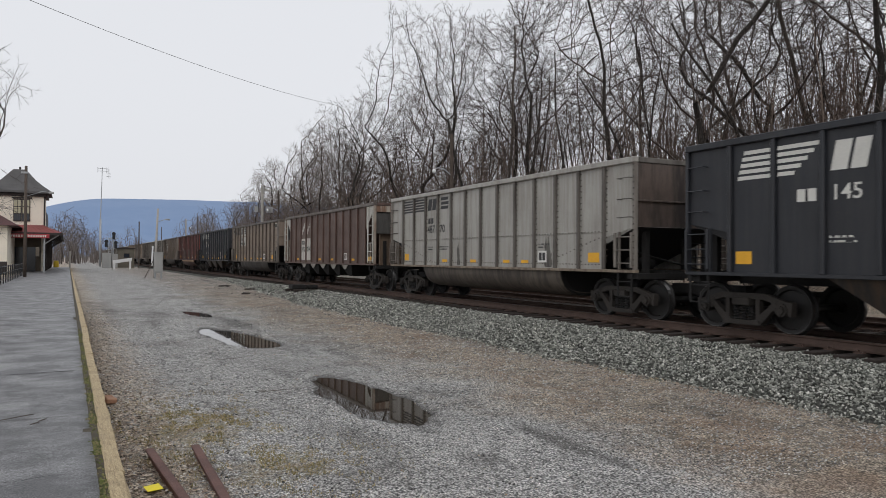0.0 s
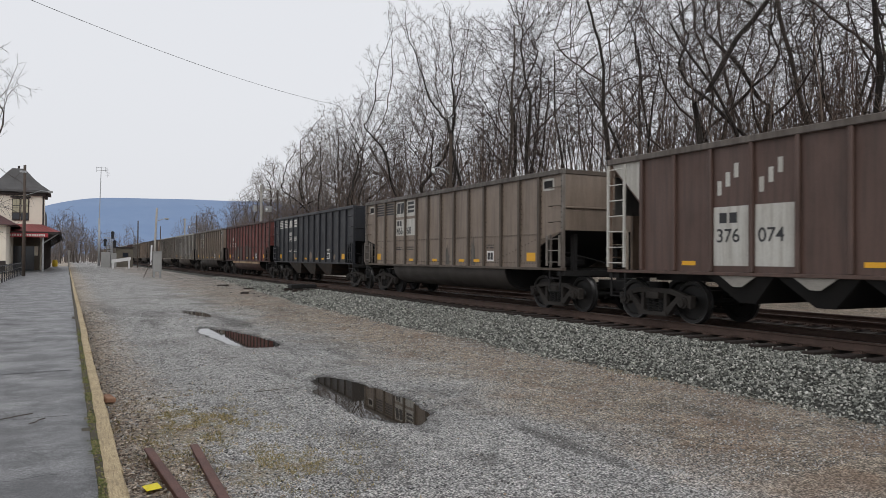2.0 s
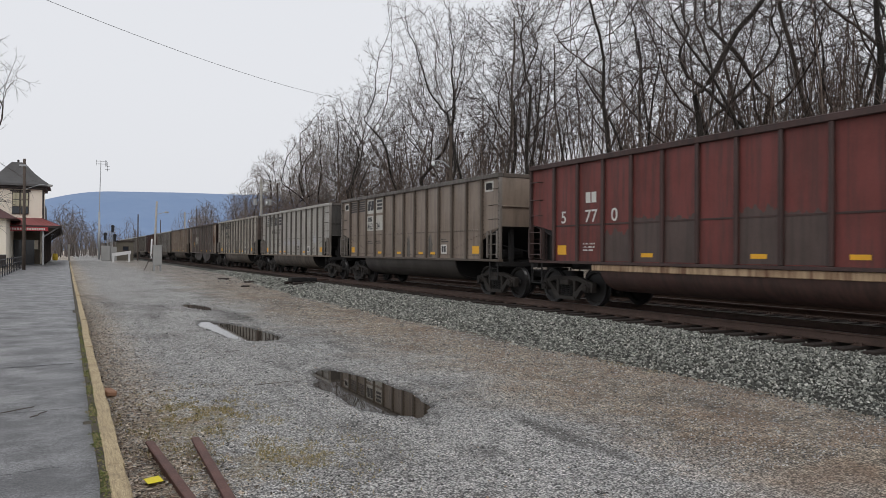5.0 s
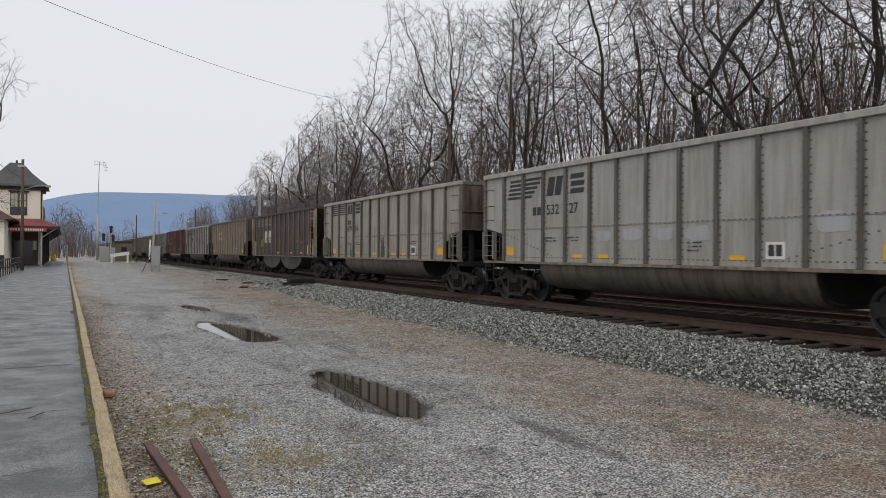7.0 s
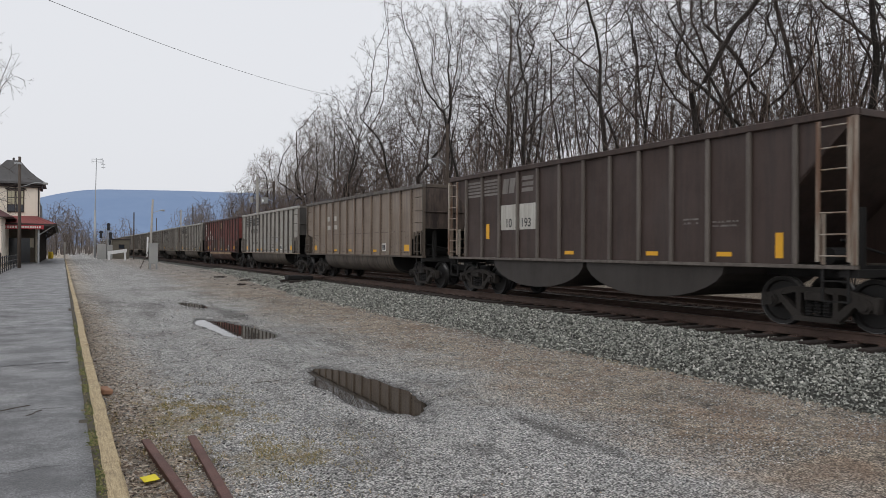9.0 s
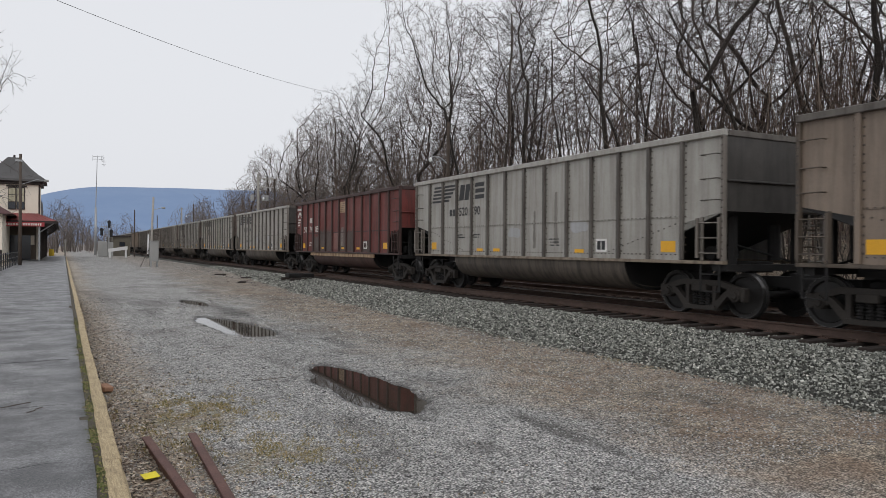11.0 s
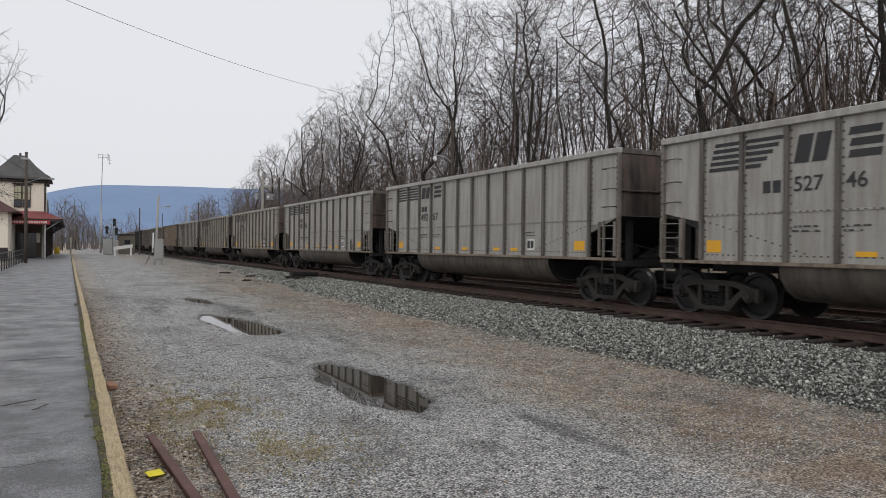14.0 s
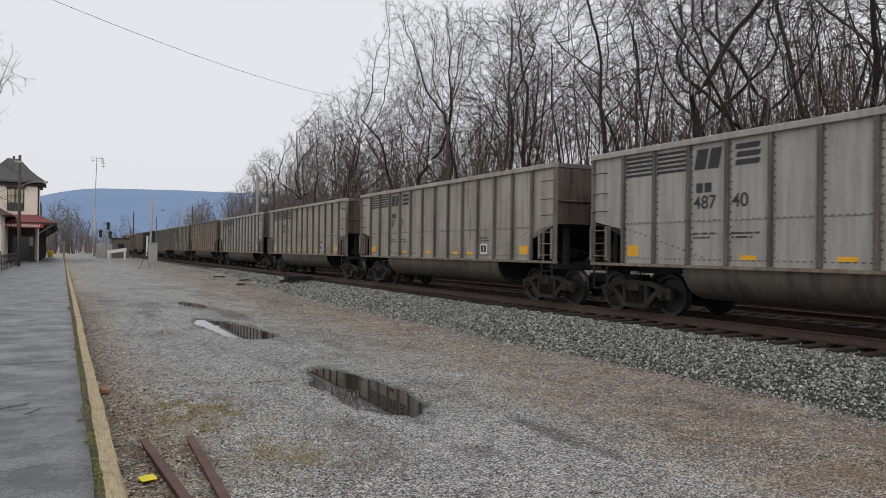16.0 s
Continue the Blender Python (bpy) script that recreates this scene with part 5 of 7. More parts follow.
            stencil(car, number[1], panel(3)[0] - 0.12, ZS + 0.58, 0.24, BLACK_PAINT)
            for q in (0.2, 0.44):
                decal("mark_bar", car, panel(2)[0] - q, ZS + 0.95, 0.18, 0.2, BLACK_PAINT, "", 0, 0.006)
            reflectors(car, [panel(k)[0] - 0.2 for k in (1, 5, 7, 10)], False)
            decal("reflector", car, -HL + 0.95, ZS + 0.1, 0.5, 0.2, YELLOW)
            chart(car, panel(9)[0] - 0.15, WHITE_PANEL, BROWN)
        elif livery == "dark_panels":
            car = build_wagon(kind, DARK_BROWN, DARK_BROWN, {"rib": PALE_RIB, "ladder": LADDER_FLAKED, "post": LADDER_FLAKED, "sill": PALE_RIB, "tub": TUB_DARK}, rng, "sooty dark brown hopper wagon with two rounded bays")
            emblem(car, "plain", [panel(k) for k in (0, 1, 2, 3)], ZS + 1.85, FADED_MARK, 0.45)
            for k in (2, 3):
                a, b = panel(k)
                decal("number_panel", car, a - 0.06, ZS + 0.8, a - b - 0.12, 0.72, WHITE_PANEL, "white painted number panel", 0, 0.002)
            stencil(car, number[0], panel(2)[0] - 0.3, ZS + 0.88, 0.22, BLACK_PAINT)
            stencil(car, number[1], panel(3)[0] - 0.12, ZS + 0.88, 0.22, BLACK_PAINT)
            reflectors(car, [panel(k)[0] - 0.2 for k in (5, 8, 10)], False)
            decal("reflector", car, panel(1)[0] - 0.2, ZS + 0.55, 0.18, 0.45, YELLOW)
            decal("reflector", car, -HL + END + 0.42, ZS + 0.1, 0.16, 0.46, YELLOW)
            small_print(car, panel(9)[0] - 0.3, ZS + 0.85, 2, 0.5, FADED_MARK, rng)
            small_print(car, panel(10)[0] - 0.1, ZS + 0.78, 2, 0.9, FADED_MARK, rng)
        else:
            car = build_wagon(kind, RED, RED_TRIM, {"rib": RED_TRIM, "chord": RED_TRIM, "rivets": False, "tub": RED_TUB, "tub_band": RUST_BAND}, rng, "oxide red coal gondola with white lettering and pale rusty beam")
            piece("seam", shared("seam", seam_strip), RED_TRIM, car)
            for k, top_z in ((2, 0.7), (3, 1.0), (4, 0.98), (6, 1.05), (7, 0.95), (9, 0.5)):
                a, b = panel(k)
                bm = bmesh.new()
                w = a - b - 0.1
                edge = [(a - 0.05 - w * j / 24, ZS + top_z + 0.16 * noise.noise((far_end, k, j * 0.25)) + 0.10 * noise.noise((far_end, k * 3.1, j * 1.3))) for j in range(25)]
                prism(bm, [(a - 0.05, ZS + 0.02)] + edge + [(b + 0.05, ZS + 0.02)], -PX - 0.0042, -PX - 0.001)
                part("smoked_area", bm, SMOKED, car, "smoke-darkened paint on the lower sheet")
            if livery == "red_arc":
                for j in range(5):
                    decal("plate_line", car, panel(6)[0] - 0.12, ZS + 1.86 + 0.085 * j, 0.74, 0.015, RED_TRIM, "", 0, 0.007)
                bm = bmesh.new()
                y, z = HL - 0.58, ZS + 1.74
                arc = [(y + 0.34 * math.cos(a), z + 0.34 * math.sin(a)) for a in [math.pi * (0.05 + 0.9 * k / 12) for k in range(13)]]
                arc += [(y + 0.2 * math.cos(a), z + 0.2 * math.sin(a)) for a in [math.pi * (0.95 - 0.9 * k / 12) for k in range(13)]]
                prism(bm, arc, -PX - 0.008, -PX - 0.0045)
                part("arc_mark", bm, WHITE_PAINT, car, "white curved mark")
                for k in range(3):
                    decal("arc_foot", car, y + 0.32, z - 0.12 - 0.14 * k, 0.5 - 0.1 * k, 0.08, WHITE_PAINT)
                decal("name_bar", car, y + 0.45, z + 0.42, 0.8, 0.11, WHITE_PAINT)
                decal("pale_plate", car, panel(6)[0] - 0.1, ZS + 1.80, 0.78, 0.5, RUST_BAND, "pale stencil plate")
                decal("worn_patch", car, panel(5)[0] - 0.22, ZS + 0.1, 0.6, 0.8, RED_PATCH, "worn pinkish patch")
                decal("worn_patch", car, panel(6)[0] - 0.3, ZS + 0.28, 0.24, 0.85, PEELED, "peeled white patch")
            for q in (0.3, 0.52):
                decal("mark_bar", car, panel(1)[0] - q, ZS + 1.44, 0.17, 0.26, WHITE_PAINT)
            for k, digits in enumerate(number):
                stencil(car, digits, panel(k)[0] - 0.26, ZS + 0.97, 0.28, WHITE_PAINT, 1.1)
            small_print(car, panel(1)[0] - 0.2, ZS + 0.42, 3, 0.5, WHITE_PAINT, rng)
            reflectors(car, [panel(k)[0] - 0.3 for k in (3, 6, 8)], True)
            chart(car, panel(9)[0] - 0.15, WHITE_PANEL, RED_TRIM)
        car.matrix_basis = pose(TRACK_X, far_end - HL, RAIL_Z)
        cars.append((car, far_end))
    return cars


TRAIN = build_train()


# ---- bare trees ----
class Limbs:
    """Collects tapering tubes as vertex and face lists."""

    def __init__(self):
        self.v, self.f = [], []

    def stretch(self, pts, radii, n):
        base = len(self.v)
        for i, (p, r) in enumerate(zip(pts, radii)):
            d = (pts[min(i + 1, len(pts) - 1)] - pts[max(i - 1, 0)]).normalized()
            a = d.orthogonal().normalized()
            b = d.cross(a)
            for k in range(n):
                w = 2 * math.pi * k / n
                self.v.append(p + r * (math.cos(w) * a + math.sin(w) * b))
        for i in range(len(pts) - 1):
            for k in range(n):
                o = base + i * n
                self.f.append((o + k, o + (k + 1) % n, o + n + (k + 1) % n, o + n + k))

    def mesh(self, name):
        me = bpy.data.meshes.new(name)
        me.from_pydata([tuple(p) for p in self.v], [], self.f)
        for p in me.polygons:
            p.use_smooth = True
        return me


def limb_path(start, d, length, steps, rng, wander, lift):
    pts = [start]
    d = d.normalized()
    for k in range(steps):
        d = (d + Vector((rng.gauss(0, wander), rng.gauss(0, wander), rng.gauss(0, wander) + lift))).normalized()
        pts.append(pts[-1] + d * (length / steps))
    return pts, d


def crown_points(rng, height, width, first, lobes, count):
    """Places in the crown that the branches will reach for: uneven lobes in a rounded outline."""
    out = []
    mid, half = (first + height) / 2, (height - first) / 2
    for k in range(lobes):
        a, u = rng.uniform(0, 2 * math.pi), rng.uniform(-0.85, 0.85)
        reach = width * math.sqrt(max(0.0, 1 - u * u)) * rng.uniform(0.30, 0.80)
        size = rng.uniform(0.22, 0.36) * width
        c = np.array((reach * math.cos(a), reach * math.sin(a), mid + u * half))
        n = count // lobes
        d = rng.normal(size=(n, 3))
        d *= (rng.random(n) ** 0.4 / np.linalg.norm(d, axis=1))[:, None]
        out.append(c + d * size * np.array((1, 1, 1.2)))
    core = rng.normal(size=(count // 5, 3)) * np.array((width * 0.2, width * 0.2, half * 0.4)) + np.array((0, 0, mid))
    pts = np.concatenate(out + [core])
    return pts[(pts[:, 2] > first * 0.8) & (pts[:, 2] < height)]


def branch_out(rng, stems, limbs, goals, step, near, up, rounds):
    """Grow from the stems towards the goals, one step a round. Returns places and the parent of each."""
    pos, par = [], []
    for stem in stems:
        for k, p in enumerate(stem):
            par.append(len(pos) - 1 if k else -1)
            pos.append(np.array(p))
    for base, pts in limbs:
        for k, p in enumerate(pts):
            par.append(len(pos) - 1 if k else base)
            pos.append(np.array(p))
    best = np.full(len(goals), 1e9)
    who = np.zeros(len(goals), int)

    def look_at(i0):
        for i in range(i0, len(pos)):
            d = np.linalg.norm(goals - pos[i], axis=1)
            m = d < best
            best[m], who[m] = d[m], i

    look_at(0)
    for _ in range(rounds):
        live = best > near
        if not live.any():
            break
        pull = {}
        for g in np.nonzero(live & (best < step * 9))[0]:
            v = goals[g] - pos[who[g]]
            pull.setdefault(who[g], []).append(v / (np.linalg.norm(v) + 1e-6))
        if not pull:
            break
        i0 = len(pos)
        for i, vs in pull.items():
            d = np.mean(vs, axis=0) + rng.normal(0, 0.16, 3) + np.array((0, 0, up))
            d /= np.linalg.norm(d) + 1e-6
            if par[i] >= 0:
                back = pos[i] - pos[par[i]]
                d = d + 0.35 * back / (np.linalg.norm(back) + 1e-6)
                d /= np.linalg.norm(d) + 1e-6
            pos.append(pos[i] + d * step)
            par.append(i)
        look_at(i0)
    return pos, par


def tree_kind(name, seed, height, r, width, first, lobes, count, step, fine, stems=1, fork=0.4, twigs=1, twig_len=0.5, limbs=0, splay=(28, 62)):
    """A trunk with forks whose branches fill an uneven rounded crown, then fine twigs on the thin wood."""
    rng, pr = np.random.default_rng(seed), random.Random(seed)
    goals = crown_points(rng, height, width, first, lobes, count)
    starts = []
    for s in range(stems):
        a = 2 * math.pi * (s + 0.4 * pr.random()) / stems
        lean = 0.05 if stems == 1 else pr.uniform(0.12, 0.3)
        o = 0.0 if stems == 1 else r * 0.9
        pts, _ = limb_path(Vector((o * math.cos(a), o * math.sin(a), -0.4)), Vector((lean * math.cos(a), lean * math.sin(a), 1)), height * fork, max(4, int(height * fork / 0.8)), pr, 0.07, 0.02)
        starts.append([tuple(p) for p in pts])
    arms, first_node = [], 0
    for stem in starts:
        for k in range(limbs):
            i = min(len(stem) - 1, int(len(stem) * (0.45 + 0.55 * (k + pr.random()) / max(1, limbs))))
            a, w = 2.4 * len(arms) + pr.uniform(-0.5, 0.5), radians(pr.uniform(*splay))
            way = Vector((math.sin(w) * math.cos(a), math.sin(w) * math.sin(a), math.cos(w)))
            ln = width * pr.uniform(0.7, 1.15)
            pts, _ = limb_path(Vector(stem[i]), way, ln, max(3, int(ln / step)), pr, 0.13, 0.035)
            arms.append((first_node + i, [tuple(q) for q in pts[1:]]))
        first_node += len(stem)
    pos, par = branch_out(rng, starts, arms, goals, step, step * 1.1, 0.03, 110)
    n = len(pos)
    kids = [[] for _ in range(n)]
    for i, p in enumerate(par):
        if p >= 0:
            kids[p].append(i)
    tips = [0.0] * n
    for i in reversed(range(n)):
        tips[i] = max(1.0, sum(tips[k] for k in kids[i]))
    most = max(tips)
    power = math.log(r / (fine * 1.15)) / math.log(most)
    rad = [fine * 1.15 * t ** power for t in tips]
    for i in range(n):
        if par[i] == -1:
            rad[i] *= 1.35
    vec = [Vector(p) for p in pos]
    trunk, crown = Limbs(), Limbs()
    todo = [(i, False) for i in range(n) if par[i] == -1]
    while todo:
        i, forked = todo.pop()
        chain = [par[i], i] if forked else [i]
        while kids[chain[-1]]:
            ks = sorted(kids[chain[-1]], key=lambda k: -tips[k])
            todo += [(k, True) for k in ks[1:]]
            chain.append(ks[0])
        if len(chain) < 2:
            continue
        rs = [rad[c] for c in chain]
        if forked:
            rs[0] = min(rs[0], rs[1] * 1.15)
        top = max(rs)
        (crown if forked else trunk).stretch([vec[c] for c in chain], rs, 8 if top > 0.09 else 5 if top > 0.035 else 3)
    for i in range(n):
        if par[i] < 0 or rad[i] > fine * 4:
            continue
        d = (vec[i] - vec[par[i]]).normalized()
        for k in range(twigs + (1 if not kids[i] else 0)):
            q = (d + Vector((pr.gauss(0, 0.55), pr.gauss(0, 0.55), pr.gauss(0.12, 0.45)))).normalized()
            l = twig_len * pr.uniform(0.5, 1.25)
            m = vec[i] + q * l * 0.45
            crown.stretch([vec[i], vec[i] + q * l], [fine * 0.9, fine * 0.5], 3)
            s = (q + Vector((pr.gauss(0, 0.6), pr.gauss(0, 0.6), pr.gauss(0, 0.6)))).normalized()
            crown.stretch([m, m + s * l * 0.45], [fine * 0.7, fine * 0.45], 3)
    return trunk.mesh(name + "_trunk"), crown.mesh(name + "_crown")


BIG = [tree_kind("tree", 3, 20.5, 0.16, 6.4, 4.0, 26, 3000, 0.36, 0.0075, 3, 0.40, 2, 0.5, 4), tree_kind("tree", 8, 19, 0.14, 4.8, 4.5, 22, 2300, 0.36, 0.0075, 1, 0.62, 2, 0.5, 9),
       tree_kind("tree", 14, 18, 0.115, 4.8, 3.5, 22, 2300, 0.36, 0.0075, 2, 0.45, 2, 0.5, 5), tree_kind("tree", 23, 19, 0.14, 6.2, 4.0, 26, 3000, 0.36, 0.0075, 2, 0.42, 2, 0.5, 5, (35, 75))]
SLIM = [tree_kind("tree", 31, 16.5, 0.075, 1.9, 4.5, 12, 420, 0.36, 0.0075, 1, 0.85), tree_kind("tree", 37, 15, 0.065, 1.6, 5.0, 10, 330, 0.36, 0.0075, 1, 0.85),
        tree_kind("tree", 41, 14.5, 0.07, 2.2, 4.0, 12, 420, 0.36, 0.0075, 2, 0.7), tree_kind("tree", 47, 18, 0.09, 2.4, 5.0, 13, 520, 0.36, 0.0075, 1, 0.8)]
FAR = [tree_kind("tree", 61, 17, 0.16, 4.8, 2.5, 22, 1000, 0.5, 0.013, 1, 0.5, 2, 0.75, 8), tree_kind("tree", 67, 16, 0.15, 5.0, 2.2, 22, 1000, 0.5, 0.013, 2, 0.4, 2, 0.75, 5),
       tree_kind("tree", 73, 17, 0.15, 4.4, 2.2, 20, 900, 0.5, 0.013, 3, 0.4, 2, 0.75, 4)]
DISTANT = [tree_kind("tree", 81, 16, 0.16, 4.8, 2.0, 20, 460, 0.75, 0.024, 1, 0.45, 1, 1.0, 8), tree_kind("tree", 83, 15, 0.15, 5.0, 1.8, 20, 460, 0.75, 0.024, 2, 0.35, 1, 1.0, 5)]
BRUSH = [tree_kind("bush", 53, 5, 0.04, 1.9, 0.6, 10, 260, 0.26, 0.007, 4, 0.3, 2, 0.4), tree_kind("bush", 59, 4, 0.035, 1.9, 0.5, 10, 240, 0.26, 0.007, 4, 0.3, 2, 0.4)]


def plant(kind, x, y, turn, size, label, bark, twig, group, name="tree", category="bare tree", lean=(0, 0)):
    root = empty(name, pose(x, y, ground_z(x, y) - 0.05, lean[0], lean[1], turn) @ Matrix.Diagonal((size, size, size, 1)))
    tagged(root, label, category, group)
    piece("trunk", kind[0], bark, root)
    piece("crown", kind[1], twig, root)


def thicket(name, count, rng, where, hi, mat, label, twigs=14, thick=1.0):
    """Thin saplings and brush too dense to count."""
    lm = Limbs()
    for k in range(count):
        x, y = where(rng)
        h = rng.uniform(*hi)
        d = Vector((rng.gauss(0, 0.08), rng.gauss(0, 0.08), 1))
        pts, end = limb_path(Vector((x, y, ground_z(x, y) - 0.1)), d, h, 4, rng, 0.06, 0.0)
        lm.stretch(pts, [0.016 * thick * h ** 0.6 * (1 - 0.2 * j) for j in range(5)], 3)
        for j in range(twigs):
            u = 0.2 + 0.8 * (j + rng.random()) / twigs
            i = min(3, int(u * 4))
            p = pts[i].lerp(pts[i + 1], u * 4 - i)
            a = rng.uniform(0, 6.28)
            l = h * rng.uniform(0.10, 0.26) * (1.2 - 0.7 * u)
            q = p + Vector((math.cos(a) * l * 0.6, math.sin(a) * l * 0.6, l * 0.7))
            lm.stretch([p, q], [0.011 * thick, 0.007 * thick], 3)
            b = a + rng.uniform(-1, 1)
            m2 = p.lerp(q, 0.5)
            lm.stretch([m2, m2 + Vector((math.cos(b) * l * 0.4, math.sin(b) * l * 0.4, l * 0.35))], [0.008 * thick, 0.006 * thick], 3)
    tagged(piece(name, lm.mesh(name), mat), label, "undergrowth", kind="stuff")


def build_woods():
    rng = random.Random(77)
    g = "bare trees on the bank"
    lab = "tall bare deciduous tree with fine brown twigs"
    # large trees that stand out along the edge of the wood
    for kind, x, y, turn, size in ((0, 25.2, 50.5, 20, 1.0), (2, 25.4, 64.0, 200, 0.92), (1, 25.6, 37.0, 80, 0.98), (3, 25.3, 22.0, 130, 1.0), (1, 26.0, 30.5, 200, 0.95),
                                   (1, 27.6, 17.6, 250, 0.95), (1, 30.0, 14.0, 140, 0.95), (2, 27.5, 58.0, 60, 0.9), (3, 30.0, 25.5, 300, 0.95), (1, 27.8, 44.0, 310, 0.95)):
        plant(BIG[kind], x, y, turn, size, lab, BARK, TWIG, g)
    for kind, x, y, turn, size in ((0, 26.2, 72.0, 30, 0.98), (1, 27.4, 79.0, 150, 1.0), (2, 25.6, 86.0, 33, 1.0), (0, 28.5, 92.0, 250, 0.96), (1, 26.0, 98.0, 99, 0.92), (2, 27.0, 106.0, 180, 0.92),
                                   (0, 26.6, 115.0, 300, 0.84), (1, 28.0, 123.0, 10, 0.80), (2, 27.5, 131.0, 70, 0.72), (0, 28.5, 142.0, 130, 0.68), (1, 31.0, 84.0, 210, 0.95), (2, 31.0, 101.0, 20, 0.95)):
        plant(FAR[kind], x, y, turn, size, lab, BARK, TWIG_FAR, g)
    lab2 = "slim young bare tree on the wooded bank"
    for k in range(96):
        y = 11 + 80 * rng.random() ** 1.25
        x = rng.uniform(25.5, 36 + 0.12 * y)
        plant(SLIM[k % 4], x, y, rng.uniform(0, 360), rng.uniform(0.85, 1.15), lab2, BARK_PALE if k % 3 == 0 else BARK, TWIG, g, lean=(rng.gauss(0, 3), rng.gauss(0, 3)))
    for k in range(14):
        y = 14 + 90 * rng.random() ** 1.3
        plant(BRUSH[k % 2], rng.uniform(22.8, 26), y, rng.uniform(0, 360), rng.uniform(0.7, 1.2), "tangled bare brush along the foot of the bank", BARK, TWIG, "brush on the bank", "bush", "bush")
    thicket("undergrowth", 900, rng, lambda r: (24 + 20 * r.random() ** 1.2, 12 + 112 * r.random() ** 1.2), (4.0, 11.0), BRUSHWOOD, "dense grey-brown saplings and brush on the bank")
    thicket("bank_brush", 400, rng, lambda r: (25.5 + 17 * r.random(), 10 + 24 * r.random()), (4.5, 9.0), BRUSH_DARK, "dry reddish brush on the steep bank", 16)
    thicket("slope_brush", 420, rng, lambda r: (24 + 8 * r.random(), 50 + 90 * r.random()), (5.0, 10.0), BRUSHWOOD, "grey-brown thicket under the tree line", 14, 1.5)
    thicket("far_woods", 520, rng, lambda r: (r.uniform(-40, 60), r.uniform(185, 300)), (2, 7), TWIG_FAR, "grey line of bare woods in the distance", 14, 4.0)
    for k in range(40):
        if k % 2:
            x, y = rng.uniform(26, 60), rng.uniform(140, 290)
        else:
            x, y = rng.uniform(-30, 24), rng.uniform(225, 330)
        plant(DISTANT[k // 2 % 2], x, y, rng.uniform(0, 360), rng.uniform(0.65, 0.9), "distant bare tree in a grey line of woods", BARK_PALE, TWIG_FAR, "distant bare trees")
    for k in range(15):
        plant(DISTANT[k % 2], rng.uniform(-11, 2.5), rng.uniform(168, 215), rng.uniform(0, 360), rng.uniform(0.68, 0.85), "distant bare tree beyond the depot", BARK_PALE, TWIG_FAR, "distant bare trees")
    near = tree_kind("tree", 71, 10.5, 0.11, 3.4, 3.2, 12, 420, 0.3, 0.006, 1, 0.5, 1, 0.6, 6)
    plant(near, -3.5, 31, 20, 1.0, "bare tree beside the depot platform", BARK_PALE, TWIG, "trees by the depot")


build_woods()

# ---- depot ----
CREAM = plain("cream_painted_wall", (0.80, 0.73, 0.62), 0.8, 0, 0.08, 3, 0.15)
DARKWOOD = plain("dark_brown_trim", (0.03, 0.022, 0.02), 0.7, 0, 0.3, 6, 0.2)
SLATE = plain("grey_slate_roof", (0.085, 0.082, 0.082), 0.8, 0, 0.3, 4, 0.5)
RED_ROOF = plain("red_tin_roof", (0.23, 0.055, 0.05), 0.55, 0, 0.25, 3, 0.15)
SIGN_RED = plain("red_sign_paint", (0.36, 0.03, 0.04), 0.5, 0, 0.12, 4, 0.05)
GLASS = plain("dark_window_glass", (0.03, 0.035, 0.045), 0.08, 0, 0.2, 1, 0.0)
PALE_GLASS = plain("lit_sky_glass", (0.40, 0.37, 0.26), 0.2, 0, 0.2, 1, 0.0)
GALV = plain("galvanised_steel", (0.36, 0.37, 0.38), 0.5, 0.6, 0.15, 4, 0.1)
CABINET = plain("grey_cabinet_paint", (0.33, 0.33, 0.32), 0.6, 0.1, 0.15, 3, 0.1)
POLEWOOD = plain("weathered_pole", (0.085, 0.066, 0.054), 0.9, 0, 0.35, 8, 0.5)
PALEPOLE = plain("pale_grey_pole", (0.36, 0.34, 0.31), 0.9, 0, 0.25, 8, 0.4)
FENCE = plain("black_fence_paint", (0.02, 0.02, 0.022), 0.5, 0.2, 0.3, 8, 0.1)
WHITE = plain("white_paint", (0.72, 0.72, 0.72), 0.6, 0, 0.1, 4, 0.05)
SHED = plain("olive_grey_shed", (0.135, 0.12, 0.095), 0.8, 0, 0.25, 3, 0.2)
BIN = plain("yellow_plastic", (0.62, 0.42, 0.02), 0.5, 0, 0.1, 4, 0.05)
LAMP_GLASS = plain("milky_lamp_globe", (0.75, 0.76, 0.77), 0.3, 0, 0.05, 4, 0.0)


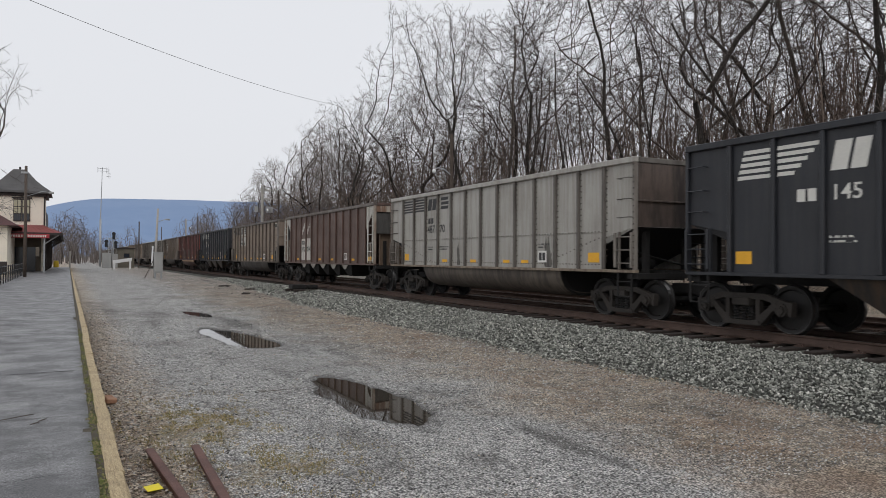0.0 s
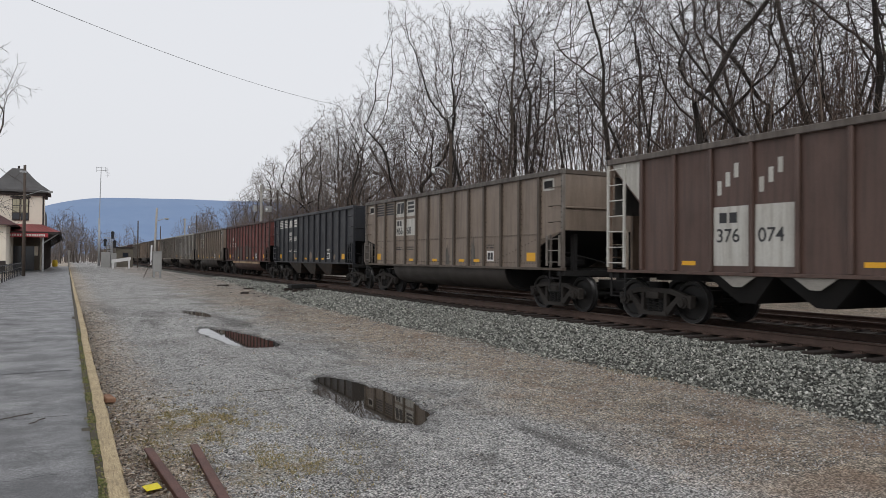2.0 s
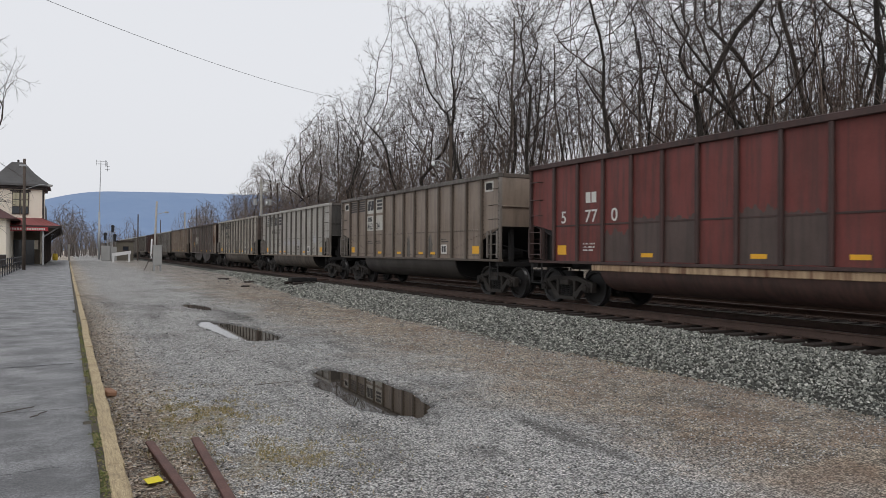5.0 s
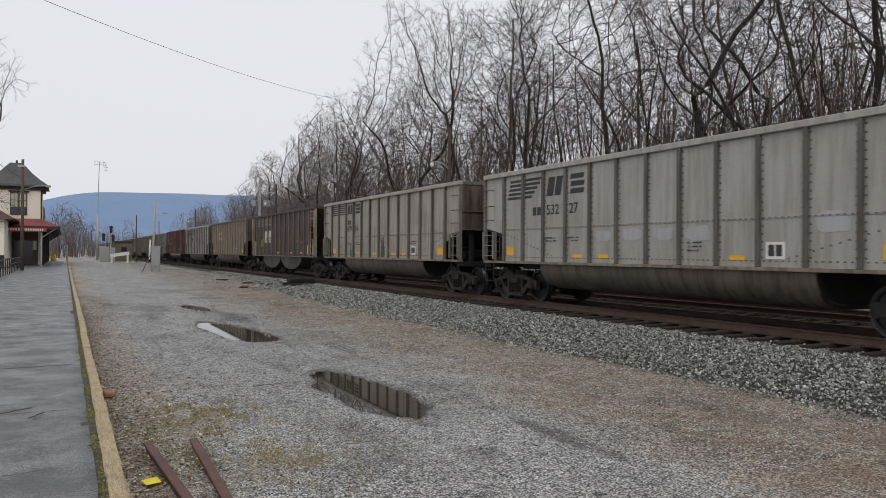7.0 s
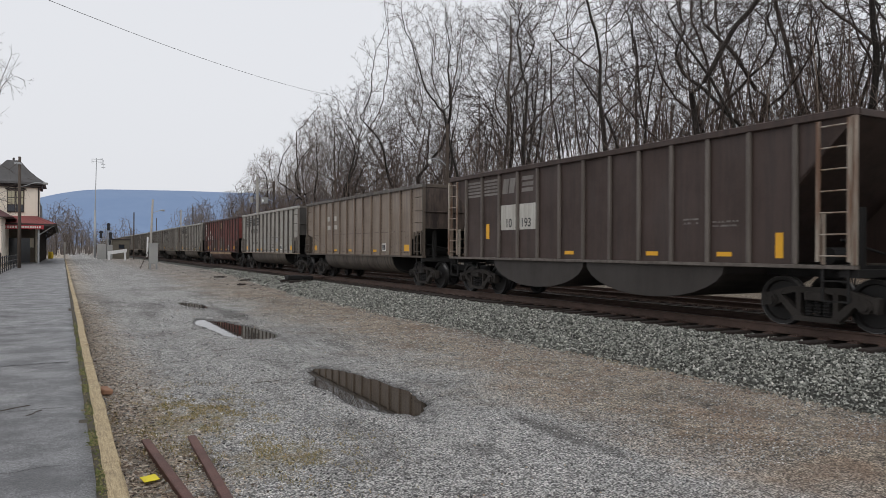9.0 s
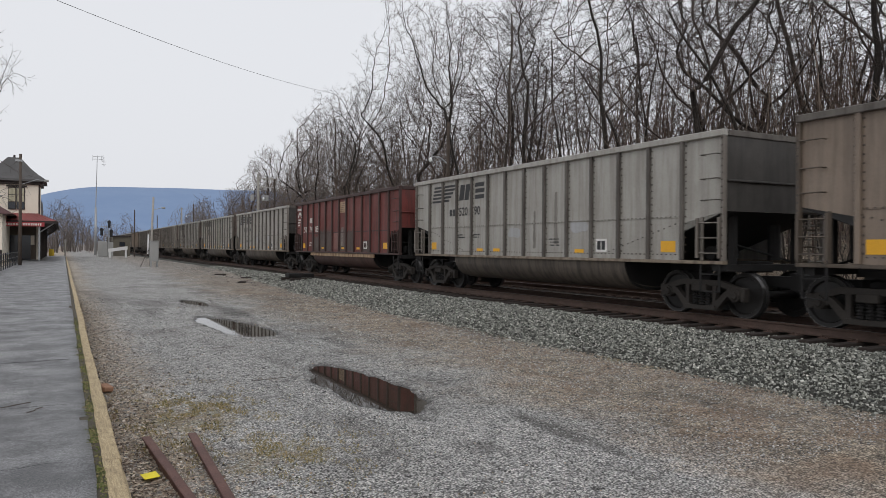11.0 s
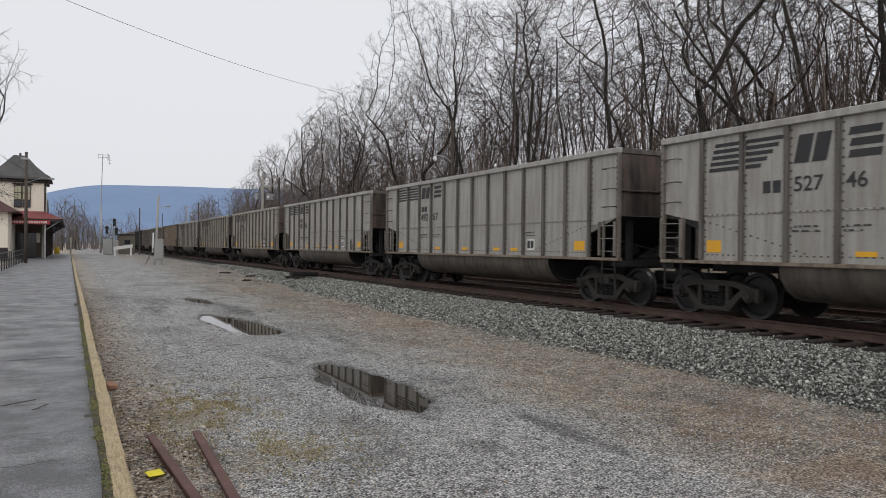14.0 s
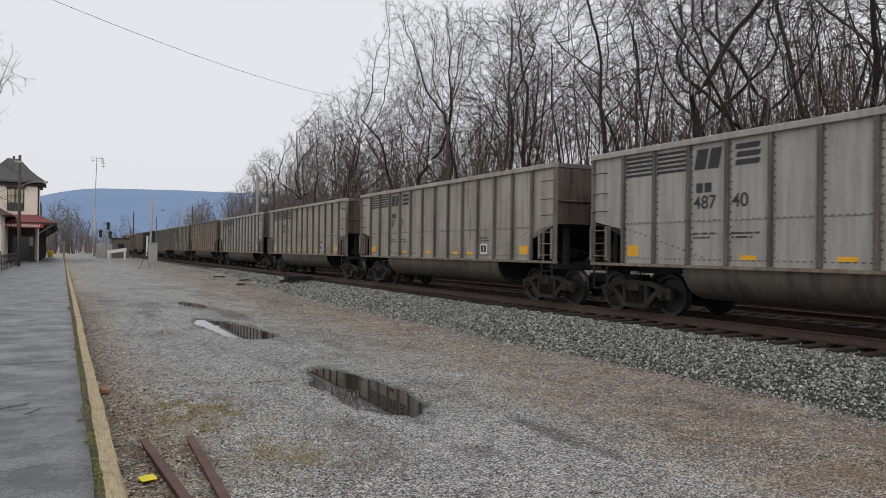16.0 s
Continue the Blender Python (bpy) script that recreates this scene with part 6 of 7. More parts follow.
def build_depot():
    d = empty("depot", pose(0, 0, 0))
    tagged(d, "cream railway depot with slate tower and red canopy", "station building")
    # tower: five metre square, two storeys
    x0, x1, y0, y1 = -7.3, -2.3, 89.5, 95.0
    part("tower_wall", boxed(x0, x1, y0, y1, 0, 8.35), CREAM, d)
    for x in (x0, x1):
        part("corner_board", boxed(x - 0.1, x + 0.06, y0 - 0.06, y0 + 0.1, 0, 8.3), DARKWOOD, d)
    part("cornice", boxed(x0 - 0.3, x1 + 0.3, y0 - 0.3, y1 + 0.3, 8.05, 8.38, edge=0.04), DARKWOOD, d)
    bm = bmesh.new()
    cx, cy = (x0 + x1) / 2, (y0 + y1) / 2
    rings = []
    for s, z in ((3.15, 8.38), (3.1, 8.62), (2.35, 9.2), (1.6, 9.9), (0.95, 10.7), (0.6, 11.12)):
        rings.append([bm.verts.new((cx + a * s * 1.0, cy + b * s * 1.08, z)) for a, b in ((-1, -1), (1, -1), (1, 1), (-1, 1))])
    for a, b in zip(rings, rings[1:]):
        for k in range(4):
            bm.faces.new((a[k - 1], a[k], b[k], b[k - 1]))
    bm.faces.new(rings[0])
    bm.faces.new(rings[-1])
    bmesh.ops.recalc_face_normals(bm, faces=bm.faces[:])
    roof = part("tower_roof", bm, SLATE, d, "bell-cast slate roof")
    part("finial", boxed(cx - 0.1, cx + 0.1, cy - 0.1, cy + 0.1, 11.12, 11.45, edge=0.03), DARKWOOD, roof)
    # tall window pair in the tower
    for k, wx in enumerate((-4.85, -4.05)):
        w = part("window", boxed(wx - 0.38, wx + 0.38, y0 - 0.09, y0 - 0.002, 5.35, 7.75), DARKWOOD, d, "tall dark framed sash window")
        for r in range(3):
            for c in range(2):
                a, z = wx - 0.32 + c * 0.33, 5.45 + r * 0.75
                part("pane", boxed(a, a + 0.29, y0 - 0.11, y0 - 0.092, z, z + 0.68), PALE_GLASS if r > 0 else GLASS, w)
    part("window_hood", boxed(-5.4, -3.5, y0 - 0.16, y0 - 0.004, 7.78, 7.95), DARKWOOD, d)
    # main hall behind and wing in front
    part("hall_wall", boxed(-15, -2.5, 95.2, 122, 0, 4.6), CREAM, d)
    bm = bmesh.new()
    prism(bm, [(95.2, 4.6), (122.5, 4.6), (118, 7.4), (99, 7.4)], -15.5, -2.6)
    part("hall_roof", bm, SLATE, d)
    part("wing_wall", boxed(-13, -5.05, 78.5, 89.3, 0, 4.5), CREAM, d)
    part("wainscot", boxed(-13, -5.03, 78.45, 78.49, 0, 1.1), DARKWOOD, d)
    bm = bmesh.new()
    a = [bm.verts.new(p) for p in ((-13.6, 77.7, 4.45), (-4.1, 77.7, 4.45), (-4.1, 89.4, 4.45), (-13.6, 89.4, 4.45), (-11, 80.5, 6.3), (-7.0, 80.5, 6.3), (-7.0, 89.4, 6.3), (-11, 89.4, 6.3))]
    for f in ((0, 1, 5, 4), (1, 2, 6, 5), (2, 3, 7, 6), (3, 0, 4, 7), (4, 5, 6, 7), (3, 2, 1, 0)):
        bm.faces.new([a[i] for i in f])
    part("wing_roof", bm, plain("dark_red_shingle", (0.085, 0.04, 0.04), 0.85, 0, 0.3, 5, 0.4), d)
    # canopy
    bm = bmesh.new()
    a = [bm.verts.new(p) for p in ((-5.7, 83.8, 4.05), (-0.55, 83.8, 4.0), (-0.55, 122, 4.0), (-5.7, 122, 4.05), (-5.2, 86.4, 4.85), (-2.4, 86.4, 4.85), (-2.4, 122, 4.85), (-5.2, 122, 4.85))]
    for f in ((0, 1, 5, 4), (1, 2, 6, 5), (2, 3, 7, 6), (3, 0, 4, 7), (4, 5, 6, 7), (3, 2, 1, 0)):
        bm.faces.new([a[i] for i in f])
    can = part("canopy_roof", bm, RED_ROOF, d, "red standing-seam canopy roof")
    for k in range(11):
        u = k / 10
        bm = bmesh.new()
        tube(bm, (-5.6 + 4.9 * u, 83.8, 4.07), (-5.15 + 2.7 * u, 86.4, 4.87), 0.03, n=5)
        part("seam", bm, RED_ROOF, can)
    part("fascia", boxed(-5.7, -0.55, 83.74, 83.79, 3.78, 4.02), DARKWOOD, d)
    part("side_fascia", boxed(-0.6, -0.5, 83.8, 122, 3.7, 4.0), DARKWOOD, d)
    part("soffit", boxed(-5.7, -0.62, 83.8, 122, 3.9, 3.98), DARKWOOD, d)
    sign = part("sign_board", boxed(-5.3, -1.7, 83.62, 83.7, 3.45, 3.86), SIGN_RED, d, "long red name board with pale lettering")
    rng = random.Random(5)
    x = -5.1
    while x < -1.95:
        w = rng.uniform(0.1, 0.17)
        part("letter_bar", boxed(x, x + w, 83.605, 83.618, 3.54, 3.76), WHITE_PAINT, sign)
        x += w + 0.07
    for y in (84.1, 90, 96, 102, 108, 114, 120):
        post = part("canopy_post", boxed(-2.24, -2.08, y - 0.08, y + 0.08, 0, 3.9), GALV if y < 85 else DARKWOOD, d)
        bm = bmesh.new()
        tube(bm, (-2.1, y, 2.9), (-0.8, y, 3.85), 0.06, n=6)
        part("bracket", bm, GALV if y < 85 else DARKWOOD, post)
    # Porch wall coloured dark brown to carry the shade beneath the canopy.
    part("back_wall", boxed(-5.6, -2.6, 89.2, 89.45, 0, 3.9), plain("shade_brown_porch_boards", (0.10, 0.08, 0.06), 0.8, 0, 0.3, 3, 0.2), d)
    part("porch_panel", boxed(-3.1, -2.75, 89.1, 89.18, 1.6, 2.6), CREAM, d)
    for x in (-5.2, -4.0):
        part("door", boxed(x, x + 0.9, 89.14, 89.18, 0, 2.6), GLASS, d)


build_depot()


# ---- poles, lamps, signals and cabinets ----
def pole_mesh(h, r0, r1, n=10):
    bm = bmesh.new()
    tube(bm, (0, 0, -0.4), (0, 0, h), r0, r1, n)
    return bm


def build_poles():
    p = empty("utility_pole", pose(-3.0, 65.5, 0))
    tagged(p, "brown wooden pole with a lamp arm by the depot", "utility pole")
    part("pole", pole_mesh(8.7, 0.13, 0.10), POLEWOOD, p, smooth=True)
    bm = bmesh.new()
    tube(bm, (0, 0, 6.3), (1.1, 0.2, 6.75), 0.03, n=6)
    tube(bm, (1.1, 0.2, 6.75), (1.7, 0.2, 6.7), 0.03, n=6)
    arm = part("lamp_arm", bm, GALV, p)
    part("lamp_head", boxed(1.6, 1.95, 0.1, 0.3, 6.6, 6.78, edge=0.04), CABINET, arm)
    part("cap_bracket", boxed(-0.35, 0.15, -0.1, 0.1, 8.1, 8.25), GALV, p)
    # radio mast
    m = empty("radio_mast", pose(4.9, 138, -0.1))
    tagged(m, "thin steel radio mast with aerials at its top", "radio mast")
    part("lower_tube", pole_mesh(8.2, 0.20, 0.17), GALV, m, smooth=True)
    bm = bmesh.new()
    tube(bm, (0, 0, 8.2), (0.2, 0, 17.0), 0.08, 0.05, 8)
    part("upper_tube", bm, GALV, m)
    for a, b in [((-0.55, 0, z), (1.1, 0, z)) for z in (16.5, 16.95)] + [((x, 0, 16.2), (x, 0, 17.15)) for x in (-0.5, 0.2, 0.9, 1.1)] + [((0.9, 0, z), (1.6, 0, z)) for z in (15.6, 16.1)] + [((1.25, 0, 15.3), (1.25, 0, 16.9))]:
        bm = bmesh.new()
        tube(bm, a, b, 0.035, n=5)
        part("aerial_rod", bm, GALV, m)
    # lamp pole with a cabinet at its foot
    c = empty("lamp_pole", pose(6.3, 63.5, -0.11, 0, 2.2, 0))
    tagged(c, "leaning grey pole with a small lamp arm", "lamp pole")
    part("pole", pole_mesh(5.7, 0.10, 0.08), PALEPOLE, c, smooth=True)
    bm = bmesh.new()
    tube(bm, (0, 0, 4.6), (0.75, 0, 4.9), 0.025, n=5)
    arm = part("lamp_arm", bm, GALV, c)
    part("lamp_head", boxed(0.65, 0.95, -0.08, 0.08, 4.78, 4.92, edge=0.03), CABINET, arm)
    part("notice", boxed(-0.32, -0.2, -0.15, -0.1, 1.0, 2.6), WHITE, c)
    cab = empty("signal_cabinet", pose(6.45, 62.6, -0.12))
    tagged(cab, "grey metal electrical cabinet on short legs", "electrical cabinet")
    part("body", boxed(-0.28, 0.36, -0.3, 0.3, 0.45, 2.05, edge=0.02), CABINET, cab)
    part("door", boxed(-0.23, 0.31, -0.325, -0.302, 0.55, 1.97, edge=0.008), CABINET, cab)
    part("hood", boxed(-0.32, 0.40, -0.34, 0.34, 2.05, 2.12), CABINET, cab)
    for x in (-0.2, 0.28):
        part("leg", boxed(x - 0.06, x + 0.06, -0.1, 0.1, 0, 0.45), GALV, cab)
    bm = bmesh.new()
    tube(bm, (5.45, 62.5, -0.15), (6.1, 62.9, 1.25), 0.03, n=6)
    s = part("stay_rod", bm, POLEWOOD)
    tagged(s, "dark leaning stay rod beside the cabinet", "stay rod")
    # relay house, grey cabinets, barrier and signal ladder at the crossing
    r = empty("relay_shed", pose(9.4, 126, -0.1))
    tagged(r, "olive grey flat-roofed relay shed with a small window", "shed")
    part("wall", boxed(-2.55, -0.05, -1.5, 1.5, 0, 3.0), SHED, r)
    part("roof", boxed(-2.7, 0.1, -1.7, 1.7, 3.0, 3.15), DARKWOOD, r)
    w = part("window", boxed(-1.6, -0.75, -1.54, -1.502, 1.55, 2.25), DARKWOOD, r)
    part("pane", boxed(-1.53, -0.82, -1.56, -1.545, 1.62, 2.18), GLASS, w)
    b = empty("equipment_case", pose(6.2, 121, -0.1))
    tagged(b, "pale grey steel equipment cases side by side", "equipment case")
    part("case", boxed(-1.6, -0.35, -0.5, 0.5, 0, 2.3, edge=0.03), CABINET, b)
    part("case", boxed(-0.3, 0.5, -0.6, 0.4, 0, 2.15, edge=0.03), CABINET, b)
    part("door_plate", boxed(-0.1, 0.2, -0.64, -0.61, 0.5, 1.1), WHITE, b)
    g = empty("barrier", pose(6.6, 108, -0.1))
    tagged(g, "white slanting barrier board on two posts", "barrier")
    bm = bmesh.new()
    box(bm, -1.2, 1.2, -0.06, 0.06, 0.95, 1.4)
    for v in bm.verts:
        v.co.z += 0.15 * v.co.x
    bmesh.ops.recalc_face_normals(bm, faces=bm.faces[:])
    part("board", bm, WHITE, g)
    for x in (-1.0, 1.0):
        part("post", boxed(x - 0.12, x + 0.12, 0.07, 0.2, 0, 1.1 + 0.15 * x), WHITE, g)
    sg = empty("railway_signal", pose(6.25, 124, -0.1))
    tagged(sg, "railway signal mast with ladder and black heads", "railway signal")
    part("mast", pole_mesh(5.6, 0.11, 0.09), GALV, sg)
    bm = bmesh.new()
    for x in (-0.7, -0.25):
        tube(bm, (x, -0.3, 0), (x, -0.2, 4.6), 0.035, n=5)
    for k in range(14):
        tube(bm, (-0.7, -0.28, 0.4 + k * 0.31), (-0.25, -0.28, 0.4 + k * 0.31), 0.025, n=5)
    part("ladder", bm, GALV, sg)
    for x, z in ((0.05, 5.3), (-1.0, 4.1), (0.35, 3.9)):
        bm = bmesh.new()
        tube(bm, (x, -0.35, z), (x, -0.05, z), 0.27, n=14)
        box(bm, x - 0.2, x + 0.2, -0.2, -0.05, z - 0.9, z)
        part("signal_head", bm, FENCE, sg)
    part("bracket", boxed(-1.2, 0.7, -0.12, -0.04, 4.55, 4.65), GALV, sg)
    up = empty("utility_pole", pose(9.4, 117, -0.1))
    tagged(up, "dark weathered utility pole by the relay shed", "utility pole")
    part("pole", pole_mesh(7.0, 0.10, 0.08), POLEWOOD, up)
    # street lamps behind the train
    for y, h in ((38.3, 9.1), (78.5, 9.0), (134, 9.0), (190, 9)):
        x = 20.4
        l = empty("street_lamp", pose(x, y, 0))
        tagged(l, "wooden pole with a curved arm and white lamp globe", "street lamp", "street lamps along the road")
        part("pole", pole_mesh(h, 0.12, 0.09), POLEWOOD, l)
        bm = bmesh.new()
        pts = [(0, 0, 6.6), (-0.5, 0, 6.95), (-0.95, -0.1, 7.0), (-1.2, -0.15, 6.9)]
        for a, b in zip(pts, pts[1:]):
            tube(bm, a, b, 0.035, n=6)
        arm = part("lamp_arm", bm, GALV, l)
        bm = bmesh.new()
        bmesh.ops.create_uvsphere(bm, u_segments=12, v_segments=8, radius=0.11)
        bmesh.ops.transform(bm, matrix=Matrix.Translation((-1.25, -0.15, 6.78)) @ Matrix.Diagonal((1, 1, 1.25, 1)), verts=bm.verts[:])
        part("lamp_globe", bm, LAMP_GLASS, arm, "white globe", True)
    wp = empty("utility_pole", pose(20.5, 86.5, 0))
    tagged(wp, "pale utility pole with cross-arms and transformers", "utility pole")
    part("pole", pole_mesh(10.2, 0.2, 0.15), PALEPOLE, wp)
    part("cross_arm", boxed(-0.2, 2.0, -0.06, 0.06, 9.6, 9.75), PALEPOLE, wp)
    part("cross_arm", boxed(0.1, 1.9, -0.06, 0.06, 8.6, 8.72), PALEPOLE, wp)
    for x in (-0.75, 0.6, 1.0):
        bm = bmesh.new()
        tube(bm, (x, -0.2, 7.0), (x, -0.2, 7.7), 0.22, n=12)
        part("transformer", bm, CABINET, wp)
    wp2 = empty("utility_pole", pose(20.3, 148, 0))
    tagged(wp2, "pale utility pole far along the road", "utility pole")
    part("pole", pole_mesh(9.0, 0.18, 0.13), PALEPOLE, wp2)
    # overhead cable
    bm = bmesh.new()
    a, b = Vector((-4.21, 29.7, 11.67)), Vector((20.86, 58.39, 14.46))
    last = None
    for k in range(61):
        u = -0.25 + 1.25 * k / 60
        p = a + (b - a) * u - Vector((0, 0, 0.6 * 4 * u * (1 - u)))
        if last is not None:
            tube(bm, last, p, 0.011, n=5, caps=False)
        last = p
    tagged(part("overhead_cable", bm, FENCE), "black overhead cable sagging across the sky", "cable")


build_poles()


# ---- small things on the lot ----
def build_fence():
    f = empty("platform_fence", pose(-3.35, 0, 0))
    tagged(f, "low black metal railing along the platform back", "railing")
    y = 40.0
    post = mesh_of(boxed(-0.035, 0.035, -0.035, 0.035, -0.05, 1.05, edge=0.006), "post")
    while y < 76:
        piece("post", post, FENCE, f, "", pose(0, y, 0))
        y += 1.9
    for z in (0.25, 0.62, 0.98):
        bm = bmesh.new()
        tube(bm, (0, 40, z), (0, 75.9, z), 0.028, n=6)
        part("rail_bar", bm, FENCE, f)


build_fence()


def build_small():
    rng = np.random.default_rng(8)
    for x, y, turn, dx in ((0.74, 7.75, 183.5, 0), (1.17, 7.70, 178.8, 0)):
        r = part("old_rail", rail_bar(3.2), OLD_RAIL)
        r.matrix_basis = pose(x, y, -0.44, 0, 0, turn) @ Matrix.Diagonal((1.1, 1, 0.8, 1))
        tagged(r, "short length of rusty red rail lying on gravel", "loose rail", "loose rails by the kerb")
    bm = bmesh.new()
    a = [bm.verts.new(p) for p in ((-0.055, -0.06, 0), (0.05, -0.07, 0.006), (0.058, 0.06, 0.012), (-0.05, 0.065, 0.004), (0.0, 0.0, 0.012))]
    for k in range(4):
        bm.faces.new((a[k], a[(k + 1) % 4], a[4]))
    ret = bmesh.ops.extrude_face_region(bm, geom=bm.faces[:])
    for v in ret["geom"]:
        if isinstance(v, bmesh.types.BMVert):
            v.co.z += 0.004
    p = part("paper_scrap", bm, plain("bright_yellow_paper", (0.85, 0.72, 0.02), 0.6, 0, 0.08, 20, 0.1))
    p.matrix_basis = pose(0.665, 6.62, -0.37, 0, 0, 12) @ Matrix.Diagonal((1.18, 1.18, 1, 1))
    tagged(p, "crumpled bright yellow scrap of paper on dead leaves", "litter")
    # dead leaves along the kerb
    n = 10500
    x = 0.43 + np.abs(rng.normal(0, 0.42, n))
    y = 4.5 + 24 * rng.random(n) ** 2.0
    z = np.array([ground_z(a, b) for a, b in zip(x, y)]) + 0.006
    leaf_v = np.array([(-1, 0, 0), (-0.2, -0.6, 0.12), (1, 0, 0.2), (-0.1, 0.6, 0.18), (-1, 0, 0.03), (-0.2, -0.6, 0.15), (1, 0, 0.23), (-0.1, 0.6, 0.21)])
    leaf_f = np.array([(0, 1, 2, 3), (7, 6, 5, 4)])
    sc = rng.uniform(0.010, 0.032, (n, 1)) * np.array([[1.0, 0.85, 1.5]])
    me = cloud_of("leaf_litter", leaf_v, leaf_f, np.stack([x, y, z], 1), sc, rng, 0.5, True)
    tagged(piece("leaf_litter", me, LEAF), "brown dead leaves gathered along the kerb", "leaf litter", kind="stuff")

    def blades(name, cx, cy, sx, sy, count, hi, mat, label, seed):
        g = np.random.default_rng(seed)
        px, py = cx + g.normal(0, sx, count), cy + g.normal(0, sy, count)
        grows = [noise.noise((a * 3.1, b * 2.3, seed)) + 0.5 * noise.noise((a * 9, b * 9, seed)) > 0.12 for a, b in zip(px, py)]
        px, py = px[grows], py[grows]
        pz = np.array([ground_z(a, b) for a, b in zip(px, py)])
        v, f = [], []
        for k in range(len(px)):
            h, w, t = hi * g.uniform(0.4, 1.2), g.uniform(0.002, 0.005), g.uniform(0, 6.28)
            lean = h * g.uniform(0.2, 1.0)
            ca, sa = math.cos(t), math.sin(t)
            base = Vector((px[k], py[k], pz[k]))
            o = len(v)
            v += [base + Vector((-w * sa, w * ca, 0)), base + Vector((w * sa, -w * ca, 0)), base + Vector((ca * lean * 0.4 + w * sa, sa * lean * 0.4 - w * ca, h * 0.7)), base + Vector((ca * lean, sa * lean, h))]
            f += [(o, o + 1, o + 2), (o, o + 2, o + 3)]
        me = bpy.data.meshes.new(name)
        me.from_pydata([tuple(a) for a in v], [], f)
        tagged(piece(name, me, mat), label, "grass", kind="stuff")

    blades("grass_patch", 1.35, 8.9, 0.55, 1.1, 14000, 0.024, GRASS, "thin yellowed grass in the gravel", 1)
    blades("grass_patch", 1.85, 6.9, 0.5, 0.6, 7000, 0.020, GRASS, "thin yellowed grass in the gravel", 2)
    g = np.random.default_rng(4)
    n = 5200
    y = 3.5 + 14 * g.random(n) ** 1.4
    x = 0.238 + g.normal(0, 0.024, n)
    y = y + 0.5 * np.sin(y * 5.1)
    me = cloud_of("moss_strip", OCTA_V, OCTA_F, np.stack([x, y, g.uniform(-0.03, -0.008, n)], 1), g.uniform(0.006, 0.014, (n, 1)) * np.ones((1, 3)), g)
    tagged(piece("moss_strip", me, MOSS), "green moss and weeds between asphalt and kerb", "moss", kind="stuff")
    # twigs
    for k, (x, y, a, ln) in enumerate(((-0.62, 8.2, 30, 0.35), (-0.3, 7.9, 60, 0.2), (2.6, 14.6, 12, 0.5), (2.5, 10.8, 5, 0.5))):
        bm = bmesh.new()
        zz = 0.006 if x < 0.2 else ground_z(x, y) + 0.01
        d = Vector((math.cos(radians(a)), math.sin(radians(a)), 0)) * ln / 3
        q = Vector((x, y, zz))
        for j in range(3):
            nq = q + d + Vector((0.03 * (-1) ** j, 0.02 * (-1) ** j, 0.004 if j == 1 else 0))
            tube(bm, q, nq, 0.005, n=5)
            q = nq
        tagged(part("twig", bm, POLEWOOD), "thin fallen twig on the ground", "twig", "fallen twigs")
    s = empty("switch_machine", pose(10.45, 36.0, -0.02, 0, 0, 4))
    tagged(s, "low dark switch machine beside the track", "switch machine")
    part("motor_box", boxed(-0.45, 0.35, -0.25, 0.3, 0.05, 0.26, edge=0.03), BLACK_STEEL, s)
    part("gear_box", boxed(0.36, 0.9, -0.25, 0.35, 0.05, 0.24, edge=0.03), BLACK_STEEL, s)
    part("tie", boxed(-0.5, 2.2, -0.75, -0.5, -0.1, 0.04, edge=0.012), TIE, s)
    part("tie", boxed(-0.5, 2.2, 0.55, 0.8, -0.1, 0.04, edge=0.012), TIE, s)
    bm = bmesh.new()
    tube(bm, (0.9, 0.05, 0.12), (2.2, 0.05, 0.12), 0.03, n=6)
    part("throw_rod", bm, RAIL, s)
    for x, y, a, ln in ((8.6, 46, 15, 0.35), (9.3, 42, -20, 0.3), (8.2, 38, 30, 0.25)):
        o = part("old_tie", boxed(-ln, ln, -0.09, 0.09, -0.05, 0.05, edge=0.03), TIE)
        o.matrix_basis = pose(x, y, ground_z(x, y) + 0.03, 0, 0, a)
        tagged(o, "dark broken tie lying in the ballast", "old tie", "old ties on the lot")
    bb = part("yellow_barrel", mesh_barrel(), BIN)
    bb.matrix_basis = pose(-1.55, 121, -0.01)
    tagged(bb, "yellow plastic barrel under the canopy edge", "barrel")
    e = part("marker_post", boxed(-0.12, 0.12, -0.12, 0.12, -0.05, 2.4, edge=0.02), PALEPOLE)
    e.matrix_basis = pose(0.25, 118, 0)
    tagged(e, "weathered post at the end of the platform", "post")


def mesh_barrel():
    bm = bmesh.new()
    for (r0, z0), (r1, z1) in zip(((0.3, 0), (0.36, 0.12), (0.38, 0.5)), ((0.36, 0.12), (0.38, 0.5), (0.3, 1.0))):
        tube(bm, (0, 0, z0), (0, 0, z1), r0, r1, 14)
    return bm


build_small()


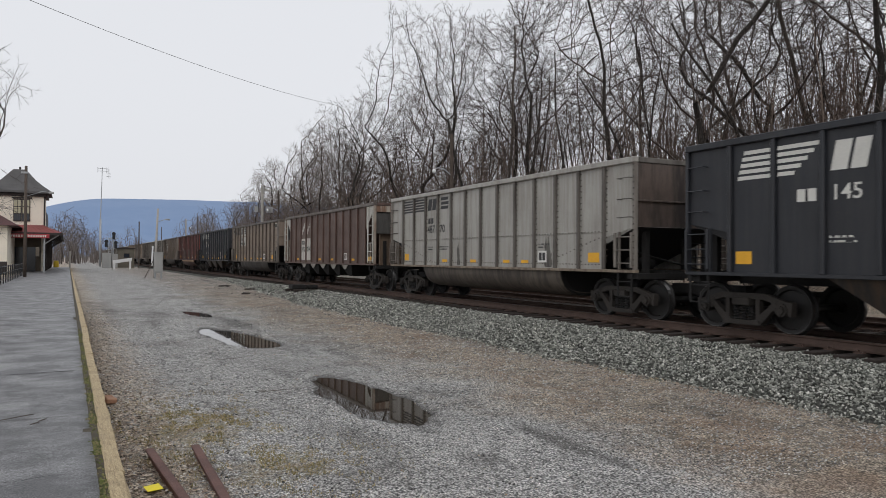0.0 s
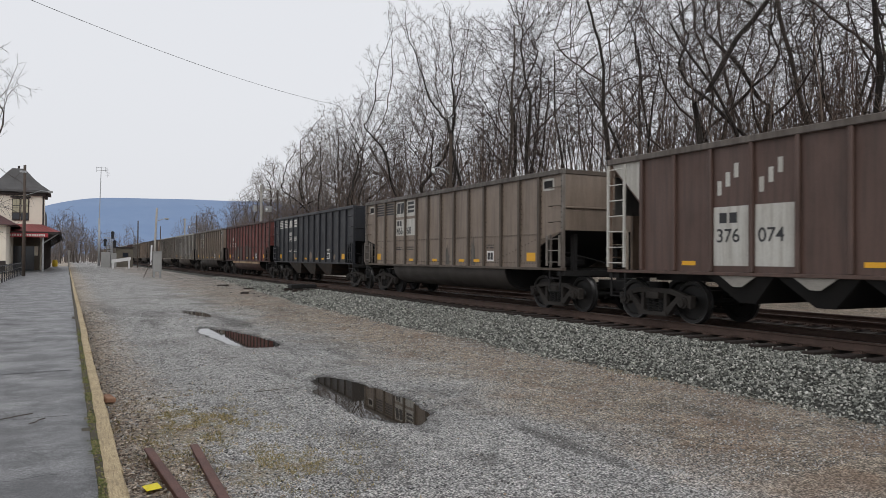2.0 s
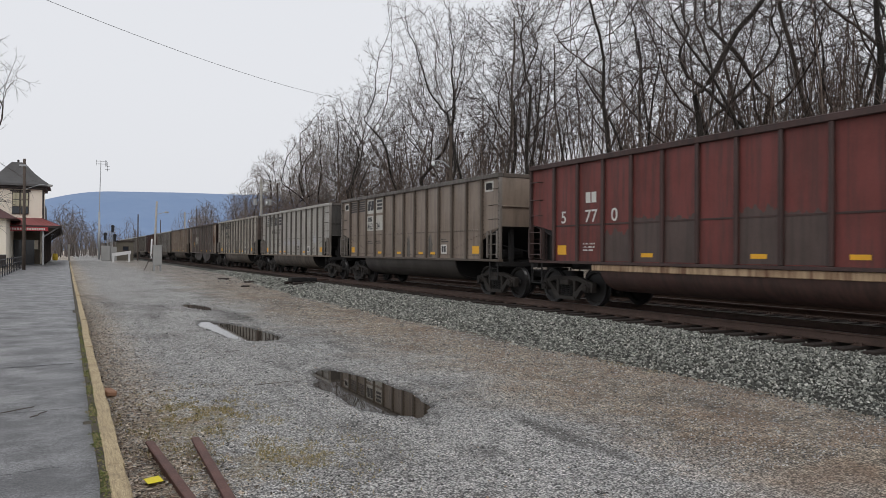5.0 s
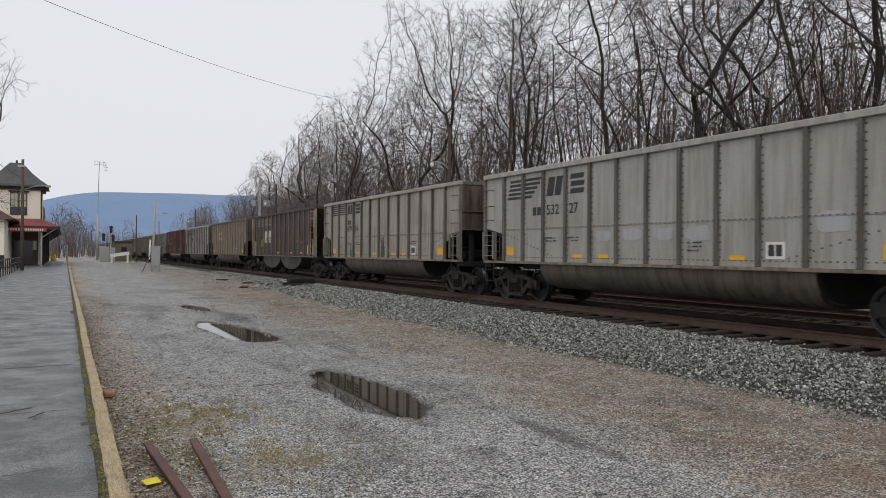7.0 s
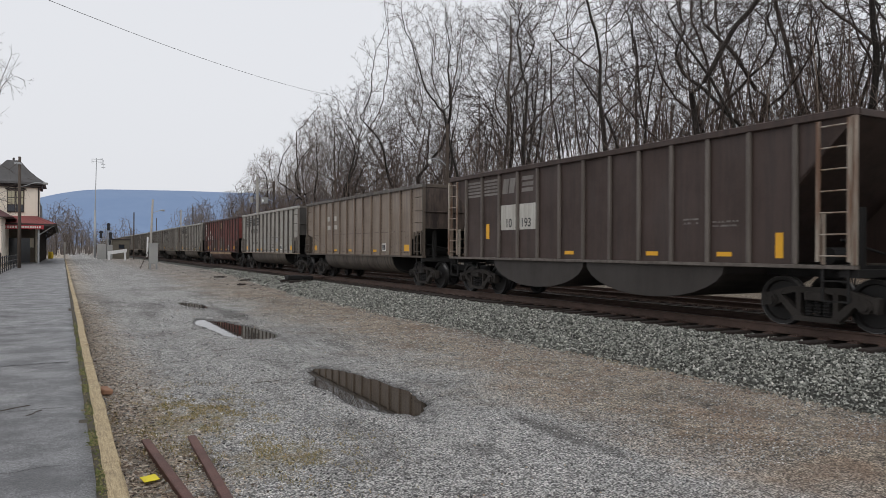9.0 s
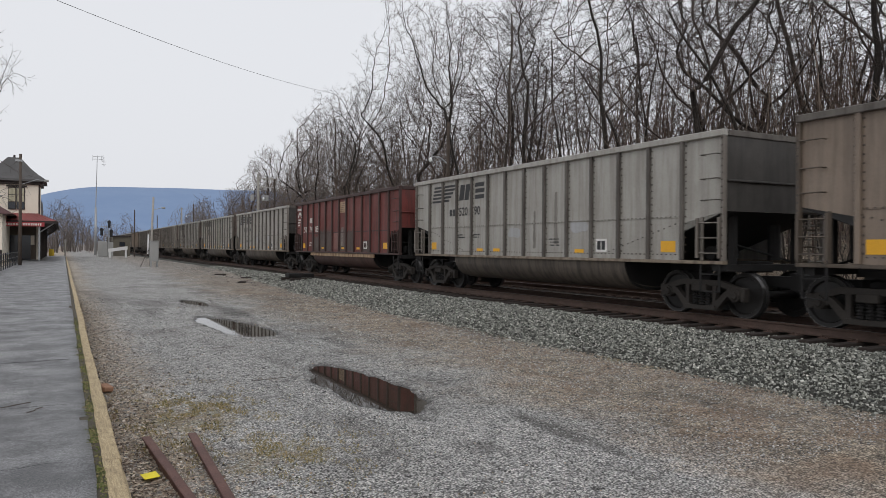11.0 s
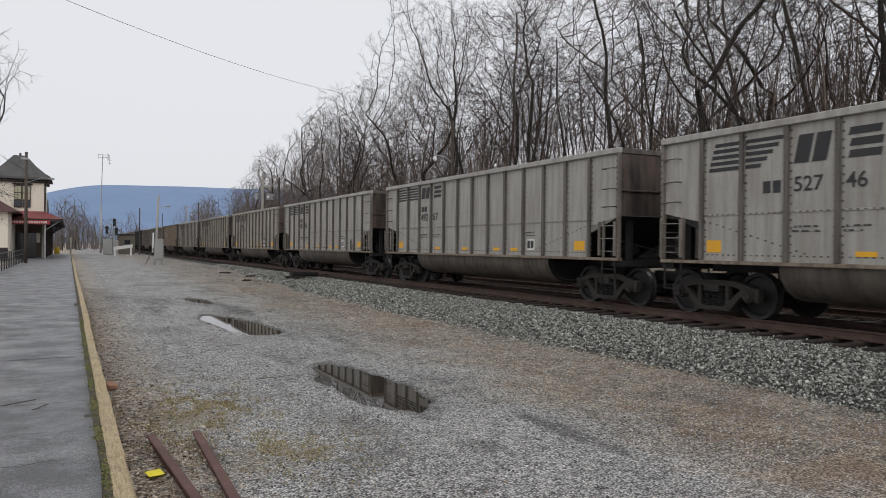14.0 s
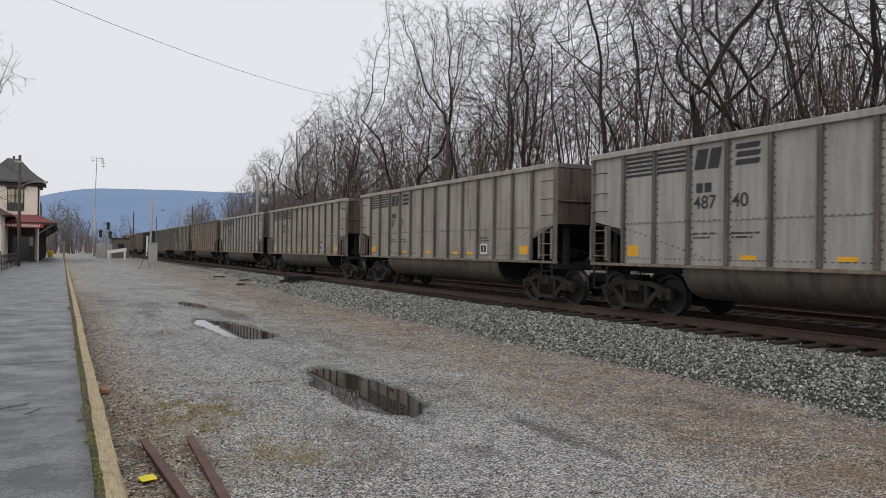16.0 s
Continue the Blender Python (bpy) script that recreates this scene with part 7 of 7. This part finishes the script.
# ---- movement ----
def motions():
    seconds = [2.0 * k for k in range(9)]
    for car, far_end in TRAIN:
        walk(car, [(t, pose(TRACK_X, far_end - HL - V * t, RAIL_Z)) for t in seconds])

    def axles(car):
        return sorted((o for o in car.children if o.name.startswith("wheelset")), key=lambda o: o.location.y)

    first = axles(TRAIN[0][0])
    turn = math.degrees(V / WHEEL_R)
    for w in first:
        y = w.location.y
        walk(w, [(k / FPS, pose(0, y, WHEEL_R, turn * k / FPS)) for k in range(16 * FPS + 1)])
    for car, _ in TRAIN[1:]:
        for w, lead in zip(axles(car), first):
            w.rotation_mode = "QUATERNION"
            keys = w.animation_data_create()
            keys.action = lead.animation_data.action
            keys.action_slot = lead.animation_data.action_slot


motions()
